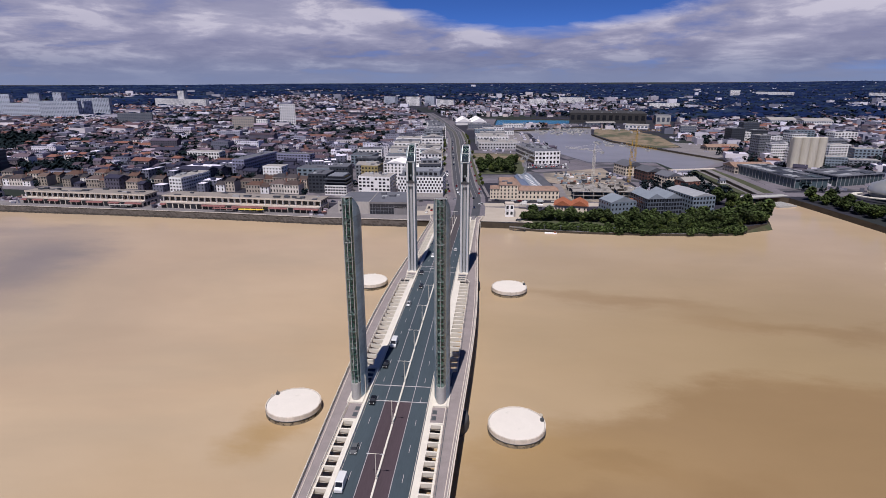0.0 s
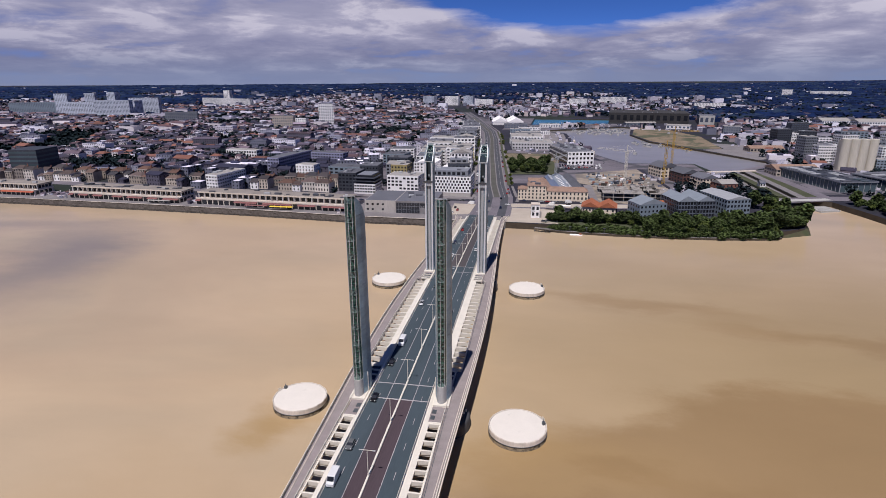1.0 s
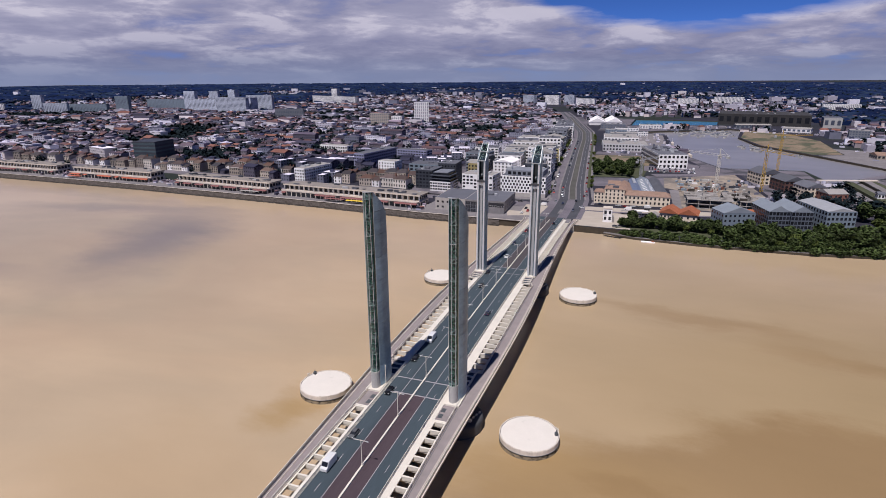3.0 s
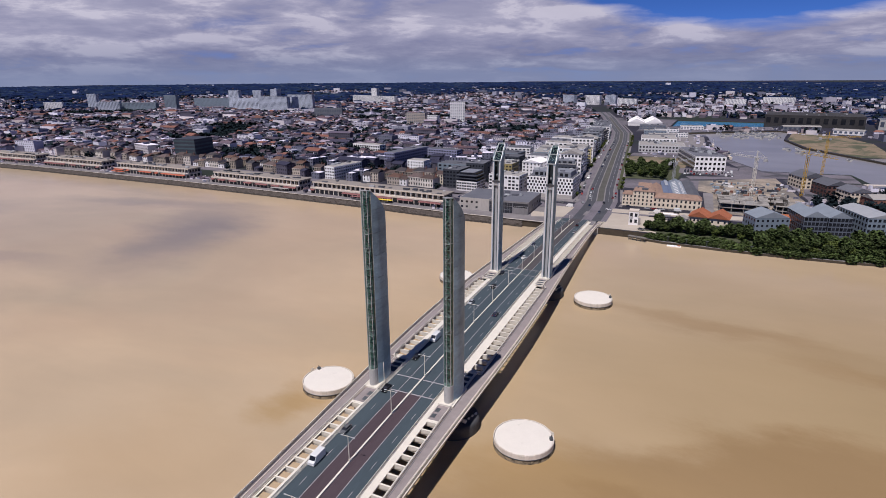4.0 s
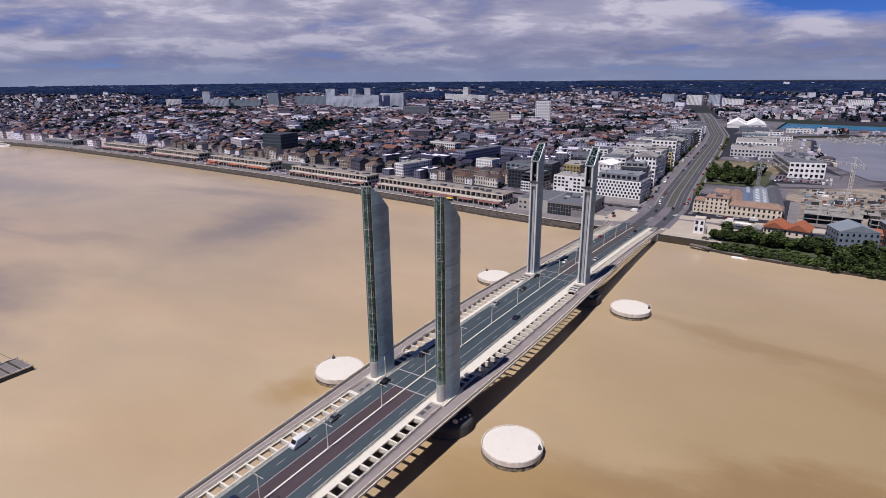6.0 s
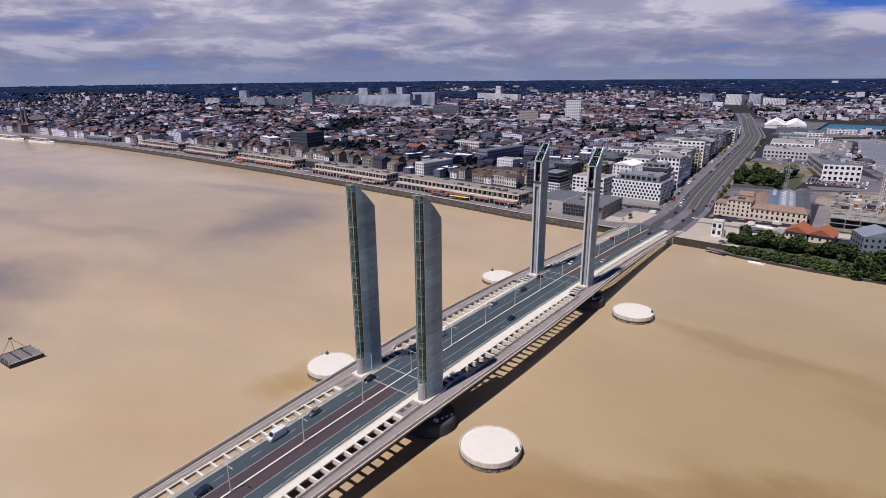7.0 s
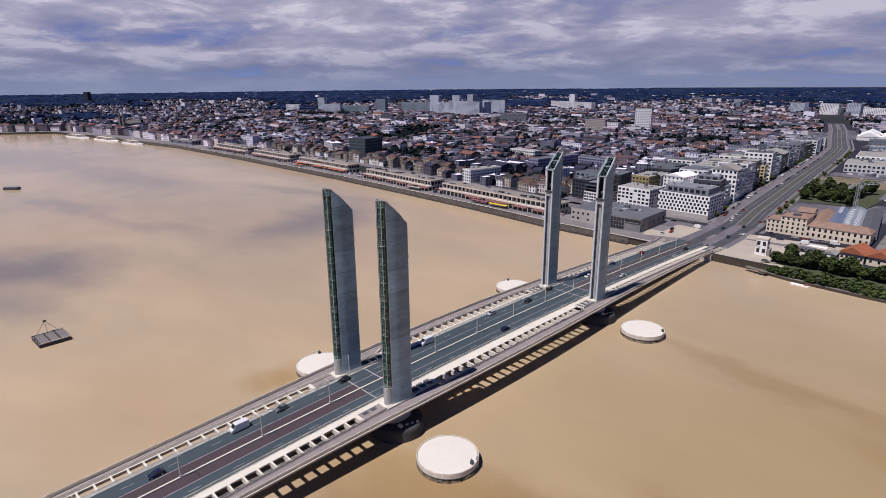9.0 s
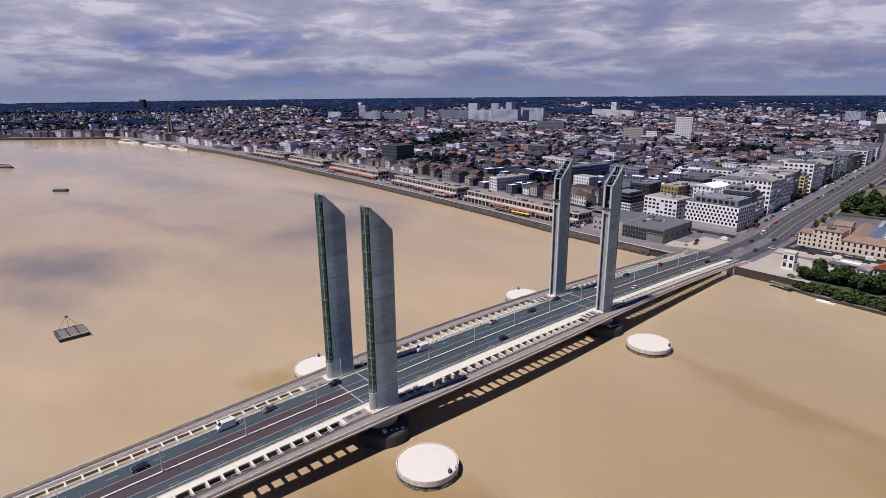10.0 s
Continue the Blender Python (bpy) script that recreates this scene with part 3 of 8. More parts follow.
ribbon("road_quay", [(x, y + 52 + 0.03 * abs(x)) for x, y in QUAYLINE[3:]] + [(40, 300), (130, 312), (232, 348), (285, 366), (420, 380)], -9, 9, 0.09, STREET, "grey asphalt quay street behind the sheds", "road")
ribbon("road", BOUL[:11], -16, 16, 0.12, STREET, "wide grey asphalt boulevard leading inland", "road")
ribbon("grass_strip", BOUL[2:10], -0.4, 4.6, 0.17, TRAMGRASS, "grey-green tram track verge along the boulevard", "grass")
for k, (a, b) in enumerate(((-8.6, -1.4), (5.6, 12.0))):
    ribbon("road_carriageway", BOUL[:11], a, b, 0.15, ROAD, "dark asphalt carriageway of the boulevard", "road")
for a, b in ((-1.4, -0.4), (4.6, 5.6), (-10.2, -8.6), (12.0, 13.4)):
    ribbon("kerb_strip", BOUL[2:11], a, b, 0.22, PAVING, "pale kerb strip along the boulevard", "pavement")
ribbon("lane_line", BOUL[2:11], -5.08, -4.92, 0.18, WORN, "white lane line on the boulevard", "road marking")
ribbon("lane_line", BOUL[2:11], 8.72, 8.88, 0.18, WORN, "white lane line on the boulevard", "road marking")
ribbon("verge_east", BOUL[3:8], 15.0, 18.0, 0.17, GRASS, "dull green verge along the boulevard", "grass")
ribbon("pavement_west", BOUL[2:9], -19.6, -16.2, 0.2, PAVING, "pale pavement along the boulevard", "pavement")
ribbon("pavement_east", BOUL[2:9], 18, 20.5, 0.2, PAVING, "pale pavement along the boulevard", "pavement")
ribbon("quay_coping", BANK[5:14], -1.2, 0.1, 0.3, PARAPET, "pale stone coping along the quay edge", "quay")
# rubble toe of the quay wall
bm = bmesh.new()
rock_rng = random.Random(5)
toe = [Vector(p) for p in BANK[5:13]]
prev = None
for i, (p, q) in enumerate(zip(toe, toe[1:])):
    d = (q - p).normalized()
    out_ = Vector((d.y, -d.x))
    n = max(2, int((q - p).length / 1.5))
    for j in range(n):
        c = p + (q - p) * (j / n)
        row = []
        for off, z in ((-0.1, 4.15), (0.7, 3.3), (1.4, 2.3), (2.2, 1.3), (3.0, -0.5)):
            w = c + out_ * (off + rock_rng.uniform(-0.5, 0.5) * (off > 0)) + d * rock_rng.uniform(-0.5, 0.5)
            row.append(bm.verts.new((w.x, w.y, z + rock_rng.uniform(-0.4, 0.4) * (off > 0))))
        if prev:
            for a in range(4):
                bm.faces.new((prev[a], prev[a + 1], row[a + 1], row[a])).material_index = int(a > 2)
        prev = row
bmesh.ops.recalc_face_normals(bm, faces=bm.faces[:])
tagged(part("ground_rubble", bm, [REVET, ROCK]), "pale stone revetment with a dark wet toe along the quay", "ground", kind="structure")
ribbon("road_avenue", [(-190, 700), (-214, 796), (-274, 984), (-375, 1306), (-470, 1620)], -6, 6, 0.3, STREET, "straight grey avenue through the old town", "road")
ribbon("road_harbour", [(70, 478), (112, 492), (150, 500)], -8, 8, 0.12, STREET, "grey asphalt harbour street", "road")
ribbon("road_parking", [(60, 520), (118, 520)], -20, 14, 0.11, STREET, "grey asphalt car park beside the harbour office", "road")
ribbon("lock_quay_west", [(234, 350), (234, 405), (226, 500)], -3.5, 3.5, 0.3, PAVING, "pale concrete lock edge", "quay")
ribbon("lock_quay_east", [(266, 364), (266, 514)], -3.5, 3.5, 0.3, PAVING, "pale concrete lock edge", "quay")
ribbon("road_east", [(285, 366), (283, 440), (272, 520), (330, 580)], -6, 6, 0.12, STREET, "grey asphalt quay road along the lock", "road")
ribbon("pavement_hall", [(-104, 262), (-30, 258), (-12, 264)], -34, 8, 0.14, PAVING, "pale paved forecourt round the grey hall", "pavement")
ribbon("pavement_hotel", [(-112, 322), (-14, 322)], -8, 3, 0.16, PAVING, "pale pavement in front of the white hotel", "pavement")
for nm, poly, z0, z1, m, lab, cat in (("lock_island", [(247.4, 372), (254.4, 372), (252.4, 496), (245.4, 496)], 0.0, CITY + 0.1, GRASS, "weedy green island between the two lock chambers", "grass"), ("lock_island_edge", [(254.4, 372), (255.8, 372), (253.8, 496), (252.4, 496)], 0.0, CITY + 0.25, PAVING, "grey concrete edge of the lock island", "quay"),
                                      ("swing_bridge", [(222.7, 490.6), (276.7, 506.6), (275.3, 511.4), (221.3, 495.4)], CITY + 0.3, CITY + 1.0, PARAPET, "narrow pale swing bridge across the lock", "bridge")):
    bmy = bmesh.new()
    add_prism(bmy, poly, z0, z1)
    tagged(part(nm, bmy, m), lab, cat, kind="structure")
ribbon("grass_lock", [(275, 372), (274, 440), (268, 512)], -5, 5, 0.15, GRASS, "weedy green strip between the lock and the road", "grass")
sheet_z = CITY + 0.03
for nm, poly, m, lab in (("ground_park", [(8, 452), (60, 458), (64, 520), (58, 560), (-2, 560)], GRASS, "green park ground under the trees"), ("ground_lane", [(86, 322), (94, 322), (96, 402), (84, 402)], PAVING, "pale lane beside the stone houses"), ("ground_yard", [(14, 400), (96, 404), (98, 474), (64, 474), (60, 452), (12, 450)], YARD, "grey yard behind the workshops"), ("ground_lawn", [(-2, 560), (58, 560), (64, 520), (66, 566), (54, 622), (-6, 622)], DRYGRASS, "dry pale lawn behind the park trees"), ("ground_harbour", [(22, 735), (88, 745), (84, 900), (50, 935), (-8, 930), (2, 830)], PAVING, "pale concrete harbour yard"),
                         ("ground_dock", [(62, 986), (118, 1018), (202, 1078), (205, 1125), (110, 1100), (20, 1072)], PAVING, "pale concrete dock between the basins"), ("ground_lot", [(68, 505), (112, 503), (120, 560), (62, 648), (-2, 655), (-4, 626), (56, 624), (70, 566)], YARD, "grey asphalt yard round the harbour office"), ("ground_shore", [(112, 500), (150, 506), (222, 500), (222, 552), (141, 547), (113, 628), (101, 640), (121, 560)], YARD, "pale grey dock along the basin"), ("ground_peninsula", [(204, 902), (217, 800), (264, 706), (300, 715), (312, 880), (285, 1000), (228, 1038)], DRYGRASS, "bare sandy ground of the harbour peninsula"), ("ground_depot", [(-30, 960), (58, 968), (118, 1020), (200, 1080), (204, 1138), (24, 1086), (-28, 1086)], YARD, "pale grey yard between the basins"), ("ground_tents", [(-28, 1086), (22, 1092), (28, 1275), (-110, 1290), (-84, 1090)], YARD, "pale grey yard round the tent halls"), ("ground_warehouses", [(154, 322), (230, 350), (226, 496), (156, 500), (164, 400)], YARD, "grey yard round the harbour warehouses"), ("ground_works", [(8, 655), (62, 652), (110, 642), (95, 745), (20, 735)], YARD, "grey asphalt yard behind the harbour office"), ("ground_lock_side", [(290, 384), (440, 398), (470, 560), (420, 660), (320, 596), (310, 530), (272, 516), (290, 440)], YARD, "grey asphalt yards between the harbour halls"), ("ground_quarter", [(-140, 312), (-24, 316), (-40, 500), (-60, 700), (-140, 700), (-165, 500)], YARD, "grey paved lanes of the new quarter"),
                         ("ground_quarry", [(310, 600), (360, 640), (345, 760), (304, 780), (302, 712), (268, 698)], PAVING, "pale rough ground beside the basin")):
    bmy = bmesh.new()
    sheet_z += 0.004
    bmy.faces.new([bmy.verts.new((x, y, sheet_z)) for x, y in poly])
    tagged(part(nm, bmy, m), lab, "ground", kind="structure")
ribbon("grass_bank", [(56, 246.5), (92, 245.5), (150, 243.5), (186, 245.5)], -9, 3.2, 0.12, GRASS, "rough grass strip along the river wall", "grass")
ribbon("pavement_street", [(20, 300), (56, 303), (128, 311)], -7, 5.5, 0.14, PLAZA, "pale paved street before the limestone buildings", "pavement")
ribbon("pavement_forecourt", [(-34, 262), (-14, 268), (-13, 300)], -14, 4, 0.16, PLAZA, "pale gravel forecourt beside the grey hall", "pavement")
# low terrace and grass slope below the riverside trees
TOE = [(44, 242.6), (50, 238.8), (61, 236), (94, 233.2), (130, 232.4), (160, 233.6), (190, 237.4), (204, 243.0)]
for nm, prof, m, lab, cat in (("terrace_wall", ((0.0, -1.5), (0.15, 1.35), (0.7, 1.4)), QUAYSTONE, "low dark stone river wall", "quay wall"), ("terrace_path", ((0.7, 1.4), (2.6, 1.45)), PAVING, "pale path on the low river terrace", "pavement"),
                              ("grass_slope", ((2.6, 1.45), (5.0, 2.2), (7.4, 3.4), (10.0, 4.45), (13.0, 4.6)), GRASS, "rough grass slope under the riverside trees", "grass")):
    bm = bmesh.new()
    prev = None
    for i in range(61):
        x = 44 + 160 * i / 60
        y = along(TOE, x)
        f = min(1.0, (x - 42) / 9, (210 - x) / 16)
        row = [bm.verts.new((x, y + off * f, z)) for off, z in prof]
        if prev:
            for a in range(len(row) - 1):
                bm.faces.new((prev[a], row[a], row[a + 1], prev[a + 1]))
        prev = row
    bmesh.ops.recalc_face_normals(bm, faces=bm.faces[:])
    if nm != "terrace_wall" and sum(q.normal.z for q in bm.faces) < 0:
        bmesh.ops.reverse_faces(bm, faces=bm.faces[:])
    tagged(part(nm, bm, m), lab, cat, kind="structure")
for ix, iy in ((3, 276), (-12, 318), (24, 314)):
    ribbon("traffic_island", [(ix, iy), (ix + 0.5, iy + 14)], -1.4, 1.4, 0.24, PAVING, "pale raised traffic island at the junction", "pavement")
ribbon("pavement_plaza", [(16, 270), (44, 269), (60, 268)], -22, 24, 0.10, PLAZA, "sandy gravel plaza at the bridge head", "pavement")


# ---- the lift bridge ----
DECK_TOP, CREST = 10.9, 59.5


def deck_z(y):
    return DECK_TOP - 6.1 * ((y - CREST) / 203) ** 2


def half_width(y):
    w = 17.3 + 4.0 * math.exp(-((y - CREST) / 95.0) ** 2)
    return w + 2.5 * smooth01(240, 262, y)


Y0, Y1 = -143.0, 262.0
# stretches of footway: from, to, inner edge (the slots are wider on the lift span)
FOOTWAY = ((Y0, 15.4, 14.8), (15.4, 103.2, 16.6), (103.2, Y1, 14.8))
bridge = thing("bridge", pose(0, 0, 0), "long white and grey vertical-lift road bridge across the river", "bridge", kind="structure")


def stations(y0, y1, step=6.0):
    n = max(1, round((y1 - y0) / step))
    return [y0 + (y1 - y0) * i / n for i in range(n + 1)]


def deck_strip(bm, x0, x1, y0, y1, top, bottom, step=6.0, bx0=None, bx1=None):
    """A strip of the deck; x0, x1 (and bottom corners bx0, bx1) numbers or functions of y, top and bottom above the deck line."""
    g = lambda v, y: v(y) if callable(v) else v
    prev = None
    for y in stations(y0, y1, step):
        z = deck_z(y)
        a, b = g(x0, y), g(x1, y)
        c, d = (a if bx0 is None else g(bx0, y)), (b if bx1 is None else g(bx1, y))
        ring = [bm.verts.new(p) for p in ((c, y, z + bottom), (d, y, z + bottom), (b, y, z + top), (a, y, z + top))]
        if prev:
            for i in range(4):
                j = (i + 1) % 4
                bm.faces.new((prev[i], prev[j], ring[j], ring[i])[::-1])
        else:
            bm.faces.new(ring)
        prev = ring
    bm.faces.new(prev[::-1])


def strip(name, material, x0, x1, y0, y1, top, bottom, label="", parent=None, **kw):
    bm = bmesh.new()
    deck_strip(bm, x0, x1, y0, y1, top, bottom, **kw)
    bmesh.ops.recalc_face_normals(bm, faces=bm.faces[:])
    return part(name, bm, material, parent or bridge, label)


# the girder's dark colour stands in for the shade below the deck
strip("girder", SHADE_DARK, -9.6, 9.6, Y0, Y1, -0.12, -3.2, "steel box girder with the deck's shade in its dark colour", bx0=-6.5, bx1=6.5)
for x0, x1, tag in ((-9.3, -3.95, "w"), (4.35, 9.3, "e")):
    strip("roadway", ASPHALT, x0, x1, Y0, Y1, 0.0, -0.2, "blue-grey asphalt carriageway")
for x0, x1 in ((-3.95, 0.14), (0.56, 4.35)):
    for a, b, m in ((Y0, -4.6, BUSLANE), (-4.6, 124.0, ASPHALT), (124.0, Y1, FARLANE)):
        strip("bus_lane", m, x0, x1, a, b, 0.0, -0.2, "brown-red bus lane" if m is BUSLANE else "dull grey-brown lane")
strip("median", WHITE, 0.10, 0.60, Y0, Y1 - 12, 0.42, -0.2, "white median kerb")
for x in (-3.95, 4.35):
    strip("lane_line", WORN, x - 0.09, x + 0.09, Y0, Y1, 0.012, 0.004)
bm = bmesh.new()
add_box(bm, -0.075, 0.075, -1.5, 1.5, 0.004, 0.014)
DASH = part("lane_dash", bm, WORN, bridge)
DASH.matrix_basis = pose(-6.7, -138, deck_z(-138))
for x in (-6.7, 6.9):
    for i in range(34):
        y = -130 + 11.5 * i
        slope = math.degrees(math.atan((deck_z(y + 1) - deck_z(y - 1)) / 2))
        share("lane_dash", DASH.data, bridge, pose(x, y, deck_z(y), slope))
for y in (-4.6, 4.2, 115.0, 124.0):
    strip("expansion_joint", WORN, -9.3, 9.3, y - 0.22, y + 0.22, 0.016, 0.003, "pale metal expansion joint", step=1)

for s in (-1, 1):
    o = lambda f: (lambda y: s * f(y))
    # white sloping edge beam and walkway
    for a, b, w in ((Y0, -14.2, 11.4), (-14.2, 15.4, 10.9), (15.4, 103.2, 12.5), (103.2, 132.4, 10.9), (132.4, Y1 - 6, 11.4)):
        bm = bmesh.new()
        deck_strip(bm, s * 9.3, s * 9.75, a, b, 0.12, -1.5)
        ys, prev = stations(a, b), None
        for y in ys:
            z = deck_z(y)
            ring = [bm.verts.new(p) for p in ((s * 9.75, y, z + 0.12), (s * w, y, z - 0.32), (s * w, y, z - 0.75), (s * 9.75, y, z - 1.5))]
            if prev:
                for i in range(4):
                    bm.faces.new((prev[i], prev[(i + 1) % 4], ring[(i + 1) % 4], ring[i]))
            else:
                bm.faces.new(ring)
            prev = ring
        bm.faces.new(prev[::-1])
        bmesh.ops.recalc_face_normals(bm, faces=bm.faces[:])
        part("edge_beam", bm, WHITE, bridge, "white sloping edge beam")
    for a, b, g in FOOTWAY:
        strip("walkway", WALKWAY, s * (g + 0.4), o(half_width), a, b, -0.55, -0.85, "grey-pink planked footway", step=4)
        strip("walkway_curb", PARAPET, s * g, s * (g + 0.4), a, min(b, Y1 - 8), -0.12, -1.6, "pale footway edge girder", step=4)
        strip("walkway_seam", STEEL, s * (g + 0.65), s * (g + 0.82), a, b, -0.54, -0.7, "dark drainage slot in the footway", step=4)
    strip("parapet", PARAPET, o(lambda y: half_width(y) - 0.15), o(lambda y: half_width(y) + 0.5), Y0, Y1, -0.42, -0.95, "pale outer parapet", step=4)
    strip("walkway_line", PARAPET, o(lambda y: half_width(y) - 0.95), o(lambda y: half_width(y) - 0.75), Y0, Y1, -0.40, -0.54, "pale inner handrail footing", step=4)
    for a, b in ((Y0, -14.2), (132.4, Y1 - 8)):
        strip("slot_ledge", WHITE, s * 14.35, s * 14.8, a, b, -0.42, -0.6, "white ledge along the slots", step=4)
    # ribs that carry the footway
    bm = bmesh.new()
    add_prism(bm, [(10.2, -0.34), (15.0, -0.20), (15.0, 0.20), (10.2, 0.34)], lambda x, y: -1.75 if x < 12 else -1.3, -0.25)
    add_box(bm, 10.2, 15.2, -0.05, 0.05, -2.1, -0.9)
    if s < 0:
        bmesh.ops.scale(bm, vec=(-1, 1, 1), verts=bm.verts)
        bmesh.ops.reverse_faces(bm, faces=bm.faces[:])
    rib = tooth = None
    for i in range(22):
        y = 17.0 + 3.95 * i
        if tooth is None:
            bt = bmesh.new()
            add_prism(bt, [(12.0, -0.3), (16.8, -0.13), (16.8, 0.13), (12.0, 0.5)], lambda x, y: -2.3 if x < 14 else -1.5, -0.31)
            if s < 0:
                bmesh.ops.scale(bt, vec=(-1, 1, 1), verts=bt.verts)
                bmesh.ops.reverse_faces(bt, faces=bt.faces[:])
            tooth = part("tapered_rib", bt, WHITE, bridge, "white tapered cantilever rib")
            tooth.matrix_basis = pose(0, y, deck_z(y))
        else:
            share("tapered_rib", tooth.data, bridge, pose(0, y, deck_z(y)))
    ys = [-15.0 - 3.95 * i for i in range(33)] + [134.5 + 3.95 * i for i in range(29)]
    for y in ys:
        if rib is None:
            rib = part("rib", bm, WHITE, bridge, "white cantilever rib")
            rib.matrix_basis = pose(0, y, deck_z(y))
        else:
            share("rib", rib.data, bridge, pose(0, y, deck_z(y)))
    # solid landings round the towers
    for c in (0.0, 119.0):
        for a in (-14.4, 15.8):
            strip("slot_end_frame", WHITE, s * 10.9, s * 15.2, c + a - 0.3, c + a + 0.3, -0.2, -1.1, "white frame closing the slots", step=1)
        strip("tower_landing", WALKWAY, s * 10.9, s * 15.0, c - 14.6, c + 16.2, -0.50, -0.95, "grey-pink landing round the tower foot", step=4)
        strip("tower_plinth", WHITE, s * 10.85, s * 15.75, c - 6.0 + (c > 50) * 0.9, c + 5.2 + (c > 50) * 0.9, 0.05, -1.2, "white tower plinth", step=4)
        inner = 1 if c < 50 else -1
        for a in (-11.6, -8.6):
            strip("hatch", STEEL, s * 11.15, s * 12.5, c + inner * a - 1.0, c + inner * a + 1.0, -0.46, -0.52, "dark steel floor grating", step=2)
        # flat dark strips draw the openings' shade; the landing below stays closed
        for a in (7.6, 10.6, 13.6):
            strip("machine_opening", DARKCLAD, s * 11.2, s * 14.5, c + inner * a - 1.25, c + inner * a + 1.25, -0.46, -0.52, "flat dark panel standing in for a shaded machinery opening", step=2)
            strip("opening_frame", WHITE, s * 10.95, s * 14.75, c + inner * (a + 1.5) - 0.2, c + inner * (a + 1.5) + 0.2, 0.0, -0.6, "white frame between the openings", step=1)
    # guard rail at the road's edge, hand rail on the parapet
    def rail_line(name, label, x, heights, r, y1, base):
        bm = bmesh.new()
        for h in heights:
            deck_strip(bm, o(lambda y: x(y) - r), o(lambda y: x(y) + r), Y0, y1, base + h + r, base + h - r, step=4)
        bmesh.ops.recalc_face_normals(bm, faces=bm.faces[:])
        part(name, bm, WHITE, bridge, label)

    rail_line("guard_rail", "white steel guard rail at the road's edge", lambda y: 9.5, (0.45, 0.8, 1.1), 0.06, Y1 - 6, 0.0)
    rail_line("hand_rail", "white steel hand rail on the parapet", half_width, (0.3, 0.65, 1.05), 0.065, Y1, -0.5)
    rail_line("hand_rail", "white steel hand rail along the slots", lambda y: 16.85 if 15.4 < y < 103.2 else 15.05, (0.5, 1.0), 0.06, Y1 - 8, -0.5)
    bm = bmesh.new()
    for k in range(1380):
        y = Y0 + 1 + 0.29 * k
        x, z = s * half_width(y), deck_z(y) - 0.5
        add_box(bm, x - 0.13, x + 0.13, y - 0.035, y + 0.035, z, z + 1.02)
    tagged(part("balusters", bm, WHITE, bridge, "slim pale balusters of the hand rail"), kind="stuff")
    strip("walkway_gutter", STEEL, o(lambda y: half_width(y) - 0.25), o(lambda y: half_width(y) - 0.15), Y0, Y1, -0.535, -0.7, "dark gutter beside the parapet", step=4)
    bm = bmesh.new()
    add_box(bm, -0.06, 0.06, -0.06, 0.06, 0, 1.12)
    post = None
    for i in range(100):
        y = Y0 + 2 + 3.95 * i
        if post is None:
            post = part("rail_post", bm, WHITE, bridge)
            post.matrix_basis = pose(s * 9.5, y, deck_z(y))
        else:
            share("rail_post", post.data, bridge, pose(s * 9.5, y, deck_z(y)))
        if i % 2 == 0:
            share("rail_post", post.data, bridge, pose(s * half_width(y), y, deck_z(y) - 0.5))


def tower_half(y):
    """Half width of the tower's plan at y, the glazed nose at -5.2."""
    if y < -3.2:
        return 1.45 * math.sqrt(max(0.0, 1 - ((y + 3.2) / 2.0) ** 2))
    if y < 0.5:
        return 1.45 + 0.85 * math.sin(0.5 * math.pi * (y + 3.2) / 3.7)
    return 2.3 - 0.35 * ((y - 0.5) / 3.5) ** 2


def tower_top(y):
    t = (y + 5.2) / 9.2
    return min(63.75, 65.2 - 9.2 * (0.84 * t + 0.16 * t * t))


def shell_panel(z0, z1, s):
    """One cladding panel of a side, between two joints, cut by the raked top."""
    bm = bmesh.new()
    ys = [-3.2 + 7.2 * i / 9 for i in range(10)]
    plan = [(tower_half(y) + 0.10, y) for y in ys] + [(tower_half(4.0) - 0.75, 4.15)]
    rows = []
    for x, y in plan:
        zt = min(z1, tower_top(min(y, 4.0)) - 0.02)
        zb = min(z0, zt - 0.01)
        rows.append([bm.verts.new((s * xx, yy, z)) for xx, yy in ((x, y), (x - 0.16, y - (0.16 if y > 4.05 else 0))) for z in (zb, zt)])
    for a, b in zip(rows, rows[1:]):
        bm.faces.new((a[0], b[0], b[1], a[1]))
        bm.faces.new((a[1], b[1], b[3], a[3]))
        bm.faces.new((a[0], a[2], b[2], b[0]))
        bm.faces.new((a[3], b[3], b[2], a[2]))
    bm.faces.new((rows[0][0], rows[0][1], rows[0][3], rows[0][2]))
    bm.faces.new((rows[-1][0], rows[-1][2], rows[-1][3], rows[-1][1]))
    bmesh.ops.recalc_face_normals(bm, faces=bm.faces[:])
    return bm


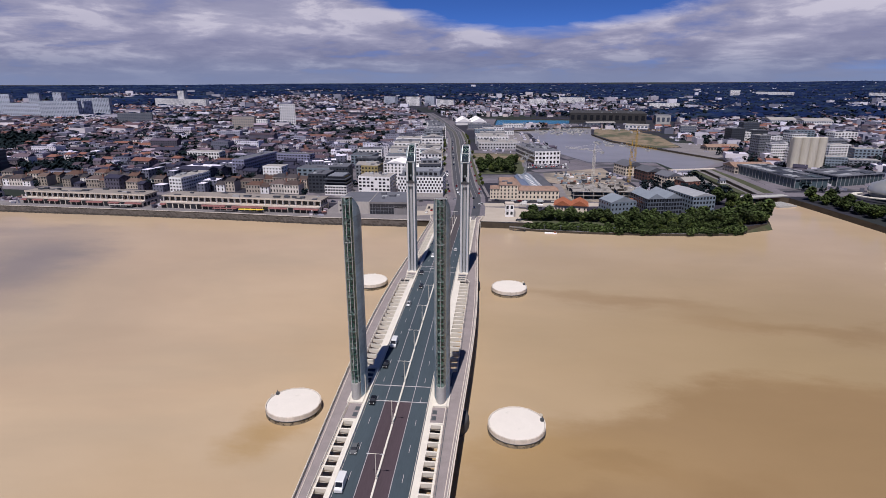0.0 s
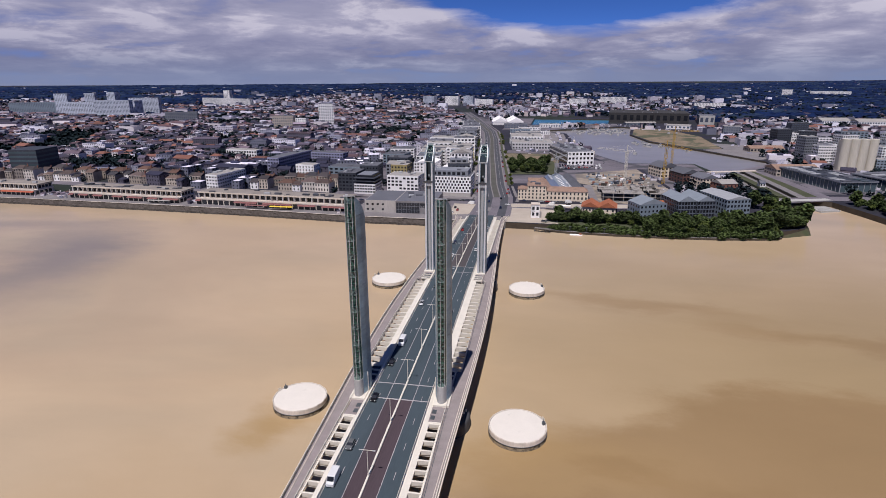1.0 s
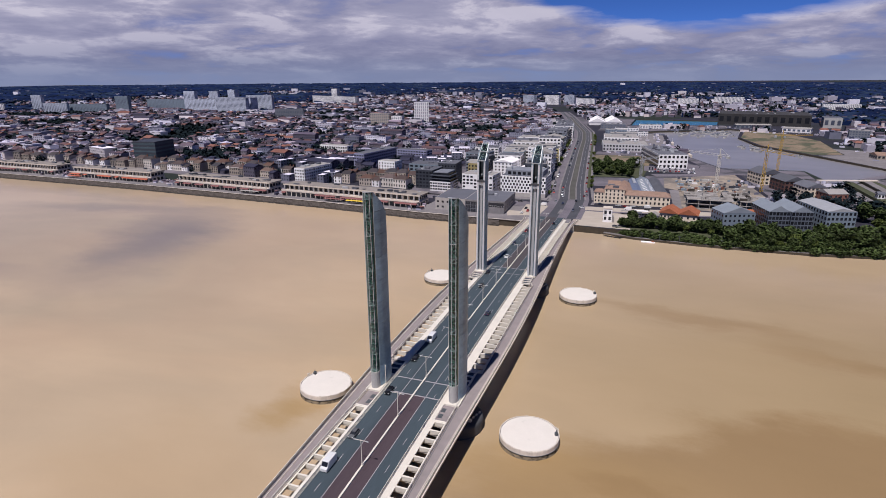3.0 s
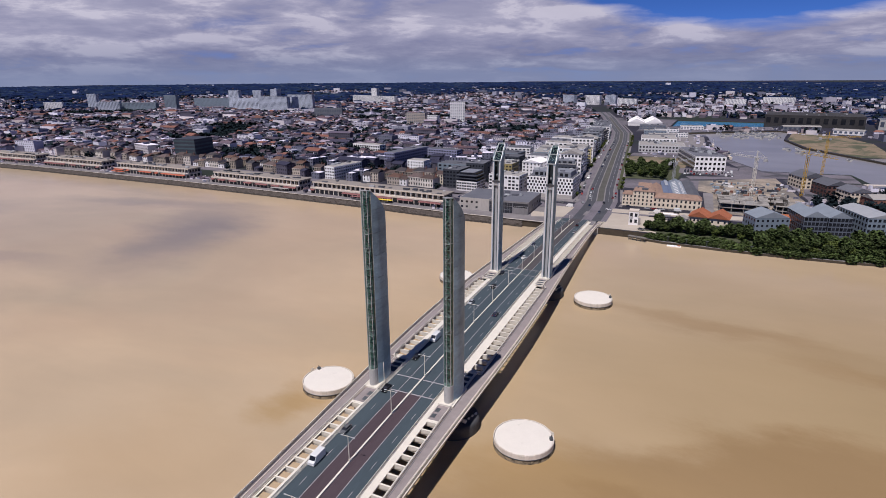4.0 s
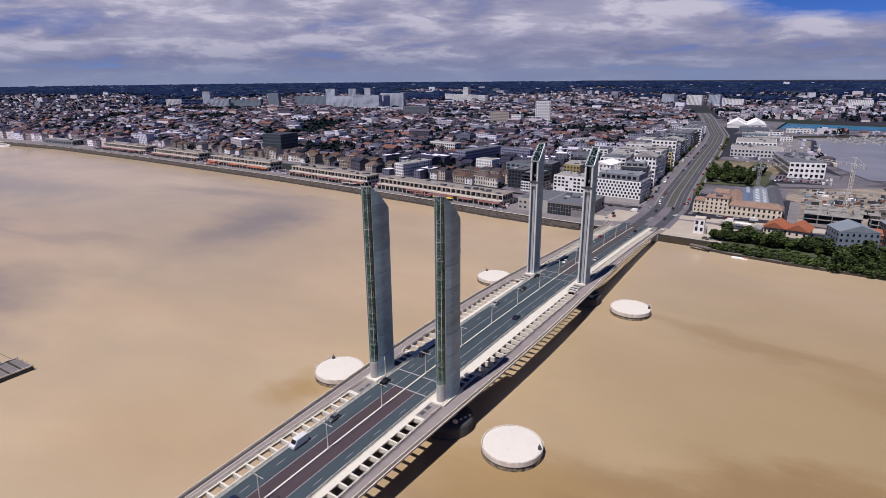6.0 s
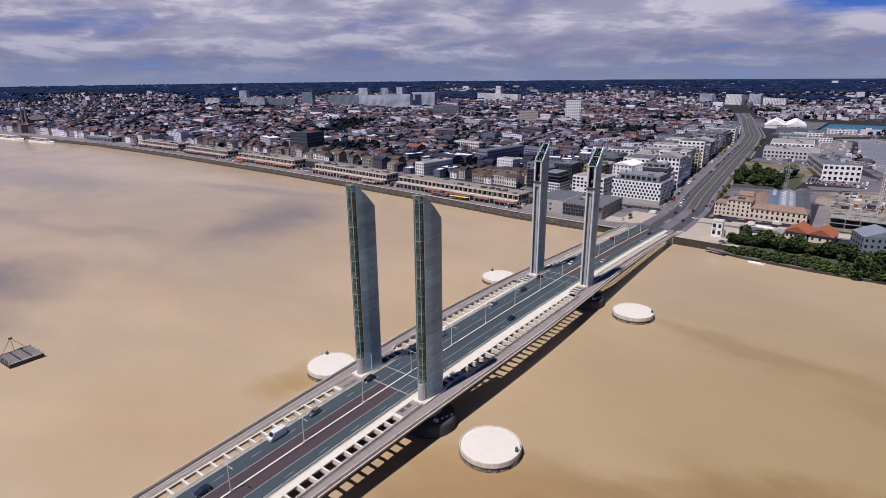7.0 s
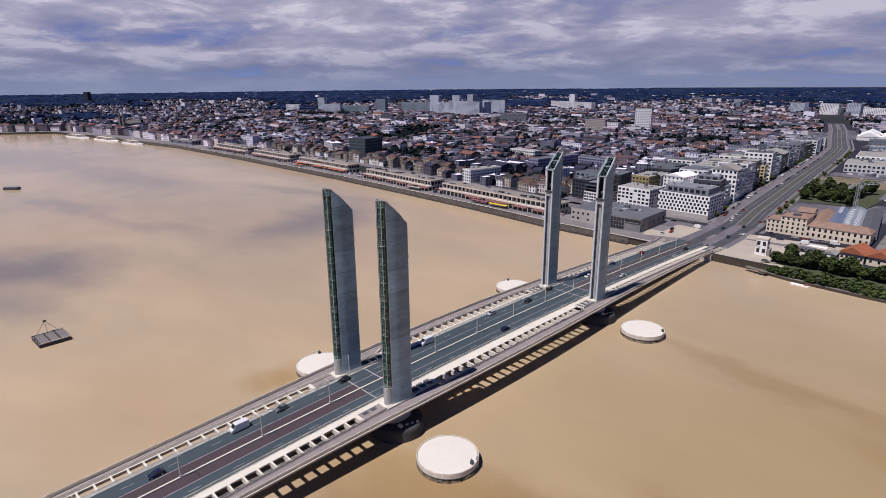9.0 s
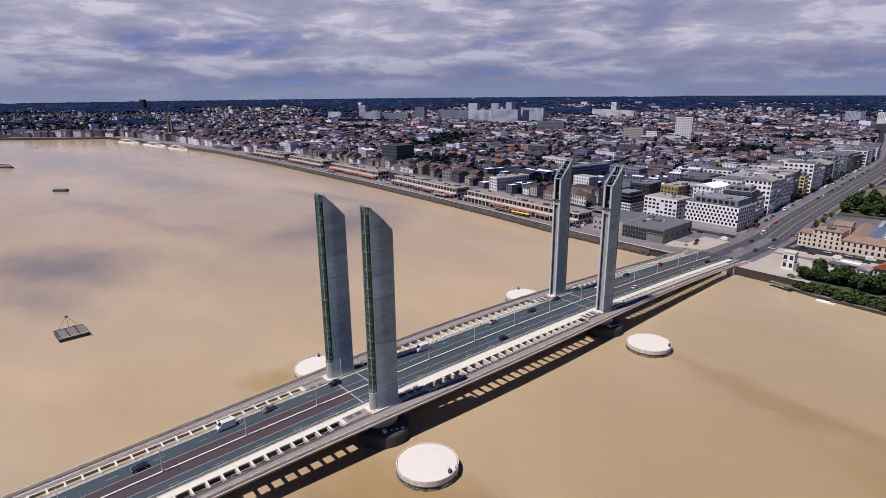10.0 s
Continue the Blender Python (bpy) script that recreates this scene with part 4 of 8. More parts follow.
def build_tower():
    tw = thing("bridge_tower", pose(0, 0, 0), "tall blue-grey metal-clad lift tower with green glazed nose", "bridge tower", "towers of the lift bridge")
    joints = [0.1 + 7.2 * i for i in range(10)]
    for s in (-1, 1):
        for z0, z1 in zip(joints, joints[1:]):
            part("cladding_panel", shell_panel(z0 + 0.05, z1 - 0.05, s), CLADDING, tw, "brushed blue-grey metal panel")
    # structural core, with the guide channel open towards the lift span
    bm = bmesh.new()
    ys = [-3.0 + 6.8 * i / 8 for i in range(9)]
    poly = [(tower_half(y) - 0.07, y) for y in ys] + [(1.25, 3.85), (1.25, 3.1), (-1.25, 3.1), (-1.25, 3.85)] + [(-tower_half(y) + 0.07, y) for y in reversed(ys)]
    lo, hi = add_prism(bm, poly, -4.0, lambda x, y: min(tower_top(y) - 0.35, 46.3 if y > -0.5 else 99.0))
    bmesh.ops.triangulate(bm, faces=[f for f in bm.faces if len(f.verts) > 4])
    part("core", bm, GREYCLAD, tw, "grey structural core")
    bm = bmesh.new()
    add_box(bm, -1.15, 1.15, 3.05, 3.2, 0.2, 46.3)
    part("channel_back", bm, PALESTEEL, tw, "pale back of the guide channel")
    for s in (-1, 1):
        bm = bmesh.new()
        add_box(bm, s * 0.72 - 0.09, s * 0.72 + 0.09, 3.18, 3.5, 0.2, 46.3)
        part("guide_rail", bm, STEEL, tw, "dark guide rail")
        bm = bmesh.new()
        add_box(bm, s * 1.6 - 0.36, s * 1.6 + 0.36, 3.75, 4.22, 0.15, 55.2)
        part("jamb", bm, PALEPAINT, tw, "pale channel jamb")
    # counterweight head: beam, sheave, raked glass cap
    bm = bmesh.new()
    add_box(bm, -1.3, 1.3, 3.4, 4.0, 44.0, 45.5)
    part("head_beam", bm, PALESTEEL, tw, "pale head beam")
    bm = bmesh.new()
    add_bar(bm, (-0.35, 2.2, 48.6), (0.35, 2.2, 48.6), 1.0, 20)
    part("sheave", bm, STEEL, tw, "dark cable sheave")
    bm = bmesh.new()
    add_beam(bm, (-1.9, 4.05, tower_top(4.0)), (1.9, 4.05, tower_top(4.0)), 0.35, 0.45)
    for s in (-1, 1):
        add_beam(bm, (s * 1.95, 3.9, tower_top(4.0)), (s * 1.5, -3.2, tower_top(-3.2)), 0.32, 0.32)
    add_beam(bm, (-1.5, -3.2, tower_top(-3.2)), (1.5, -3.2, tower_top(-3.2)), 0.3, 0.3)
    add_beam(bm, (-2.2, 0.4, tower_top(0.4)), (2.2, 0.4, tower_top(0.4)), 0.22, 0.22)
    part("cap_frame", bm, PALESTEEL, tw, "pale steel frame of the raked cap")
    bm = bmesh.new()
    ysg = [-3.1 + 6.9 * i / 6 for i in range(7)]
    add_prism(bm, [(tower_half(y) - 0.3, y) for y in ysg] + [(-tower_half(y) + 0.3, y) for y in reversed(ysg)], lambda x, y: tower_top(y) - 0.3, lambda x, y: tower_top(y) - 0.12)
    bmesh.ops.triangulate(bm, faces=[f for f in bm.faces if len(f.verts) > 4])
    part("cap_glass", bm, CAPGLASS, tw, "teal-tinted glass of the raked cap")
    # near-black panels added so the opening under the cap reads as deep shade
    bm = bmesh.new()
    add_box(bm, -1.5, 1.5, -0.42, -0.30, 46.3, 59.2)
    add_box(bm, -1.5, 1.5, -0.30, 3.7, 46.3, 46.42)
    part("head_floor", bm, SHADE_DARK, tw, "dark panel added for the shade inside the tower head")
    for s in (-1, 1):
        bm = bmesh.new()
        add_prism(bm, [(s * 1.5, -0.30), (s * 1.5, 3.7), (s * 1.62, 3.7), (s * 1.62, -0.30)], 46.4, lambda x, y: tower_top(y) - 0.5)
        part("head_lining", bm, SHADE_DARK, tw, "dark panel added for the shade inside the tower head")
    bm = bmesh.new()
    add_box(bm, -1.95, 1.95, 3.9, 4.34, 45.6, 46.5)
    part("head_sill", bm, SHADE_DARK, tw, "dark sill under the head opening")
    bm = bmesh.new()
    add_box(bm, -1.2, -0.1, 0.1, 1.0, 46.4, 48.2, 0, 0.08)
    part("winch_housing", bm, PALESTEEL, tw, "pale machine housing in the tower head")
    # glazed nose over a concrete foot
    arc = [(1.48 * math.sin(a), -3.2 - 2.0 * math.cos(a)) for a in [math.radians(-90 + 180 * i / 8) for i in range(9)]]
    bm = bmesh.new()
    add_prism(bm, arc + [(1.48, -2.9), (-1.48, -2.9)], -4.0, 5.6)
    part("nose_foot", bm, CONCRETE, tw, "grey concrete foot of the nose")
    lv = [5.7 + 4.5 * i for i in range(14)]
    for z0, z1 in zip(lv, lv[1:]):
        for k in range(0, 8, 2):
            bm = bmesh.new()
            ring = []
            for x, y in arc[k:k + 3]:
                zt = min(z1 - 0.06, tower_top(y) - 0.05)
                zb = min(z0 + 0.06, zt - 0.02)
                ring.append([bm.verts.new((x, y, zb)), bm.verts.new((x, y, zt))])
            for a, b in zip(ring, ring[1:]):
                bm.faces.new((a[0], b[0], b[1], a[1]))
            ob = part("pane", bm, NOSEGLASS, tw, "green-tinted glass pane")
            ob.visible_shadow = False
    bm = bmesh.new()
    for k in (0, 2, 4, 6, 8):
        x, y = arc[k]
        add_beam(bm, (x, y, 5.6), (x, y, tower_top(y)), 0.14, 0.14)
    part("mullion", bm, PALESTEEL, tw, "slim pale glazing bars")
    bm = bmesh.new()
    for a, b in zip(arc, arc[1:]):
        add_beam(bm, (*a, tower_top(a[1])), (*b, tower_top(b[1])), 0.2, 0.2)
    part("nose_rim", bm, PALESTEEL, tw, "pale rim of the glazed nose")
    for i in range(32):
        z = 6.0 + 1.85 * i
        if z + 2 > tower_top(-4.9):
            break
        bm = bmesh.new()
        add_prism(bm, [(-1.15, -3.05), (-0.75, -4.5), (0.75, -4.5), (1.15, -3.05)], z - 0.05, z + 0.04)
        sx = 1 if i % 2 else -1
        add_beam(bm, (-0.75 * sx, -4.2, z), (0.75 * sx, -4.2, z + 1.8), 0.12, 0.5)
        add_beam(bm, (1.0 * sx, -3.4, z), (-1.0 * sx, -3.4, z + 1.8), 0.1, 0.1)
        add_beam(bm, (1.0, -3.7, z), (1.0, -3.7, z + 1.85), 0.12, 0.12)
        add_beam(bm, (-1.0, -3.7, z), (-1.0, -3.7, z + 1.85), 0.12, 0.12)
        bmesh.ops.recalc_face_normals(bm, faces=bm.faces[:])
        part("stair_flight", bm, GREENSTEEL if i % 3 else PALESTEEL, tw, "green-grey steel stair flight")
    return tw


tower = build_tower()
zt = deck_z(0)
tower.matrix_basis = pose(13.2, 0, zt)
copy_thing(tower, pose(-13.2, 0, zt))
copy_thing(tower, pose(13.5, 119.3, zt, 0, 0, 180))
copy_thing(tower, pose(-13.1, 119.8, zt, 0, 0, 180))


def build_pier():
    p = thing("bridge_pier", pose(0, 0, 0), "round dark concrete tower footing standing in the water", "bridge pier", "piers of the lift towers", "structure")
    bm = bmesh.new()
    r = [(8.3, -2), (8.3, 2.9), (8.1, 3.6), (7.6, 4.1), (5.2, 4.4)]
    seg, rings = 40, []
    for rr, z in r:
        rings.append([bm.verts.new((rr * math.cos(2 * math.pi * i / seg), rr * math.sin(2 * math.pi * i / seg), z)) for i in range(seg)])
    for a, b in zip(rings, rings[1:]):
        for i in range(seg):
            bm.faces.new((a[i], a[(i + 1) % seg], b[(i + 1) % seg], b[i]))
    bm.faces.new(rings[-1])
    part("drum", bm, DARKCONC, p, "dark wet concrete drum", True)
    bm = bmesh.new()
    add_prism(bm, [(3.2 * math.cos(a), 5.0 * math.sin(a)) for a in [2 * math.pi * i / 24 for i in range(24)]], 3.0, 9.2)
    part("column", bm, CONCRETE, p, "grey concrete column")
    bm = bmesh.new()
    add_box(bm, 4.2, 5.6, -3.6, -2.6, 4.2, 5.0, 0, 0.05)
    part("box", bm, WHITE, p, "small white equipment box")
    for k in range(3):
        bm = bmesh.new()
        add_box(bm, 5.3 + 0.5 * k, 5.9 + 0.5 * k, -1.4 + 1.7 * k, -0.4 + 1.7 * k, 4.0, 4.55, 0, 0.04)
        part("locker", bm, WHITE, p, "small white equipment locker")
    return p


pier = build_pier()
pier.matrix_basis = pose(13.5, -0.6, 0)
copy_thing(pier, pose(-13.5, -0.6, 0))
copy_thing(pier, pose(13.5, 119.6, 0))
copy_thing(pier, pose(-13.5, 119.6, 0))
for y in (-72, 190):
    bm = bmesh.new()
    add_prism(bm, [(8 * math.cos(a), 2.2 * math.sin(a)) for a in [2 * math.pi * i / 28 for i in range(28)]], -2, deck_z(y) - 3.15)
    pp = part("approach_pier", bm, CONCRETE)
    pp.matrix_basis = pose(0, y, 0)
    tagged(pp, "grey concrete approach pier under the white girder", "bridge pier", kind="structure")
bm = bmesh.new()
add_box(bm, -18.5, 18.5, 242, 262, -2, 4.3)
tagged(part("abutment", bm, CONCRETE), "grey concrete bridge abutment at the quay", "abutment", kind="structure")


def build_islet():
    it = thing("protection_islet", pose(0, 0, 0), "round concrete ship-protection islet with a white cap", "protection islet", "ship-protection islets round the bridge")
    seg = 56
    def lathe(profile, cap=True):
        bm = bmesh.new()
        rings = [[bm.verts.new((rr * math.cos(2 * math.pi * i / seg), rr * math.sin(2 * math.pi * i / seg), z)) for i in range(seg)] for rr, z in profile]
        for a, b in zip(rings, rings[1:]):
            for i in range(seg):
                bm.faces.new((a[i], a[(i + 1) % seg], b[(i + 1) % seg], b[i]))
        if cap:
            bm.faces.new(rings[-1])
        return bm
    part("tide_band", lathe([(9.05, -2), (9.05, 0.15), (8.97, 0.2), (8.95, 1.3), (8.82, 1.35)], False), TIDE, it, "dark weed-stained tide band", True)
    part("wall", lathe([(8.8, 1.4), (9.0, 1.46), (9.0, 2.72), (8.92, 2.78), (8.92, 2.84), (9.0, 2.88), (8.98, 3.0), (8.72, 3.0), (8.68, 2.7)], False), ISLETWALL, it, "pale concrete ring wall", False)
    part("cap", lathe([(8.62, 2.6), (8.58, 2.88), (8.4, 2.95), (5.0, 3.04), (0.4, 3.12)]), CAPWHITE, it, "bright white domed cap", False)
    for k in range(16):
        a = 2 * math.pi * (k + 0.5) / 16
        bm = bmesh.new()
        add_box(bm, -0.1, 0.1, -0.3, 0.3, 0, 0.2)
        pf = part("mooring_block", bm, ISLETWALL, it)
        pf.matrix_basis = pose(8.84 * math.cos(a), 8.84 * math.sin(a), 2.93, 0, 0, math.degrees(a))
    part("dark_band", lathe([(8.85, 1.26), (9.1, 1.3), (9.1, 1.44), (8.85, 1.48)], False), STEEL, it, "thin dark fender band", False)
    bm = bmesh.new()
    for k in range(5):
        add_bar(bm, (8.6, -0.5 + 0.25 * k, 2.9), (8.6, -0.5 + 0.25 * k, 4.0), 0.05)
    add_bar(bm, (8.6, -0.55, 4.0), (8.6, 0.55, 4.0), 0.06)
    add_bar(bm, (9.05, -0.3, 0.3), (9.05, -0.3, 3.9), 0.06)
    add_bar(bm, (9.05, 0.3, 0.3), (9.05, 0.3, 3.9), 0.06)
    for k in range(8):
        add_bar(bm, (9.05, -0.3, 0.5 + 0.4 * k), (9.05, 0.3, 0.5 + 0.4 * k), 0.04)
    part("ladder", bm, WHITE, it, "white steel ladder and rail")
    bm = bmesh.new()
    add_box(bm, 7.3, 8.2, -2.6, -1.7, 2.85, 3.9)
    add_bar(bm, (7.75, -2.15, 3.9), (7.75, -2.15, 4.7), 0.12)
    part("beacon", bm, STEEL, it, "small dark beacon box")
    return it


islet = build_islet()
islet.matrix_basis = pose(36.7, -1.6, 0, 0, 0, 27)
copy_thing(islet, pose(-36.5, 3.4, 0, 0, 0, 165))
copy_thing(islet, pose(36.7, 117.8, 0, 0, 0, 34))
copy_thing(islet, pose(-36.4, 121.5, 0, 0, 0, 165))


def build_lamp():
    lp = thing("street_lamp", pose(0, 0, 0), "white twin-arm street lamp on the bridge median", "street lamp", "lamps along the bridge median")
    bm = bmesh.new()
    add_bar(bm, (0, 0, 0), (0, 0, 7.6), 0.13, 8, 0.08)
    add_bar(bm, (0, 0, 0), (0, 0, 0.5), 0.22, 8)
    part("pole", bm, WHITE, lp)
    bm = bmesh.new()
    add_bar(bm, (-1.8, 0, 7.45), (1.8, 0, 7.45), 0.06, 6)
    part("arm", bm, WHITE, lp)
    for s in (-1, 1):
        bm = bmesh.new()
        add_box(bm, s * 1.75 - 0.4, s * 1.75 + 0.4, -0.16, 0.16, 7.35, 7.52, 0, 0.04)
        part("lamp_head", bm, PALESTEEL, lp)
    return lp


lamp = build_lamp()
LAMPS = [6.2 + 22.7 * i for i in range(-6, 11)]
for i, y in enumerate(LAMPS):
    if i == 0:
        lamp.matrix_basis = pose(0.35, y, deck_z(y) + 0.42)
    else:
        copy_thing(lamp, pose(0.35, y, deck_z(y) + 0.42))
bm = bmesh.new()
add_bar(bm, (0, 0, 0), (0, 0, 6.5), 0.12, 8, 0.09)
add_box(bm, -0.15, 0.15, -0.15, 0.15, 5.2, 6.3)
mast = part("signal_mast", bm, WHITE)
tagged(mast, "slim white signal mast beside the tower foot", "mast", "signal masts at the towers")
mast.matrix_basis = pose(10.9, -1.0, deck_z(0) + 0.12)
for x, y in ((-10.9, -1.0), (10.9, 120), (-10.9, 120)):
    copy_thing(mast, pose(x, y, deck_z(y) + 0.12))


def build_car(paint, colour, van=False, lights=True):
    """A car about 4.3 m long, nose to -y, standing on z = 0."""
    c = thing("van" if van else "car", pose(0, 0, 0), ("%s delivery van driving on the bridge" if van else "%s car driving on the bridge") % colour, "van" if van else "car", "traffic on the bridge")
    bm = bmesh.new()
    if van:
        prof = [(-2.7, 0.35), (2.7, 0.35), (2.7, 2.55), (-1.3, 2.6), (-2.0, 1.45), (-2.7, 1.2)]
    else:
        prof = [(-2.1, 0.3), (2.1, 0.3), (2.12, 0.85), (1.95, 1.0), (-1.1, 0.98), (-2.05, 0.8)]
    hw = 1.0 if van else 0.88
    a = [bm.verts.new((-hw, y, z)) for y, z in prof]
    b = [bm.verts.new((hw, y, z)) for y, z in prof]
    n = len(prof)
    bm.faces.new(a)
    bm.faces.new(b[::-1])
    for i in range(n):
        bm.faces.new((a[i], b[i], b[(i + 1) % n], a[(i + 1) % n])[::-1])
    bmesh.ops.recalc_face_normals(bm, faces=bm.faces[:])
    bmesh.ops.bevel(bm, geom=bm.edges[:], offset=0.06, segments=1, affect="EDGES")
    part("body", bm, paint, c)
    if not van:
        bm = bmesh.new()
        base = [(-0.82, -1.0, 0.97), (0.82, -1.0, 0.97), (0.82, 1.85, 0.97), (-0.82, 1.85, 0.97)]
        top = [(-0.66, -0.3, 1.44), (0.66, -0.3, 1.44), (0.66, 1.35, 1.44), (-0.66, 1.35, 1.44)]
        v = [bm.verts.new(p) for p in base + top]
        for f in ((0, 1, 5, 4), (1, 2, 6, 5), (2, 3, 7, 6), (3, 0, 4, 7), (4, 5, 6, 7)):
            bm.faces.new([v[i] for i in f])
        part("glazing", bm, PANE, c, "dark tinted glazing")
        bm = bmesh.new()
        add_box(bm, -0.67, 0.67, -0.32, 1.37, 1.43, 1.48, 0, 0.02)
        part("roof", bm, paint, c)
    else:
        bm = bmesh.new()
        v = [bm.verts.new(p) for p in ((-0.85, -2.02, 1.5), (0.85, -2.02, 1.5), (0.85, -1.40, 2.45), (-0.85, -1.40, 2.45))]
        bm.faces.new(v)
        part("windscreen", bm, PANE, c, "dark windscreen")
    for x in (-hw + 0.08, hw - 0.08):
        for y in ((-1.75, 1.7) if van else (-1.3, 1.3)):
            bm = bmesh.new()
            add_bar(bm, (x - 0.11, y, 0.33), (x + 0.11, y, 0.33), 0.33, 14)
            w = part("wheel", bm, RUBBER, c)
            if not lights:
                continue
            bm = bmesh.new()
            add_bar(bm, (x - 0.125, y, 0.33), (x + 0.125, y, 0.33), 0.19, 10)
            part("rim", bm, CHROME, w)
    for x in (-hw + 0.25, hw - 0.25) if lights else ():
        y0 = -2.72 if van else -2.12
        bm = bmesh.new()
        add_box(bm, x - 0.16, x + 0.16, y0, y0 + 0.1, 0.68, 0.82)
        part("headlight", bm, LAMPGLASS, c)
        bm = bmesh.new()
        add_box(bm, x - 0.14, x + 0.14, -y0 - 0.08, -y0 + 0.03, 0.7, 0.85)
        part("tail_light", bm, REDLENS, c)
    return c


TRAFFIC = [("white", True, -7.9, -42.0, 0), ("grey", False, -7.8, -28.5, 0), ("black", False, -7.6, -5.5, 0), ("black", False, -7.8, 16.5, 0), ("white", True, -7.6, 32.0, 0),
           ("navy", False, -5.3, -66.0, 0), ("silver", False, -7.9, 70.0, 0), ("black", False, -5.4, 92.0, 0), ("black", False, -7.8, 112.0, 0), ("white", False, -5.3, 142.0, 0), ("navy", False, -7.8, 171.0, 0),
           ("navy", False, 6.0, 62.0, 180), ("white", False, 6.4, 156.0, 180), ("red", False, -7.7, 205.0, 0), ("silver", False, 8.0, 214.0, 180), ("black", False, 5.6, 236.0, 180)]
made = {}
for colour, van, x, y, turn in TRAFFIC:
    slope = math.degrees(math.atan((deck_z(y + 1) - deck_z(y - 1)) / 2))
    m = pose(x, y, deck_z(y) + 0.005, slope if turn == 0 else -slope, 0, turn)
    if (colour, van) in made:
        copy_thing(made[colour, van], m)
    else:
        made[colour, van] = build_car(PAINTS[colour], colour, van)
        made[colour, van].matrix_basis = m


# ---- buildings ----
rng = random.Random(11)
bm = bmesh.new()
add_box(bm, -0.5, 0.5, -0.05, 0.05, 0, 1)
PANE_MESH = part("window", bm, PANE).data
bpy.data.objects.remove(bpy.data.objects["window"])
KEEP_OUT = []          # (x, y, half x, half y) of plots that the house rows leave free


def plot(cx, cy, w, d, turn=0.0, pad=4.0):
    c, s = abs(math.cos(radians(turn))), abs(math.sin(radians(turn)))
    KEEP_OUT.append((cx, cy, (w * c + d * s) / 2 + pad, (w * s + d * c) / 2 + pad))


def windows(parent, w, d, h, floors, bays, side_bays, size, z0=1.0, sides="fbrl", shift=False, skip=0.0, name="window"):
    """Single window panes on the front (-y), right (+x), left and back of a w by d block."""
    fh = (h - z0) / floors
    ww, wh = size
    for side in sides:
        n = bays if side in "fb" else side_bays
        run = w if side in "fb" else d
        for k in range(floors):
            for i in range(n):
                if skip and rng.random() < skip:
                    continue
                u = (i + 0.5 + (0.25 if shift and k % 2 else -0.25 if shift else 0)) * run / n - run / 2
                z = z0 + fh * k + fh * 0.22
                if side == "f":
                    m = pose(u, -d / 2, z)
                elif side == "b":
                    m = pose(u, d / 2, z)
                elif side == "r":
                    m = pose(w / 2, u, z, 0, 0, 90)
                else:
                    m = pose(-w / 2, u, z, 0, 0, 90)
                share(name, PANE_MESH, parent, m @ Matrix.Diagonal((ww, 1, min(wh, fh * 0.7), 1)))


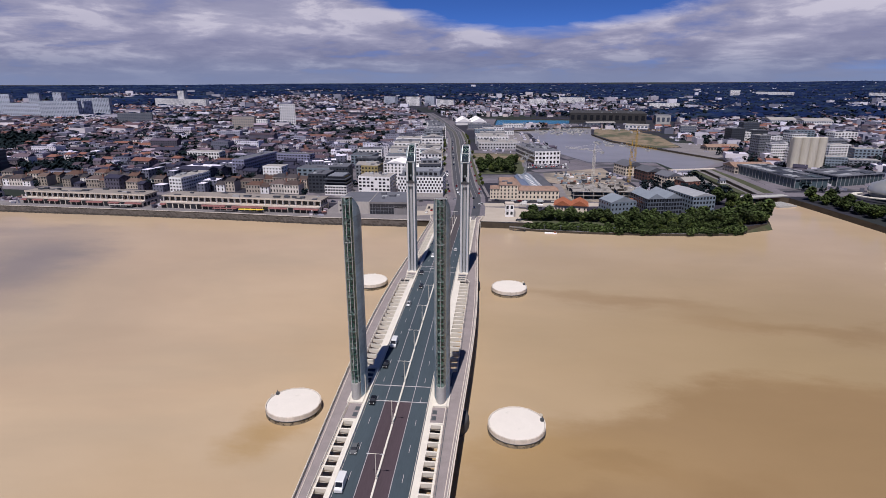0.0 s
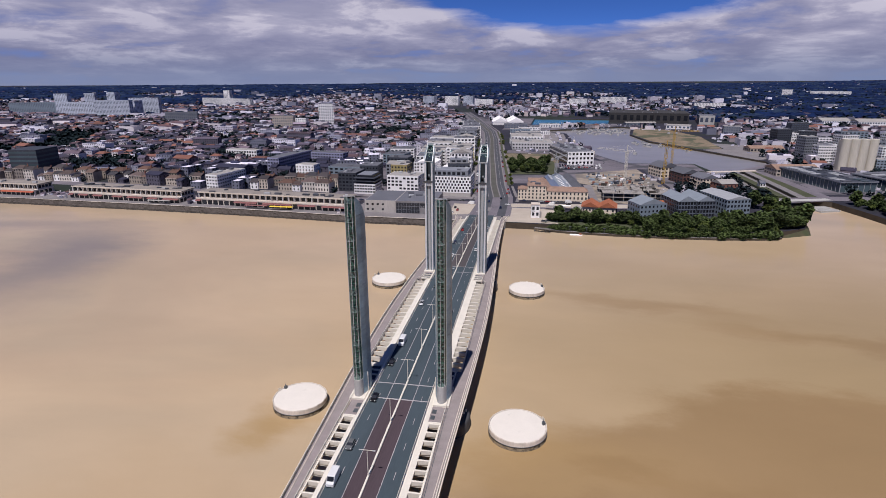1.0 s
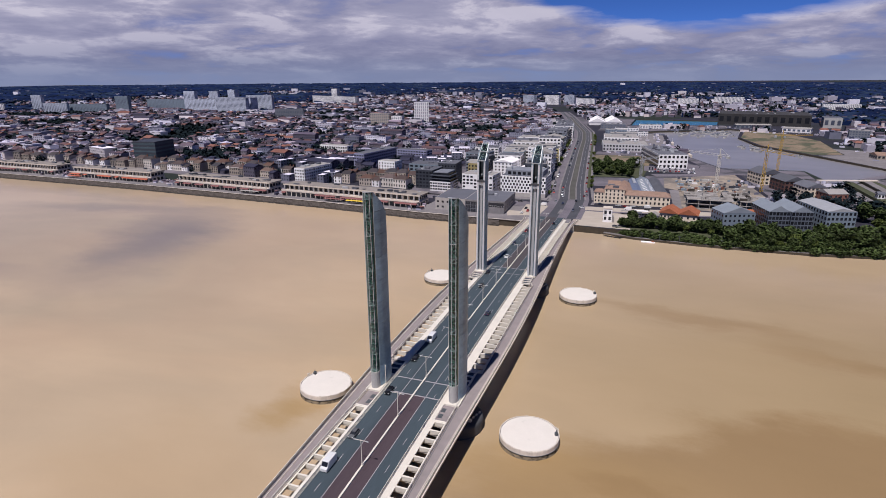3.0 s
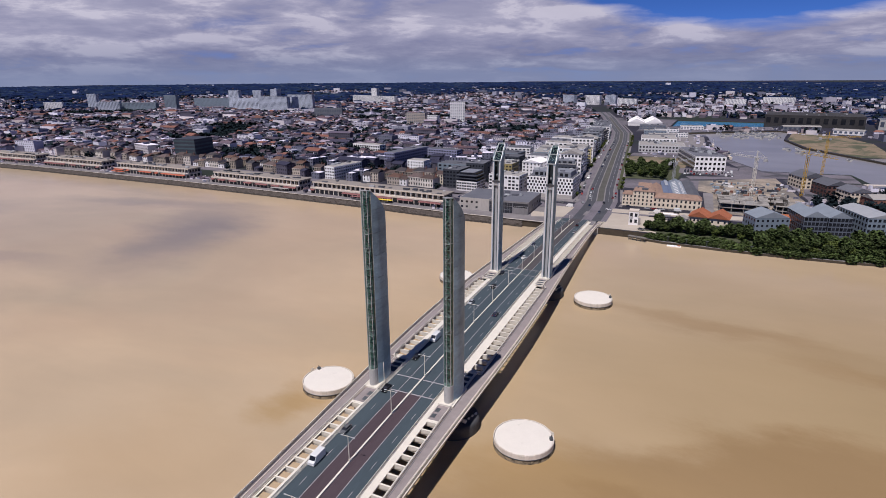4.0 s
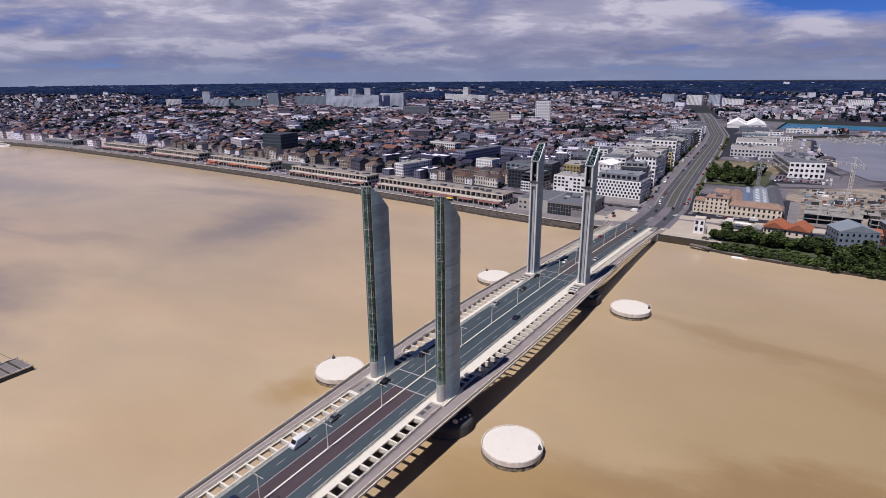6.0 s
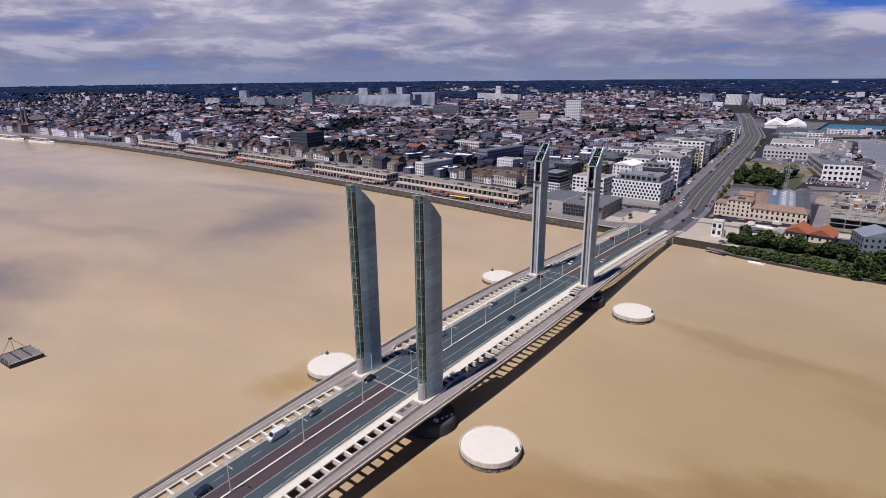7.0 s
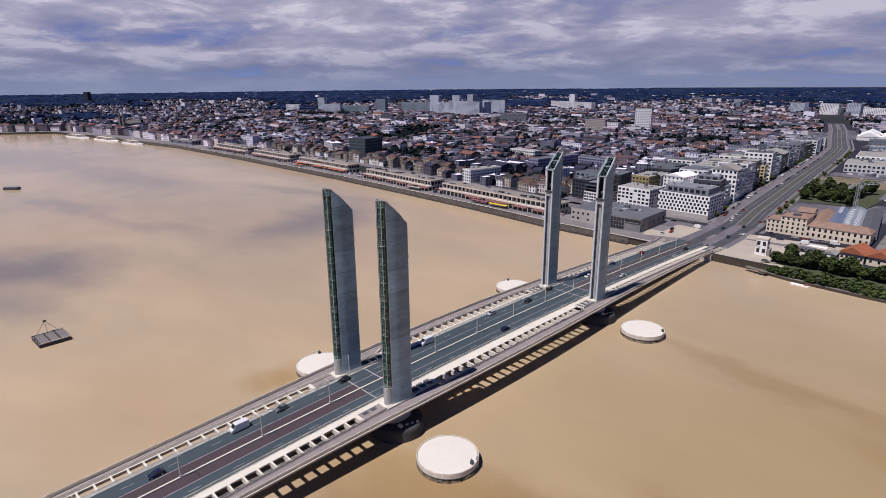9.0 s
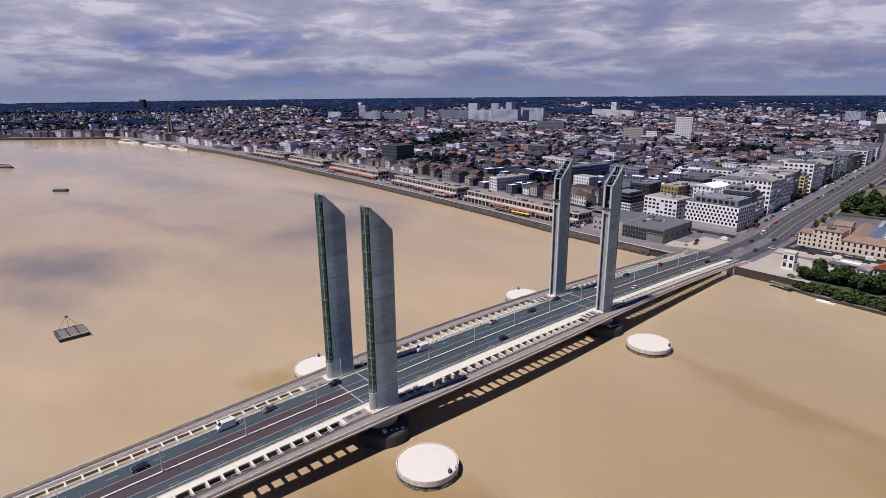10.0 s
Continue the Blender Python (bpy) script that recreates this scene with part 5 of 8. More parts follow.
def block(name, label, cx, cy, w, d, h, turn=0.0, wall=WHITEWALL, roof=ROOFGREY, floors=4, bays=8, side_bays=4, size=(1.3, 1.5), category="building", group="",
          pitch=0.0, ridge="x", hip=0.0, over=0.4, sides="frl", shift=False, penthouse=0.0, clutter=0, bands=False, base=None, skip=0.0, far=False):
    """A building: walls, roof or parapet, single windows, roof plant."""
    plot(cx, cy, w, d, turn)
    far = far or cy > 395
    if sides == "frl" and cx < -20:
        sides = "fr"
    if sides == "frl" and cx > 120:
        sides = "fl"
    b = thing(name, pose(cx, cy, terrain(cx, cy), 0, 0, turn), label, category, group)
    bm = bmesh.new()
    if pitch:
        add_box(bm, -w / 2, w / 2, -d / 2, d / 2, -1.5, h)
    else:
        add_box(bm, -w / 2, w / 2, -d / 2, d / 2, -1.5, h + 0.7)
    part("wall", bm, wall, b)
    bm = bmesh.new()
    if pitch:
        add_gable(bm, w, d, h, pitch, 0, over, hip, ridge)
        part("roof", bm, roof, b)
        if not hip:
            bm = bmesh.new()
            for s in (-1, 1):
                a, e = (w / 2 - 0.02, d / 2) if ridge == "x" else (d / 2 - 0.02, w / 2)
                tri = ((s * a, -e, h - 0.01), (s * a, e, h - 0.01), (s * a, 0, h + pitch * e / (e + over) - 0.12))
                bm.faces.new([bm.verts.new(p if ridge == "x" else (p[1], p[0], p[2])) for p in tri])
            part("gable", bm, wall, b)
    else:
        add_box(bm, -w / 2 + 0.35, w / 2 - 0.35, -d / 2 + 0.35, d / 2 - 0.35, h, h + 0.72)
        part("roof", bm, roof, b)
    if penthouse:
        bm = bmesh.new()
        add_box(bm, -w * 0.42, w * 0.42, -d * 0.34, d * 0.40, h + 0.7, h + 0.7 + penthouse)
        part("penthouse", bm, GREYCLAD, b, "grey set-back top storey")
        for i in range(max(3, bays // 2)):
            share("window", PANE_MESH, b, pose(-w * 0.38 + w * 0.76 * (i + 0.5) / max(3, bays // 2), -d * 0.34, h + 1.2) @ Matrix.Diagonal((w * 0.5 / max(3, bays // 2), 1, penthouse * 0.6, 1)))
    for _ in range(clutter):
        bm = bmesh.new()
        x, y = rng.uniform(-w * 0.36, w * 0.36), rng.uniform(-d * 0.32, d * 0.32)
        s, t, u = rng.uniform(0.8, 2.6), rng.uniform(0.8, 2.2), rng.uniform(0.7, 2.0)
        z = h + 0.7 + (penthouse if penthouse else 0)
        add_box(bm, x - s, x + s, y - t, y + t, z - 0.2, z + u, 0, 0.06)
        part("roof_plant", bm, PALESTEEL if rng.random() < 0.5 else ROOFGREY, b)
    if base is not None:
        bm = bmesh.new()
        add_box(bm, -w / 2 - 0.06, w / 2 + 0.06, -d / 2 - 0.06, d / 2 + 0.06, 0, 3.4)
        part("ground_floor", bm, base, b, "darker ground floor")
    z0 = 3.6 if base is not None else 0.8
    if far:
        bm = bmesh.new()
        fh = h / floors
        for k in range(floors):
            for s in range(bays):
                x0 = -w / 2 + w * (s + 0.22) / bays
                add_box(bm, x0, x0 + w * 0.56 / bays, -d / 2 - 0.12, -d / 2 + 0.1, k * fh + fh * 0.3, k * fh + fh * 0.8)
            for s in range(side_bays):
                y0 = -d / 2 + d * (s + 0.22) / side_bays
                q = -1 if cx > 100 else 1
                add_box(bm, q * w / 2 - 0.11, q * w / 2 + 0.11, y0, y0 + d * 0.56 / side_bays, k * fh + fh * 0.3, k * fh + fh * 0.8)
        tagged(part("fenestration", bm, HAZED_PANE if cy > 850 and wall is not BUNKERCONC else PANE, b, "rows of dark windows"), kind="stuff")
    elif bands:
        fh = (h - z0) / floors
        for k in range(floors):
            bm = bmesh.new()
            z = z0 + fh * (k + 0.3)
            add_box(bm, -w / 2 - 0.08, w / 2 + 0.08, -d / 2 - 0.08, d / 2 + 0.08, z, z + fh * 0.45)
            part("window_band", bm, TEALGLASS, b, "dark strip windows")
    else:
        windows(b, w, d, h, floors, bays, side_bays, size, z0, sides, shift, skip)
    return b


# bridge head, west of the boulevard
hall = block("event_hall", "long low charcoal-grey hall with flat roof beside the quay", -52, 281, 31, 40, 8.9, 1.0, HALLCLAD, ROOFGREY, 1, 9, 5, (2.6, 3.2), "hall", clutter=5, sides="r")
block("event_hall_annex", "pale beige end wing of the low grey hall", -79.9, 280.6, 24.4, 39, 8.8, 1.0, WINGCLAD, ROOFGREY, 2, 6, 4, (1.7, 1.5), "hall", skip=0.5)
block("hotel", "white hotel with scattered square windows and dark top storeys", -36.5, 343, 39.5, 28, 17, -1.0, WHITEWALL, ROOFGREY, 5, 14, 9, (1.5, 2.3), "hotel", shift=True, penthouse=4.4, clutter=6, base=WINGCLAD)
block("apartment_building", "white apartment building with irregular dark windows", -77.5, 342, 29, 22, 16, -4.0, WHITEWALL, ROOFPALE, 5, 8, 6, (2.3, 1.7), "apartment building", skip=0.15, clutter=4)
block("apartment_building", "ochre-clad apartment building behind the white ones", -89, 374, 16, 18, 20.5, -4.0, OCHRE, ROOFPALE, 6, 5, 6, (1.5, 1.6), "apartment building", clutter=2)
block("apartment_building", "white gabled apartment tower behind the hotel", -66, 392, 18, 26, 21.5, -4, WHITEWALL, WHITEWALL, 7, 5, 6, (1.4, 1.5), "apartment building", pitch=2.4, ridge="y")
block("apartment_building", "charcoal apartment building with white balcony bands", -131, 350, 17, 26, 16.5, -3, DARKCLAD, ROOFGREY, 5, 5, 6, (2.2, 1.6), "apartment building", clutter=3)
stepped = block("apartment_building", "apartment building with white lower floors and charcoal upper decks", -112, 338, 20, 20, 8.4, -3, WHITEWALL, DARKCLAD, 3, 8, 7, (1.8, 1.5), "apartment building")
for k, (grow, drop) in enumerate(((0.9, 0.0), (0.5, 0.3), (-1.6, 0.8))):
    bm = bmesh.new()
    z = 9.1 + 2.75 * k
    add_box(bm, -8.8 + drop, 8.8 - drop, -8.8 + drop, 9.2, z, z + 2.0)
    part("recessed_storey", bm, PANE, stepped, "dark glazed recessed storey")
    bm = bmesh.new()
    add_box(bm, -10.0 - min(grow, 0.6) + 2 * drop, 10.0 + min(grow, 0.6) - 2 * drop, -10.0 - grow, 10.2, z + 2.0, z + 2.75, 0, 0.05)
    part("deck_slab", bm, GREYCLAD if k == 2 else DARKCLAD, stepped, "projecting balcony slab")
block("apartment_building", "low white building with barrel roof", -44, 398, 22, 30, 14, -4, WHITEWALL, WHITEWALL, 4, 6, 8, (1.3, 1.4), "apartment building", pitch=4, ridge="y")
ROW = [(367, 24, 20, DARKCLAD, 22, 3, "charcoal"), (393, 20, 18, WHITEWALL, 18, 3, "white"), (416, 20, 20, WHITEWALL, 25, 0, "white"), (440, 22, 22, WHITEWALL, 22, 2, "white"), (466, 24, 26, WHITEWALL, 26, 0, "white"), (494, 24, 24, DARKCLAD, 25, 0, "charcoal"), (522, 26, 24, WHITEWALL, 21, 3, "white"),
       (552, 26, 26, WHITEWALL, 25, 0, "white"), (584, 28, 24, WHITEWALL, 24, 3, "white"), (618, 30, 26, DARKCLAD, 22, 0, "charcoal"), (652, 28, 26, BLUECLAD, 24, 3, "blue-grey"), (690, 34, 28, WHITEWALL, 20, 0, "white"), (732, 36, 28, GREYCLAD, 22, 0, "grey"), (778, 40, 30, DARKCLAD, 18, 3, "charcoal")]
for i, (y, ln, dp, wm, hh, ph, nm) in enumerate(ROW):
    cx = along([(a[1], a[0]) for a in BOUL[1:]], y) - 20.5 - dp / 2 - rng.choice((0, 0, 1.5, 3))
    b = block("apartment_building", "%s modern apartment block along the boulevard" % nm, cx, y, dp, ln - rng.choice((2, 4, 6)), hh * rng.uniform(0.82, 1.12), 4.0 + rng.choice((-5, 0, 0, 4)), YELLOWWALL if i == 6 else wm, (GREENROOF if i in (3, 8) else ROOFGREY if rng.random() < 0.5 else ROOFPALE), max(4, int(hh / 3.2)), 6, 7, (1.6, 1.5), "apartment building", "blocks along the boulevard", penthouse=ph, clutter=3, skip=0.1, sides="fr", far=y > 500, pitch=4.0 if i in (2, 9) else 0, ridge="y")
    for k in range(2, max(4, int(hh / 3.2))):
        bm = bmesh.new()
        zb, yb = 3.1 * k, rng.uniform(-0.3, 0.3) * ln
        add_box(bm, dp / 2, dp / 2 + 1.3, yb - 3, yb + 3, zb, zb + 0.18)
        add_box(bm, dp / 2 + 1.22, dp / 2 + 1.3, yb - 3, yb + 3, zb + 0.18, zb + 1.1)
        part("balcony", bm, WHITEWALL, b, "pale slab balcony")
kept_state = rng.getstate()
for y, ln, dp, wm, hh, nm in ((824, 40, 30, WHITEWALL, 19, "white"), (872, 44, 28, BLUECLAD, 17, "blue-grey"), (922, 40, 30, WHITEWALL, 15, "white"), (970, 44, 26, GREYCLAD, 14, "grey"), (1022, 46, 28, WHITEWALL, 12, "white")):
    block("apartment_building", "%s modern apartment block along the boulevard" % nm, along([(a[1], a[0]) for a in BOUL[1:]], y) - 17.5 - dp / 2, y, dp, ln - 6, hh, 9.0, wm, ROOFGREY, 5, 6, 7, (1.6, 1.5), "apartment building", "blocks along the boulevard", clutter=3, skip=0.1, sides="fr", far=True)
rng.setstate(kept_state)
for x, y, w, d, hh, wm, nm in ((-75, 425, 24, 20, 16, WHITEWALL, "white"), (-105, 425, 22, 24, 14, GREYCLAD, "grey"), (-78, 458, 26, 22, 18, WHITEWALL, "white"), (-112, 462, 24, 20, 15, DARKCLAD, "charcoal"), (-82, 494, 24, 20, 17, BLUECLAD, "blue-grey"), (-86, 530, 30, 24, 15, WHITEWALL, "white"), (-126, 505, 26, 28, 13, BLUECLAD, "blue-grey"), (-150, 396, 34, 22, 14, BLUECLAD, "blue-grey"), (-122, 384, 18, 24, 18, DARKCLAD, "charcoal"), (-90, 570, 32, 22, 14, GREYCLAD, "grey"), (-130, 556, 30, 26, 13, WHITEWALL, "white"), (-92, 610, 34, 24, 15, WHITEWALL, "white"), (-96, 655, 36, 28, 13, GREYCLAD, "grey"), (-100, 705, 40, 30, 12, WHITEWALL, "white")):
    block("apartment_building", "%s modern apartment block in the new quarter" % nm, x, y, w, d, hh, rng.choice((-4, 4, 6)), wm, ROOFGREY if rng.random() < 0.5 else ROOFPALE, max(3, int(hh / 3.2)), 6, 5, (1.5, 1.5), "apartment building", "blocks of the new quarter", clutter=2, skip=0.15, sides="fr", far=y > 480)
block("market_building", "white commercial building with magenta roof panel", -68, 562, 16, 20, 13, 4, WHITEWALL, PINK, 3, 5, 5, (1.5, 1.5))

bm = bmesh.new()
add_box(bm, -15.1, 15.1, -20.5, -20.02, 0.3, 8.3)
part("glazed_front", bm, PANE, hall, "dark glazed front of the hall")
for i in range(10):
    bm = bmesh.new()
    x = -15.1 + 2.05 * i
    add_box(bm, x - 0.07, x + 0.07, -20.62, -20.5, 0.3, 8.3)
    part("mullion", bm, GREYCLAD, hall)
for z in (2.9, 5.6):
    bm = bmesh.new()
    add_box(bm, -15.1, 3.4, -20.6, -20.5, z - 0.09, z + 0.09)
    part("transom", bm, GREYCLAD, hall)
bm = bmesh.new()
add_box(bm, 3.5, 15.4, -20.75, -20.5, 0.0, 5.0)
part("front_panel", bm, HALLCLAD, hall, "grey front panel below the terrace")
bm = bmesh.new()
for i in range(9):
    add_box(bm, 3.6 + 1.44 * i, 3.72 + 1.44 * i, -20.7, -20.58, 5.0, 6.1)
add_box(bm, 3.5, 15.4, -20.72, -20.56, 6.1, 6.22)
part("terrace_rail", bm, PALESTEEL, hall, "pale rail of the roofed terrace")

# along the quay, further upstream
block("quay_hall", "long low grey exhibition hall on the far quay", -893, 287, 74, 16, 7, 6, GREYCLAD, ROOFPALE, 1, 18, 3, (2.6, 3.0), "hall", clutter=4)
block("office_building", "white office block with dark windows behind the quay sheds", -258, 349, 13, 42, 13, -9, WHITEWALL, ROOFPALE, 4, 4, 13, (1.7, 1.5), "office building", clutter=3)
block("slab_block", "bluish-grey slab apartment block with rows of windows", -237, 452, 14, 70, 17, -8, SLABBLUE, ROOFGREY, 5, 4, 18, (1.6, 1.5), "apartment building", clutter=3, sides="fr")
block("slab_block", "bluish-grey slab apartment block with rows of windows", -205, 487, 44, 14, 15, -8, SLABBLUE, ROOFGREY, 5, 12, 4, (1.6, 1.5), "apartment building")
block("office_building", "black glass office cube behind the quay", -502, 383, 30, 34, 27, 8, DARKCLAD, DARKCLAD, 6, 10, 10, (3.2, 2.2), "office building", bands=True)
block("apartment_building", "white low apartment building with long balconies", -330, 520, 44, 14, 12, -6, WHITEWALL, ROOFPALE, 3, 12, 4, (1.6, 1.5), "apartment building")
block("apartment_building", "white apartment building among tile roofs", -190, 388, 20, 14, 16, -6, WHITEWALL, ROOFPALE, 5, 6, 4, (1.3, 1.5), "apartment building")


def quay_shed(x0, x1, y, turn, awn, awn_name):
    """A two-storey quay shed turned shopping gallery: arcade, awning, set-back upper floor."""
    ln, d = x1 - x0, 21.0
    cx = (x0 + x1) / 2
    plot(cx, y + d / 2, ln, d + 8, turn)
    b = thing("quay_shed", pose(cx, y, CITY + 0.06, 0, 0, turn), "long off-white quay shed with shop arcade and %s awning" % awn_name, "quay shed", "sheds along the quay")
    bm = bmesh.new()
    add_box(bm, -ln / 2, ln / 2, 0, d, -1, 4.6)
    part("ground_floor", bm, SHEDWALL, b, "pale ground floor")
    bm = bmesh.new()
    add_box(bm, -ln / 2 + 1, ln / 2 - 1, 5.5, d, 4.6, 8.9)
    part("upper_floor", bm, SHEDWALL, b)
    bm = bmesh.new()
    add_box(bm, -ln / 2 - 0.5, ln / 2 + 0.5, 3.6, d + 0.6, 8.9, 9.5, 0, 0.1)
    part("roof", bm, MALLROOF, b, "brown-grey flat roof")
    bm = bmesh.new()
    add_box(bm, -ln / 2, ln / 2, -0.35, 0.25, 4.2, 5.5)
    part("terrace_parapet", bm, SHEDWALL, b, "pale terrace parapet")
    bm = bmesh.new()
    add_box(bm, -ln / 2 - 0.6, ln / 2 + 0.6, 3.45, 3.75, 8.7, 9.75)
    part("roof_edge", bm, PARAPET, b, "pale roof edge")
    n = int(ln / 5)
    for i in range(n):
        x = -ln / 2 + ln * (i + 0.5) / n
        share("shop_front", PANE_MESH, b, pose(x, -0.02, 0.1) @ Matrix.Diagonal((ln / n * 0.84, 1, 3.7, 1)))
        share("window", PANE_MESH, b, pose(x, 5.45, 5.2) @ Matrix.Diagonal((ln / n * 0.82, 1, 3.0, 1)))
        if rng.random() < 0.62:
            bm = bmesh.new()
            w = ln / n * 0.96
            v = [bm.verts.new(p) for p in ((-w / 2, -2.3, 3.0), (w / 2, -2.3, 3.0), (w / 2, -0.1, 3.9), (-w / 2, -0.1, 3.9), (-w / 2, -2.3, 2.85), (w / 2, -2.3, 2.85), (w / 2, -0.1, 3.75), (-w / 2, -0.1, 3.75))]
            for f in ((0, 1, 2, 3), (7, 6, 5, 4), (4, 5, 1, 0), (5, 6, 2, 1), (7, 4, 0, 3)):
                bm.faces.new([v[k] for k in f])
            a = part("awning", bm, awn, b)
            a.matrix_basis = pose(x, 0, 0)
    bm = bmesh.new()
    add_box(bm, -0.28, 0.28, -0.25, 0.25, 0, 4.2)
    col = part("column", bm, PALEPAINT, b, "pale concrete column")
    col.matrix_basis = pose(-ln / 2 + 0.3, 4.0, 4.6)
    for i in range(1, n + 1):
        share("column", col.data, b, pose(-ln / 2 + (ln - 0.6) * i / n + 0.3, 4.0, 4.6))
    for s in (-1, 1):
        for k in range(4):
            share("window", PANE_MESH, b, pose(s * (ln / 2 - 1), 7.5 + 3.6 * k, 5.2, 0, 0, 90) @ Matrix.Diagonal((2.7, 1, 2.7, 1)))
            share("shop_front", PANE_MESH, b, pose(s * ln / 2, 3 + 4.6 * k, 0.4, 0, 0, 90) @ Matrix.Diagonal((3.2, 1, 3.0, 1)))
    for _ in range(16):
        bm = bmesh.new()
        x, yy, s = rng.uniform(-ln * 0.47, ln * 0.47), rng.uniform(6, d - 2), rng.uniform(0.6, 3.0)
        add_box(bm, x - s, x + s, yy - rng.uniform(0.5, 1.6), yy + 0.8, 9.4, 9.5 + rng.uniform(0.4, 1.6), 0, 0.05)
        part("roof_plant", bm, rng.choice((PALESTEEL, DARKCLAD, DARKCLAD, ROOFGREY)), b)


for x0, x1, y, turn, awn, nm in ((-240, -106, 263.0, -4.0, AWNING, "maroon"), (-366, -255, 271, -4.0, AWNING, "maroon"), (-514, -404, 279, -1.5, AWNING_RED, "red"), (-640, -540, 282, -1.0, AWNING, "maroon"), (-770, -665, 284, 1.0, AWNING, "maroon")):
    quay_shed(x0, x1, y, turn, awn, nm)
for x, y, m, lab in ((-160, 257.5, AWNING_YEL, "yellow"), (-272, 264.5, ROOFPALE, "cream"), (-500, 273.5, AWNING_RED, "red"), (-182, 259, AWNING, "maroon")):
    t = thing("terrace_awning", pose(x, y, CITY + 0.06), "%s cafe terrace awning on thin posts" % lab, "awning", "cafe awnings on the quay")
    bm = bmesh.new()
    add_gable(bm, 19, 3.6, 2.5, 0.5, 0, 0.2, 0.3)
    part("canopy", bm, m, t)
    for sx in (-9, -3, 3, 9):
        for sy in (-1.6, 1.6):
            bm = bmesh.new()
            add_bar(bm, (sx, sy, 0), (sx, sy, 2.52), 0.06)
            part("post", bm, PALESTEEL, t)

# bridge head, east of the boulevard
block("stone_building", "four-storey limestone building with clay hip roof", 40, 332, 15.5, 17, 12.4, 0, CREAM, PALETILE, 4, 5, 4, (1.2, 1.7), "town house", pitch=2.0, hip=5, clutter=2)
block("stone_building", "narrow limestone house with clay roof at the boulevard corner", 28.2, 331, 8, 15, 9.2, 0, CREAM, PALETILE, 3, 3, 4, (1.1, 1.6), "town house", pitch=1.8, hip=3)
block("stone_building", "long two-storey limestone building with clay roof", 65, 331.5, 35, 15, 8, 0.5, CREAM, PALETILE, 2, 11, 4, (1.3, 2.0), "town house", pitch=3.0, hip=4)
block("small_house", "small cream-rendered house with clay roof", 37, 372, 10, 13, 8.5, 4, CREAM, PALETILE, 2, 3, 2, (1.1, 1.5), "house", pitch=2.5)
for x, ln, m, nm, sky in ((47.6, 56, PALETILE, "clay-tiled", 0), (55.9, 74, SLATEBLUE, "blue-grey barrel", 1), (65.2, 82, ZINC, "striped zinc", 2), (75.6, 82, ROOFGREY, "dark grey", 0)):
    w = {47.6: 9.0, 55.9: 7.4, 65.2: 11.0, 75.6: 9.6}[x]
    b = block("workshop", "long low workshop with %s roof behind the stone houses" % nm, x - 0.055 * (ln - 56), 342 + ln / 2, w, ln, 5.0, 6.3, GREYCLAD, m, 1, 3, 8, (1.8, 1.6), "workshop", "workshops in a row", pitch=2.4, ridge="y", over=0.0)
    if sky == 1:
        bm = bmesh.new()
        add_box(bm, -1.3, 1.3, ln * 0.1, ln * 0.42, 7.0, 7.6, 0, 0.1)
        part("ridge_light", bm, PALESTEEL, b, "white ridge skylight")
    for k in range(9 if sky == 2 else 0):
        for q in (-1, 1):
            bm = bmesh.new()
            y = -ln * 0.36 + ln * 0.085 * k
            v = [bm.verts.new((q * a, y + e, 5.12 + 2.4 * (1 - a / (w / 2)) + u)) for a in (1.2, 3.9) for e in (-0.9, 0.9) for u in (0.0, 0.14)]
            bmesh.ops.convex_hull(bm, input=v)
            part("skylight", bm, WHITEWALL, b, "white roof skylight")
kiosk = block("quay_kiosk", "slim white two-storey pavilion on the plaza", 39.4, 264, 6.2, 6.2, 9.5, 3, WHITEWALL, WHITEWALL, 2, 2, 2, (1.7, 2.4), "kiosk")
for k in range(6):
    bm = bmesh.new()
    add_box(bm, -2.9, -0.5, -3.14, -3.06, 4.6 + 0.75 * k, 4.85 + 0.75 * k)
    part("louvre", bm, ROOFGREY, kiosk)
bm = bmesh.new()
add_box(bm, -3.3, 3.3, -3.3, 3.3, 9.6, 10.5, 0, 0.05)
part("roof_rim", bm, PARAPET, kiosk, "pale roof rim")
bm = bmesh.new()
add_box(bm, 3.05, 4.6, -2.6, 2.2, 0, 4.2, 0, 0.05)
part("side_wing", bm, ROOFPALE, kiosk, "low grey side wing")
block("garden_hut", "small white gabled hut beside the orange-roofed house", 71, 283, 6, 7, 3.2, -8, WHITEWALL, ROOFPALE, 1, 2, 2, (0.9, 1.2), "hut", pitch=1.8, ridge="y")
for cx, cy, w, d, m, lab in ((58, 286, 9, 4.5, ROOFGREY, "dark"), (62, 293, 10, 4, WHITEWALL, "white"), (51, 290, 7, 4, ROOFPALE, "pale")):
    t = thing("canopy", pose(cx, cy, CITY, 0, 0, -6), "%s flat market canopy on thin posts" % lab, "canopy", "canopies behind the riverside trees")
    plot(cx, cy, w, d)
    bm = bmesh.new()
    add_box(bm, -w / 2, w / 2, -d / 2, d / 2, 2.8, 3.1, 0, 0.04)
    part("roof", bm, m, t)
    for sx in (-1, 1):
        for sy in (-1, 1):
            bm = bmesh.new()
            add_bar(bm, (sx * (w / 2 - 0.3), sy * (d / 2 - 0.3), 0), (sx * (w / 2 - 0.3), sy * (d / 2 - 0.3), 2.85), 0.08)
            part("post", bm, PALESTEEL, t)
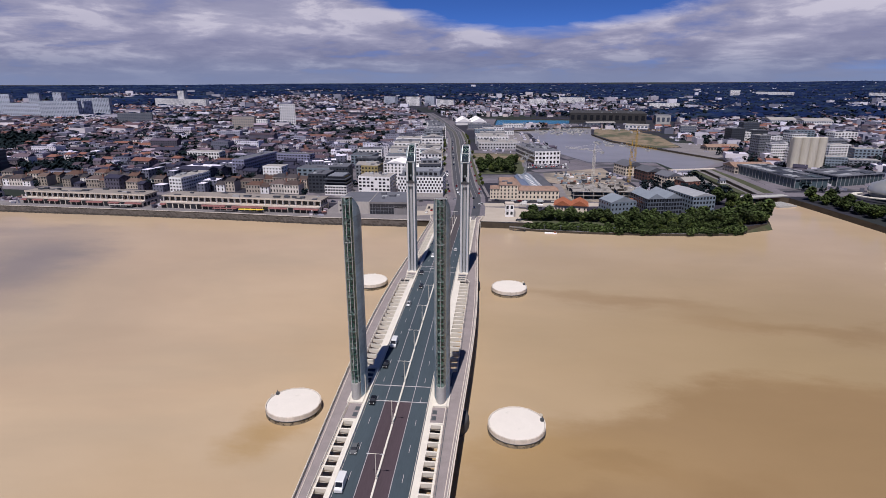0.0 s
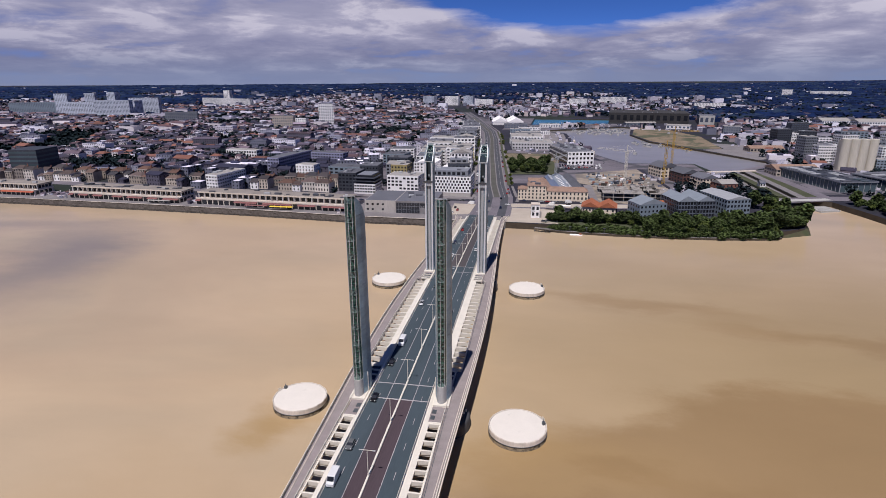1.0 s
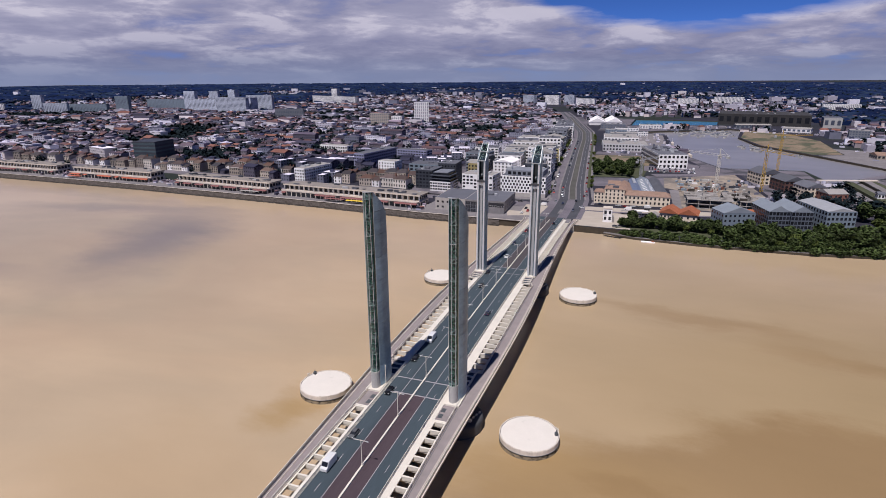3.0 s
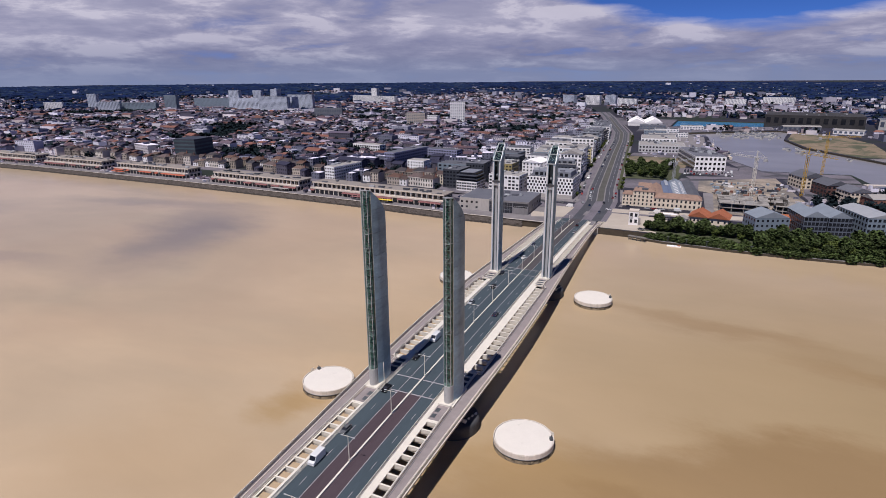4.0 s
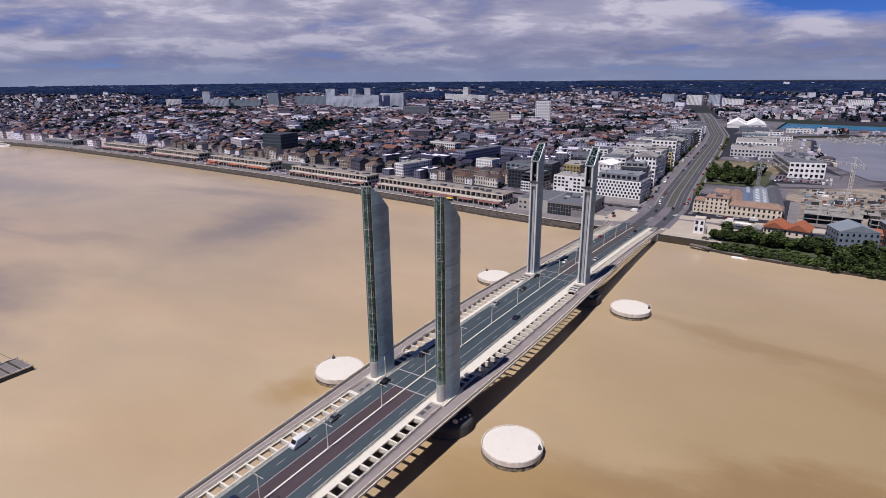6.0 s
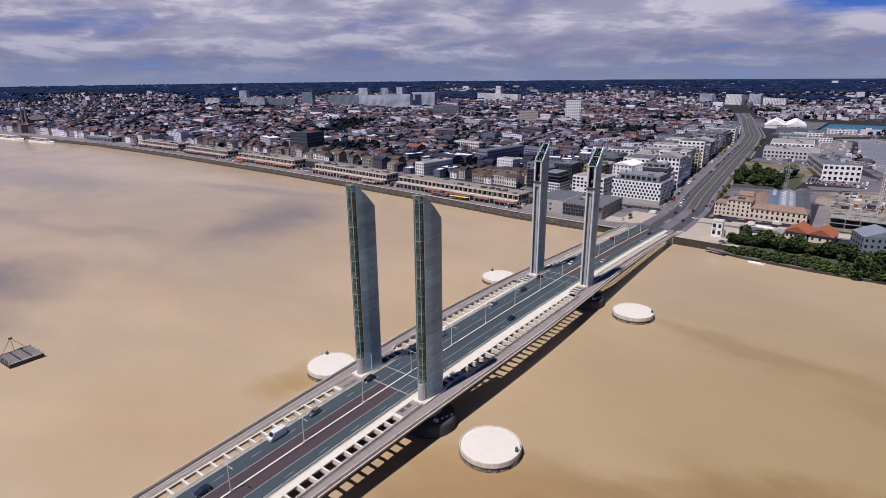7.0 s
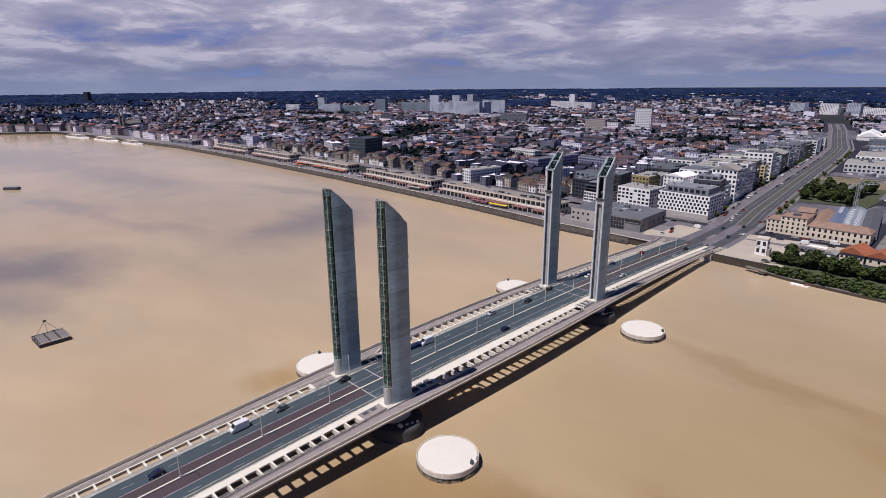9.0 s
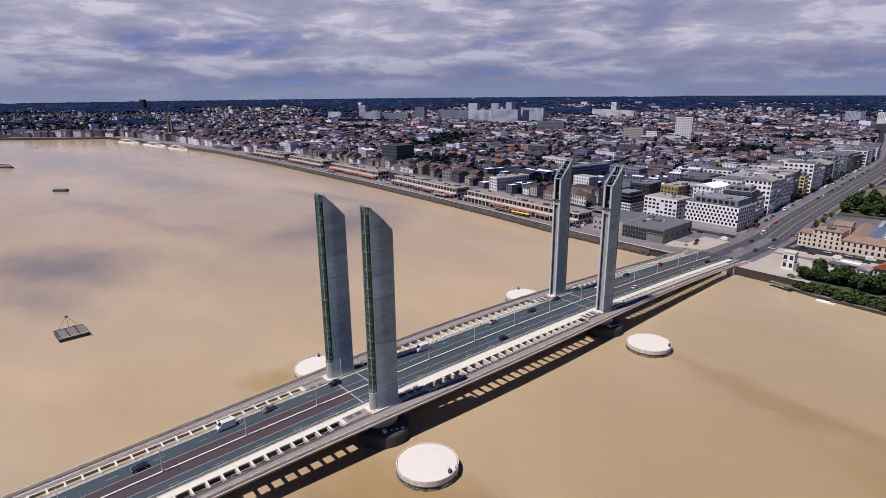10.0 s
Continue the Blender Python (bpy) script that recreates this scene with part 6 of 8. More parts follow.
for px, py in ((64, 237.2), (75, 236.2), (87, 235.2), (112, 234.2)):
    bm = bmesh.new()
    add_bar(bm, (0, 0, -0.2), (0, 0, 3.4), 0.28, 8, 0.22)
    add_box(bm, -0.9, 0.9, -0.35, 0.35, 3.4, 3.6)
    ob = part("mooring_post", bm, STEEL)
    ob.matrix_basis = pose(px, py, 1.4)
    tagged(ob, "dark steel post on the low river terrace", "post", "posts along the river terrace")
jt = thing("jetty", pose(45, 238.0, 0, 0, 0, -16), "dark timber jetty platform at the plaza's river wall", "jetty")
bm = bmesh.new()
add_box(bm, -6, 6, -1.4, 1.4, 2.3, 2.7, 0, 0.05)
part("deck", bm, DARKSTONE, jt)
for k in range(5):
    bm = bmesh.new()
    add_bar(bm, (-5.4 + 2.7 * k, -1.1, -1.5), (-5.4 + 2.7 * k, -1.1, 3.4), 0.16)
    part("jetty_post", bm, STEEL, jt)
pt = thing("float_stage", pose(68, 232.8, 0, 0, 0, -3), "small white floating landing stage by the terrace", "landing stage")
bm = bmesh.new()
add_box(bm, -4.2, 4.2, -0.9, 0.9, -0.3, 0.6, 0, 0.06)
part("float", bm, WHITEWALL, pt)
bm = bmesh.new()
add_box(bm, 2.2, 3.8, -0.6, 0.6, 0.6, 1.3, 0, 0.06)
part("box", bm, REDTILE, pt, "small reddish box")
block("tile_roof_house", "low brick house with bright orange tile roof", 82, 290, 12, 16, 5, -8, CREAM, REDTILE, 1, 5, 3, (1.2, 1.6), "house", pitch=3.8, ridge="y", over=0.9)
block("tile_roof_house", "low brick house with bright orange tile roof", 95, 289, 12, 16, 5, -8, CREAM, REDTILE, 1, 3, 4, (1.2, 1.6), "house", pitch=4.0, ridge="y", over=0.9)
block("tile_roof_house", "small orange-roofed shed between grey gabled blocks", 137, 296, 14, 10, 6, 5, BRICK, REDTILE, 1, 3, 2, (1.2, 1.6), "shed", pitch=3)
block("gabled_block", "blue-grey gabled office block behind riverside trees", 122, 279, 22, 17, 11, 22, BLUECLAD, ZINC, 3, 7, 5, (1.3, 1.5), "office building", "gabled blocks behind the trees", pitch=4, ridge="y", over=0.1)
for x, y in ((146, 288), (160, 291)):
    block("gabled_block", "blue-grey gabled office block with dark window grid", x, y, 13.6, 28, 13, 14, SLATECLAD, ZINC, 4, 6, 10, (1.8, 2.4), "office building", "gabled blocks behind the trees", pitch=4, ridge="y", over=0.1)
block("gabled_block", "blue-grey office block with pale standing-seam roof", 182, 300, 19, 36, 14, 17, BLUECLAD, PALESTEEL, 4, 7, 11, (1.6, 1.8), "office building", "gabled blocks behind the trees", pitch=2.2, ridge="y", over=0.1)
plot(28, 585, 66, 150)
harbour = block("harbour_block", "long grey and white harbour office with flat roof", 80, 570, 31, 82, 15, 14, GREYCLAD, ROOFGREY, 3, 7, 18, (2.4, 2.2), "office building", bands=False, clutter=22)
for z0, z1 in ((0, 0.6), (3.4, 6.7), (8.6, 11.7), (13.4, 15.6)):
    bm = bmesh.new()
    add_box(bm, -15.7, 15.7, -41.08, -40.9, z0, z1)
    part("end_wall_band", bm, WHITEWALL, harbour, "white band of the end wall")
for k in range(8):
    bm = bmesh.new()
    x = -15.7 + 31.4 * k / 7
    add_box(bm, max(-15.7, x - 1.45), min(15.7, x + 1.45), -41.10, -40.9, 0.02, 15.58)
    part("end_wall_pier", bm, WHITEWALL, harbour, "white pier of the end wall")
for z0, z1, m in ((0.6, 3.6, PANE), (3.6, 5.2, PALEPAINT), (5.2, 8.6, PANE), (8.6, 10.2, PALEPAINT), (10.2, 13.6, PANE), (13.6, 15.7, PALEPAINT)):
    bm = bmesh.new()
    add_box(bm, -15.78 - (0.12 if m is PALEPAINT else 0), -15.62, -40.6, 40.8, z0, z1)
    part("long_side_band", bm, m, harbour, "pale spandrel band" if m is PALEPAINT else "dark strip window")
block("harbour_shed", "low pale office building with grey gravel roof beside the boulevard", 30, 690, 58, 44, 9, 6, PALEPAINT, ROOFPALE, 2, 14, 10, (1.5, 1.6), "commercial building", clutter=8)
block("harbour_shed", "low pale commercial building beside the boulevard", 20, 790, 50, 60, 8, 5, WHITEWALL, ROOFPALE, 2, 10, 10, (2.6, 2.2), "commercial building", clutter=5)
for x, y, w, d, hh, wm, rf in ((22, 852, 44, 22, 7, GREYCLAD, ROOFPALE), (44, 888, 30, 18, 6, WHITEWALL, ROOFGREY), (6, 912, 36, 20, 7, BLUECLAD, ROOFPALE), (22, 962, 40, 22, 6, WHITEWALL, ROOFGREY), (-6, 1012, 46, 24, 8, GREYCLAD, ROOFGREY), (62, 1036, 40, 22, 6, WHITEWALL, ROOFPALE), (16, 742, 40, 14, 6, WHITEWALL, ROOFGREY)):
    block("harbour_shed", "low flat-roofed commercial shed near the boulevard", x, y, w, d, hh, 6, wm, rf, 2, 8, 4, (2.4, 1.8), "commercial building", "sheds near the boulevard", clutter=4)
block("warehouse", "cream gabled warehouse beside the basin", 171, 467, 21, 24, 10.5, 20, CREAM, ROOFGREY, 3, 5, 5, (1.5, 1.7), "warehouse", "warehouses by the basin", pitch=4.5, ridge="y")
block("warehouse", "red brick gabled warehouse beside the basin", 184, 433, 19, 24, 10, 20, DARKBRICK, ROOFGREY, 3, 5, 5, (1.4, 1.6), "warehouse", "warehouses by the basin", pitch=4.2, ridge="y")
block("warehouse", "white rendered warehouse beside the basin", 196, 408, 17, 20, 9.5, 20, CREAM, ROOFGREY, 3, 5, 5, (1.4, 1.6), "warehouse", "warehouses by the basin", pitch=3.5, ridge="y")
block("warehouse", "low brick and zinc warehouse beside the basin", 208, 389, 16, 16, 8, 20, BRICK, ROOFPALE, 2, 4, 4, (1.4, 1.6), "warehouse", "warehouses by the basin", pitch=3)
block("warehouse", "long brown-roofed harbour warehouse", 306, 494, 44, 26, 7, 6, STONE, PALETILE, 2, 10, 5, (1.6, 1.8), "warehouse", pitch=4)


def glass_hall(x, y, w, d, h, turn, label, roof, court):
    """A low hall with a ribbed glass front, roof lights and a court drawn as a dark slab."""
    plot(x, y, w, d, turn)
    b = thing("glass_hall", pose(x, y, CITY, 0, 0, turn), label, "hall", "halls beside the lock")
    bm = bmesh.new()
    add_box(bm, -w / 2 + 0.4, w / 2 - 0.4, -d / 2 + 0.4, d / 2 - 0.4, -1, h - 0.4)
    part("glazing", bm, TEALGLASS, b, "dark tinted glass walls")
    bm = bmesh.new()
    add_box(bm, -w / 2 - 0.5, w / 2 + 0.5, -d / 2 - 0.5, d / 2 + 0.5, h - 0.4, h + 0.4)
    part("roof", bm, roof, b, "flat dark roof with a pale edge")
    for s in (-1, 1):
        for ax in (0, 1):
            bm = bmesh.new()
            e = (w if ax == 0 else d) / 2 + 0.55
            if ax == 0:
                add_box(bm, s * e - 0.2, s * e + 0.2, -d / 2 - 0.7, d / 2 + 0.7, h - 0.2, h + 0.9)
            else:
                add_box(bm, -w / 2 - 0.3, w / 2 + 0.3, s * e - 0.2, s * e + 0.2, h - 0.2, h + 0.9)
            part("roof_edge", bm, GREYCLAD, b, "grey metal roof edge")
    n = int(d / 5)
    for i in range(n + 1):
        for s in (-1, 1):
            bm = bmesh.new()
            v = -d / 2 + d * i / n
            add_box(bm, s * (w / 2 - 0.2) - 0.18, s * (w / 2 - 0.2) + 0.18, v - 0.15, v + 0.15, 0, h)
            part("rib", bm, PALESTEEL, b)
    n = int(w / 5)
    for i in range(n + 1):
        bm = bmesh.new()
        u = -w / 2 + w * i / n
        add_box(bm, u - 0.15, u + 0.15, -d / 2 + 0.02, -d / 2 + 0.38, 0, h)
        part("rib", bm, PALESTEEL, b)
    for i in range(int(d / 8)):
        for s in (-1, 1):
            bm = bmesh.new()
            v = -d / 2 + 5 + 8 * i
            k = rng.uniform(1.5, 3.2)
            add_box(bm, s * w * 0.26 - w * 0.12, s * w * 0.26 + w * 0.12, v - k, v + k, h + 0.3, h + rng.uniform(0.7, 1.6), 0, 0.1)
            part("roof_light", bm, rng.choice((TEALGLASS, DARKCLAD, PALESTEEL, ROOFGREY)), b)
    # no court is cut: a dark slab on the roof paints its shade
    if court:
        bm = bmesh.new()
        add_box(bm, -court, court, -court * 0.6, court * 0.6, h + 0.35, h + 0.5)
        part("court", bm, DARKCLAD, b, "flat dark slab standing in for a shaded inner court")


glass_hall(315, 442, 34, 88, 9, 12, "dark glass market hall with pale steel ribs", DARKCLAD, 0)
glass_hall(372, 436, 58, 36, 10, 22, "grey exhibition hall with glass walls and a court", ROOFGREY, 9)
for x, y, w, d, hh, wm, nm in ((364, 608, 15, 18, 29, GREYCLAD, "grey"), (378, 594, 20, 16, 20, WHITEWALL, "white"), (395, 585, 18, 14, 14, WHITEWALL, "white"), (398, 640, 24, 18, 17, WHITEWALL, "white"), (467, 627, 30, 16, 16, WHITEWALL, "white"), (417, 536, 22, 16, 12, BLUECLAD, "blue-grey"), (447, 535, 32, 16, 9, GREYCLAD, "grey"), (488, 600, 30, 20, 14, BLUECLAD, "blue-grey"),
                               (394, 765, 22, 18, 24, DARKCLAD, "charcoal"), (432, 730, 26, 18, 16, WHITEWALL, "white"), (450, 815, 24, 18, 17, DARKCLAD, "charcoal"), (420, 800, 18, 16, 15, WHITEWALL, "white"), (474, 910, 28, 18, 22, DARKCLAD, "charcoal"), (557, 778, 38, 18, 18, WHITEWALL, "white"), (500, 700, 34, 20, 15, GREYCLAD, "grey"), (520, 830, 40, 18, 16, BLUECLAD, "blue-grey"), (480, 760, 24, 20, 17, WHITEWALL, "white"), (360, 880, 26, 20, 18, GREYCLAD, "grey")):
    block("apartment_building", "%s modern apartment block by the harbour" % nm, x, y, w, d, hh, rng.choice((-10, 5, 12)), wm, ROOFGREY if rng.random() < 0.5 else ROOFPALE, max(4, int(hh / 3.1)), 7, 5, (1.5, 1.5), "apartment building", "blocks by the harbour", clutter=2, far=True)
block("depot", "white vaulted depot roof far behind the harbour", 626, 1130, 56, 36, 12, 5, WHITEWALL, ROOFPALE, 2, 12, 6, (2, 2), "depot", pitch=5, far=True)
block("depot", "white vaulted depot roof far behind the harbour", 685, 1110, 60, 36, 12, 5, WHITEWALL, ROOFPALE, 2, 12, 6, (2, 2), "depot", pitch=5, far=True)
block("bunker", "huge dark concrete submarine bunker by the far basin", 282, 1215, 165, 110, 21, -8, BUNKERCONC, BUNKERCONC, 1, 12, 6, (8, 13), "bunker", clutter=10)
block("bunker_annex", "plain weathered concrete annex beside the bunker", 392, 1160, 30, 50, 18, -8, CONCRETE, ROOFGREY, 1, 3, 4, (2, 3), "bunker")
block("harbour_shed", "low white-roofed boat shed on the dock", 245, 1085, 62, 16, 7, 10, GREYCLAD, ROOFPALE, 1, 8, 3, (3, 2.5), "commercial building", pitch=2)
block("harbour_shed", "low white boat shed beside the sandy peninsula", 310, 1030, 44, 22, 7, -20, WHITEWALL, ROOFPALE, 1, 6, 3, (3, 2.5), "commercial building", pitch=2)
block("warehouse", "long low warehouse with brown tile roof", 347, 692, 46, 20, 5, 8, STONE, PALETILE, 1, 10, 4, (1.6, 1.8), "warehouse", pitch=3.2)
block("lock_house", "small white lock keeper's house on the island", 250.4, 418, 5, 7, 4, 0, WHITEWALL, ROOFGREY, 1, 2, 2, (1.1, 1.4), "house", pitch=1.8)


def silos():
    b = thing("grain_silo", pose(386, 534, CITY, 0, 0, 4), "row of four tall pale concrete grain silos", "silo")
    plot(386, 534, 46, 20)
    for i in range(4):
        bm = bmesh.new()
        add_bar(bm, (-14.2 + 9.5 * i, 0, -0.5), (-14.2 + 9.5 * i, 0, 34), 4.8, 28)
        part("cylinder", bm, SILO, b, "pale stained concrete cylinder", False)
    bm = bmesh.new()
    add_box(bm, -19, 19, 0, 6, -0.5, 32.5)
    part("rear_wall", bm, SILO, b)


silos()


def museum():
    """A swirling silver museum: a stacked, leaning ring form with a bulging base."""
    b = thing("museum", pose(379, 352, CITY), "curved silver museum shaped like a swirling decanter", "museum")
    plot(379, 352, 70, 60)
    bm = bmesh.new()
    prof = [(26, 0.0), (31, 4), (33, 8), (31, 12), (24, 15), (17, 19), (14, 26), (14.5, 34), (13, 42), (9, 50), (4, 54)]
    seg, rings = 40, []
    for k, (r, z) in enumerate(prof):
        ox = 0.28 * max(0.0, z - 12) + 3 * math.sin(z * 0.12)
        rings.append([bm.verts.new((ox + r * math.cos(2 * math.pi * i / seg), 0.8 * r * math.sin(2 * math.pi * i / seg), z)) for i in range(seg)])
    for a, c in zip(rings, rings[1:]):
        for i in range(seg):
            bm.faces.new((a[i], a[(i + 1) % seg], c[(i + 1) % seg], c[i]))
    bm.faces.new(rings[-1])
    part("shell", bm, MUSEUM, b, "brushed silver shell", True)
    bm = bmesh.new()
    prev = None
    for k in range(25):
        t, z = k / 24 * 3.6 + 2.2, 1 + k * 0.3
        c, q = math.cos(t), math.sin(t)
        ring = [bm.verts.new((a * c, e * q, z + u)) for a, e, u in ((38.2, 28.2, -0.4), (41.8, 31.8, -0.4), (41.8, 31.8, 0.4), (38.2, 28.2, 0.4))]
        for i in range(4 if prev else 0):
            bm.faces.new((prev[i], prev[(i + 1) % 4], ring[(i + 1) % 4], ring[i]))
        if k in (0, 24):
            bm.faces.new(ring)
        prev = ring
    bmesh.ops.recalc_face_normals(bm, faces=bm.faces[:])
    part("ramp", bm, WHITE, b, "curving white ramp")


museum()


def crane(x, y, h, turn, m, nm):
    c = thing("tower_crane", pose(x, y, CITY, 0, 0, turn), "%s lattice tower crane on the building site" % nm, "crane", "cranes on the building sites")
    bm = bmesh.new()
    for sx, sy in ((-1, -1), (1, -1), (1, 1), (-1, 1)):
        add_beam(bm, (sx * 0.9, sy * 0.9, -0.3), (sx * 0.9, sy * 0.9, h), 0.22, 0.22)
    k = 0
    while k * 2.4 < h - 2:
        z, s = k * 2.4, 1 if k % 2 else -1
        for a, b in (((-0.9, -0.9), (0.9, -0.9)), ((0.9, -0.9), (0.9, 0.9)), ((0.9, 0.9), (-0.9, 0.9)), ((-0.9, 0.9), (-0.9, -0.9))):
            p, q = (a, b) if s > 0 else (b, a)
            add_beam(bm, (*p, z), (*q, z + 2.4), 0.12, 0.12)
        k += 1
    part("mast", bm, m, c)
    bm = bmesh.new()
    for oy in (-0.6, 0.6):
        add_beam(bm, (-9, oy, h), (32, oy, h), 0.2, 0.2)
    add_beam(bm, (-9, 0, h + 1.4), (32, 0, h + 1.2), 0.2, 0.2)
    for i in range(20):
        add_beam(bm, (-8 + 2 * i, 0.6 if i % 2 else -0.6, h), (-7 + 2 * i, 0, h + 1.3), 0.12, 0.12)
    part("jib", bm, m, c)
    bm = bmesh.new()
    add_beam(bm, (0, 0, h), (0, 0, h + 6), 0.5, 0.5)
    add_bar(bm, (0, 0, h + 6), (24, 0, h + 1.2), 0.06)
    add_bar(bm, (0, 0, h + 6), (-8, 0, h + 1.2), 0.06)
    part("tie", bm, m, c)
    bm = bmesh.new()
    add_box(bm, -9.2, -6.6, -0.8, 0.8, h - 2, h + 0.2)
    part("counterweight", bm, CONCRETE, c)
    bm = bmesh.new()
    add_box(bm, 0.6, 2.2, -1.8, -0.5, h - 2.2, h - 0.2)
    part("cab", bm, PALESTEEL, c)


crane(121, 391, 34, 140, WHITE, "white")
crane(196, 548, 38, 20, CRANEYEL, "yellow")
crane(161, 417, 36, -60, CRANEYEL, "yellow")
crane(58, 415, 24, 60, PALESTEEL, "grey")


def building_site():
    bm = bmesh.new()
    add_prism(bm, [(92, 322), (152, 318), (162, 380), (150, 505), (108, 480), (80, 462), (80, 410), (92, 400)], 4.3, 4.55)
    tagged(part("ground_site", bm, SAND), "bare sandy earth of the building site", "ground", kind="structure")
    plot(124, 388, 70, 140)
    for x, y, w, d, n in ((112, 336, 34, 16, 2), (142, 340, 18, 20, 2), (108, 372, 26, 18, 1), (136, 374, 22, 24, 1)):
        s = thing("concrete_frame", pose(x, y, CITY + 0.15), "unfinished concrete building frame on bare earth", "building frame", "frames on the building site")
        for k in range(n + 1):
            bm = bmesh.new()
            add_box(bm, -w / 2, w / 2, -d / 2, d / 2, 3.3 * k, 3.3 * k + 0.3)
            part("slab", bm, SITECONC, s)
            if k < n:
                for i in range(5):
                    for j in (-1, 1):
                        bm = bmesh.new()
                        px, py = -w / 2 + 0.5 + (w - 1) * i / 4, j * (d / 2 - 0.5)
                        add_box(bm, px - 0.25, px + 0.25, py - 0.25, py + 0.25, 3.3 * k + 0.3, 3.3 * k + 3.3)
                        part("column", bm, SITECONC, s)
        for i in range(7):
            bm = bmesh.new()
            px, py, q = rng.uniform(-w * 0.42, w * 0.42), rng.uniform(-d * 0.4, d * 0.4), rng.uniform(1.2, 3.4)
            if rng.random() < 0.5:
                add_box(bm, px - q, px + q, py - 0.12, py + 0.12, 3.3 * n + 0.3, 3.3 * n + rng.uniform(1.2, 2.8))
            else:
                add_box(bm, px - 0.12, px + 0.12, py - q, py + q, 3.3 * n + 0.3, 3.3 * n + rng.uniform(1.2, 2.8))
            part("wall_stub", bm, rng.choice((SITECONC, CONCRETE, ROCK)), s)
    for i in range(120):
        bm = bmesh.new()
        w, d, h = rng.uniform(0.5, 2.8), rng.uniform(0.4, 1.4), rng.uniform(0.5, 2.6)
        add_box(bm, -w, w, -d, d, 0, h, 0, 0.05)
        o = part("site_container", bm, rng.choice((CONCRETE, CONCRETE, SAND, BRICK, DARKCLAD, DARKCLAD, ROOFGREY, BLUECLAD, WHITEWALL)))
        o.matrix_basis = pose(rng.uniform(90, 150), rng.uniform(390, 462), CITY + 0.15, 0, 0, rng.uniform(0, 90))
        tagged(o, "small site container or crate on sandy ground", "site container", "containers on the building site")


building_site()
for i, (x, y, w) in enumerate(((-44, 1098, 32), (-11, 1104, 32), (-48, 1150, 30), (-17, 1156, 30))):
    t = thing("tent_hall", pose(x, y, CITY, 0, 0, 8), "white peaked tent hall beside the tram depot", "tent hall", "white tent halls")
    plot(x, y, w, 40)
    bm = bmesh.new()
    add_box(bm, -w / 2, w / 2, -18, 18, 0, 6)
    part("wall", bm, WHITEWALL, t)
    bm = bmesh.new()
    add_gable(bm, w, 36, 6, 8, 0, 0.5, 0, "y")
    part("roof", bm, WHITEWALL, t)
# lock crossing and pontoon
ribbon("road_lock", [(228, 346), (285, 362)], -4, 4, 0.4, CONCRETE, "concrete road crossing over the lock", "bridge")
bm = bmesh.new()
add_box(bm, -9, 9, -8, 8, -1.5, 1.2)
for i in range(-8, 9, 2):
    add_box(bm, i - 0.2, i + 0.2, -8.2, 8.2, 1.2, 1.45)
pont = part("pontoon", bm, CONCRETE)
pont.matrix_basis = pose(271, 340, 0, 0, 0, 20)
tagged(pont, "grey concrete landing pontoon at the lock mouth", "pontoon")

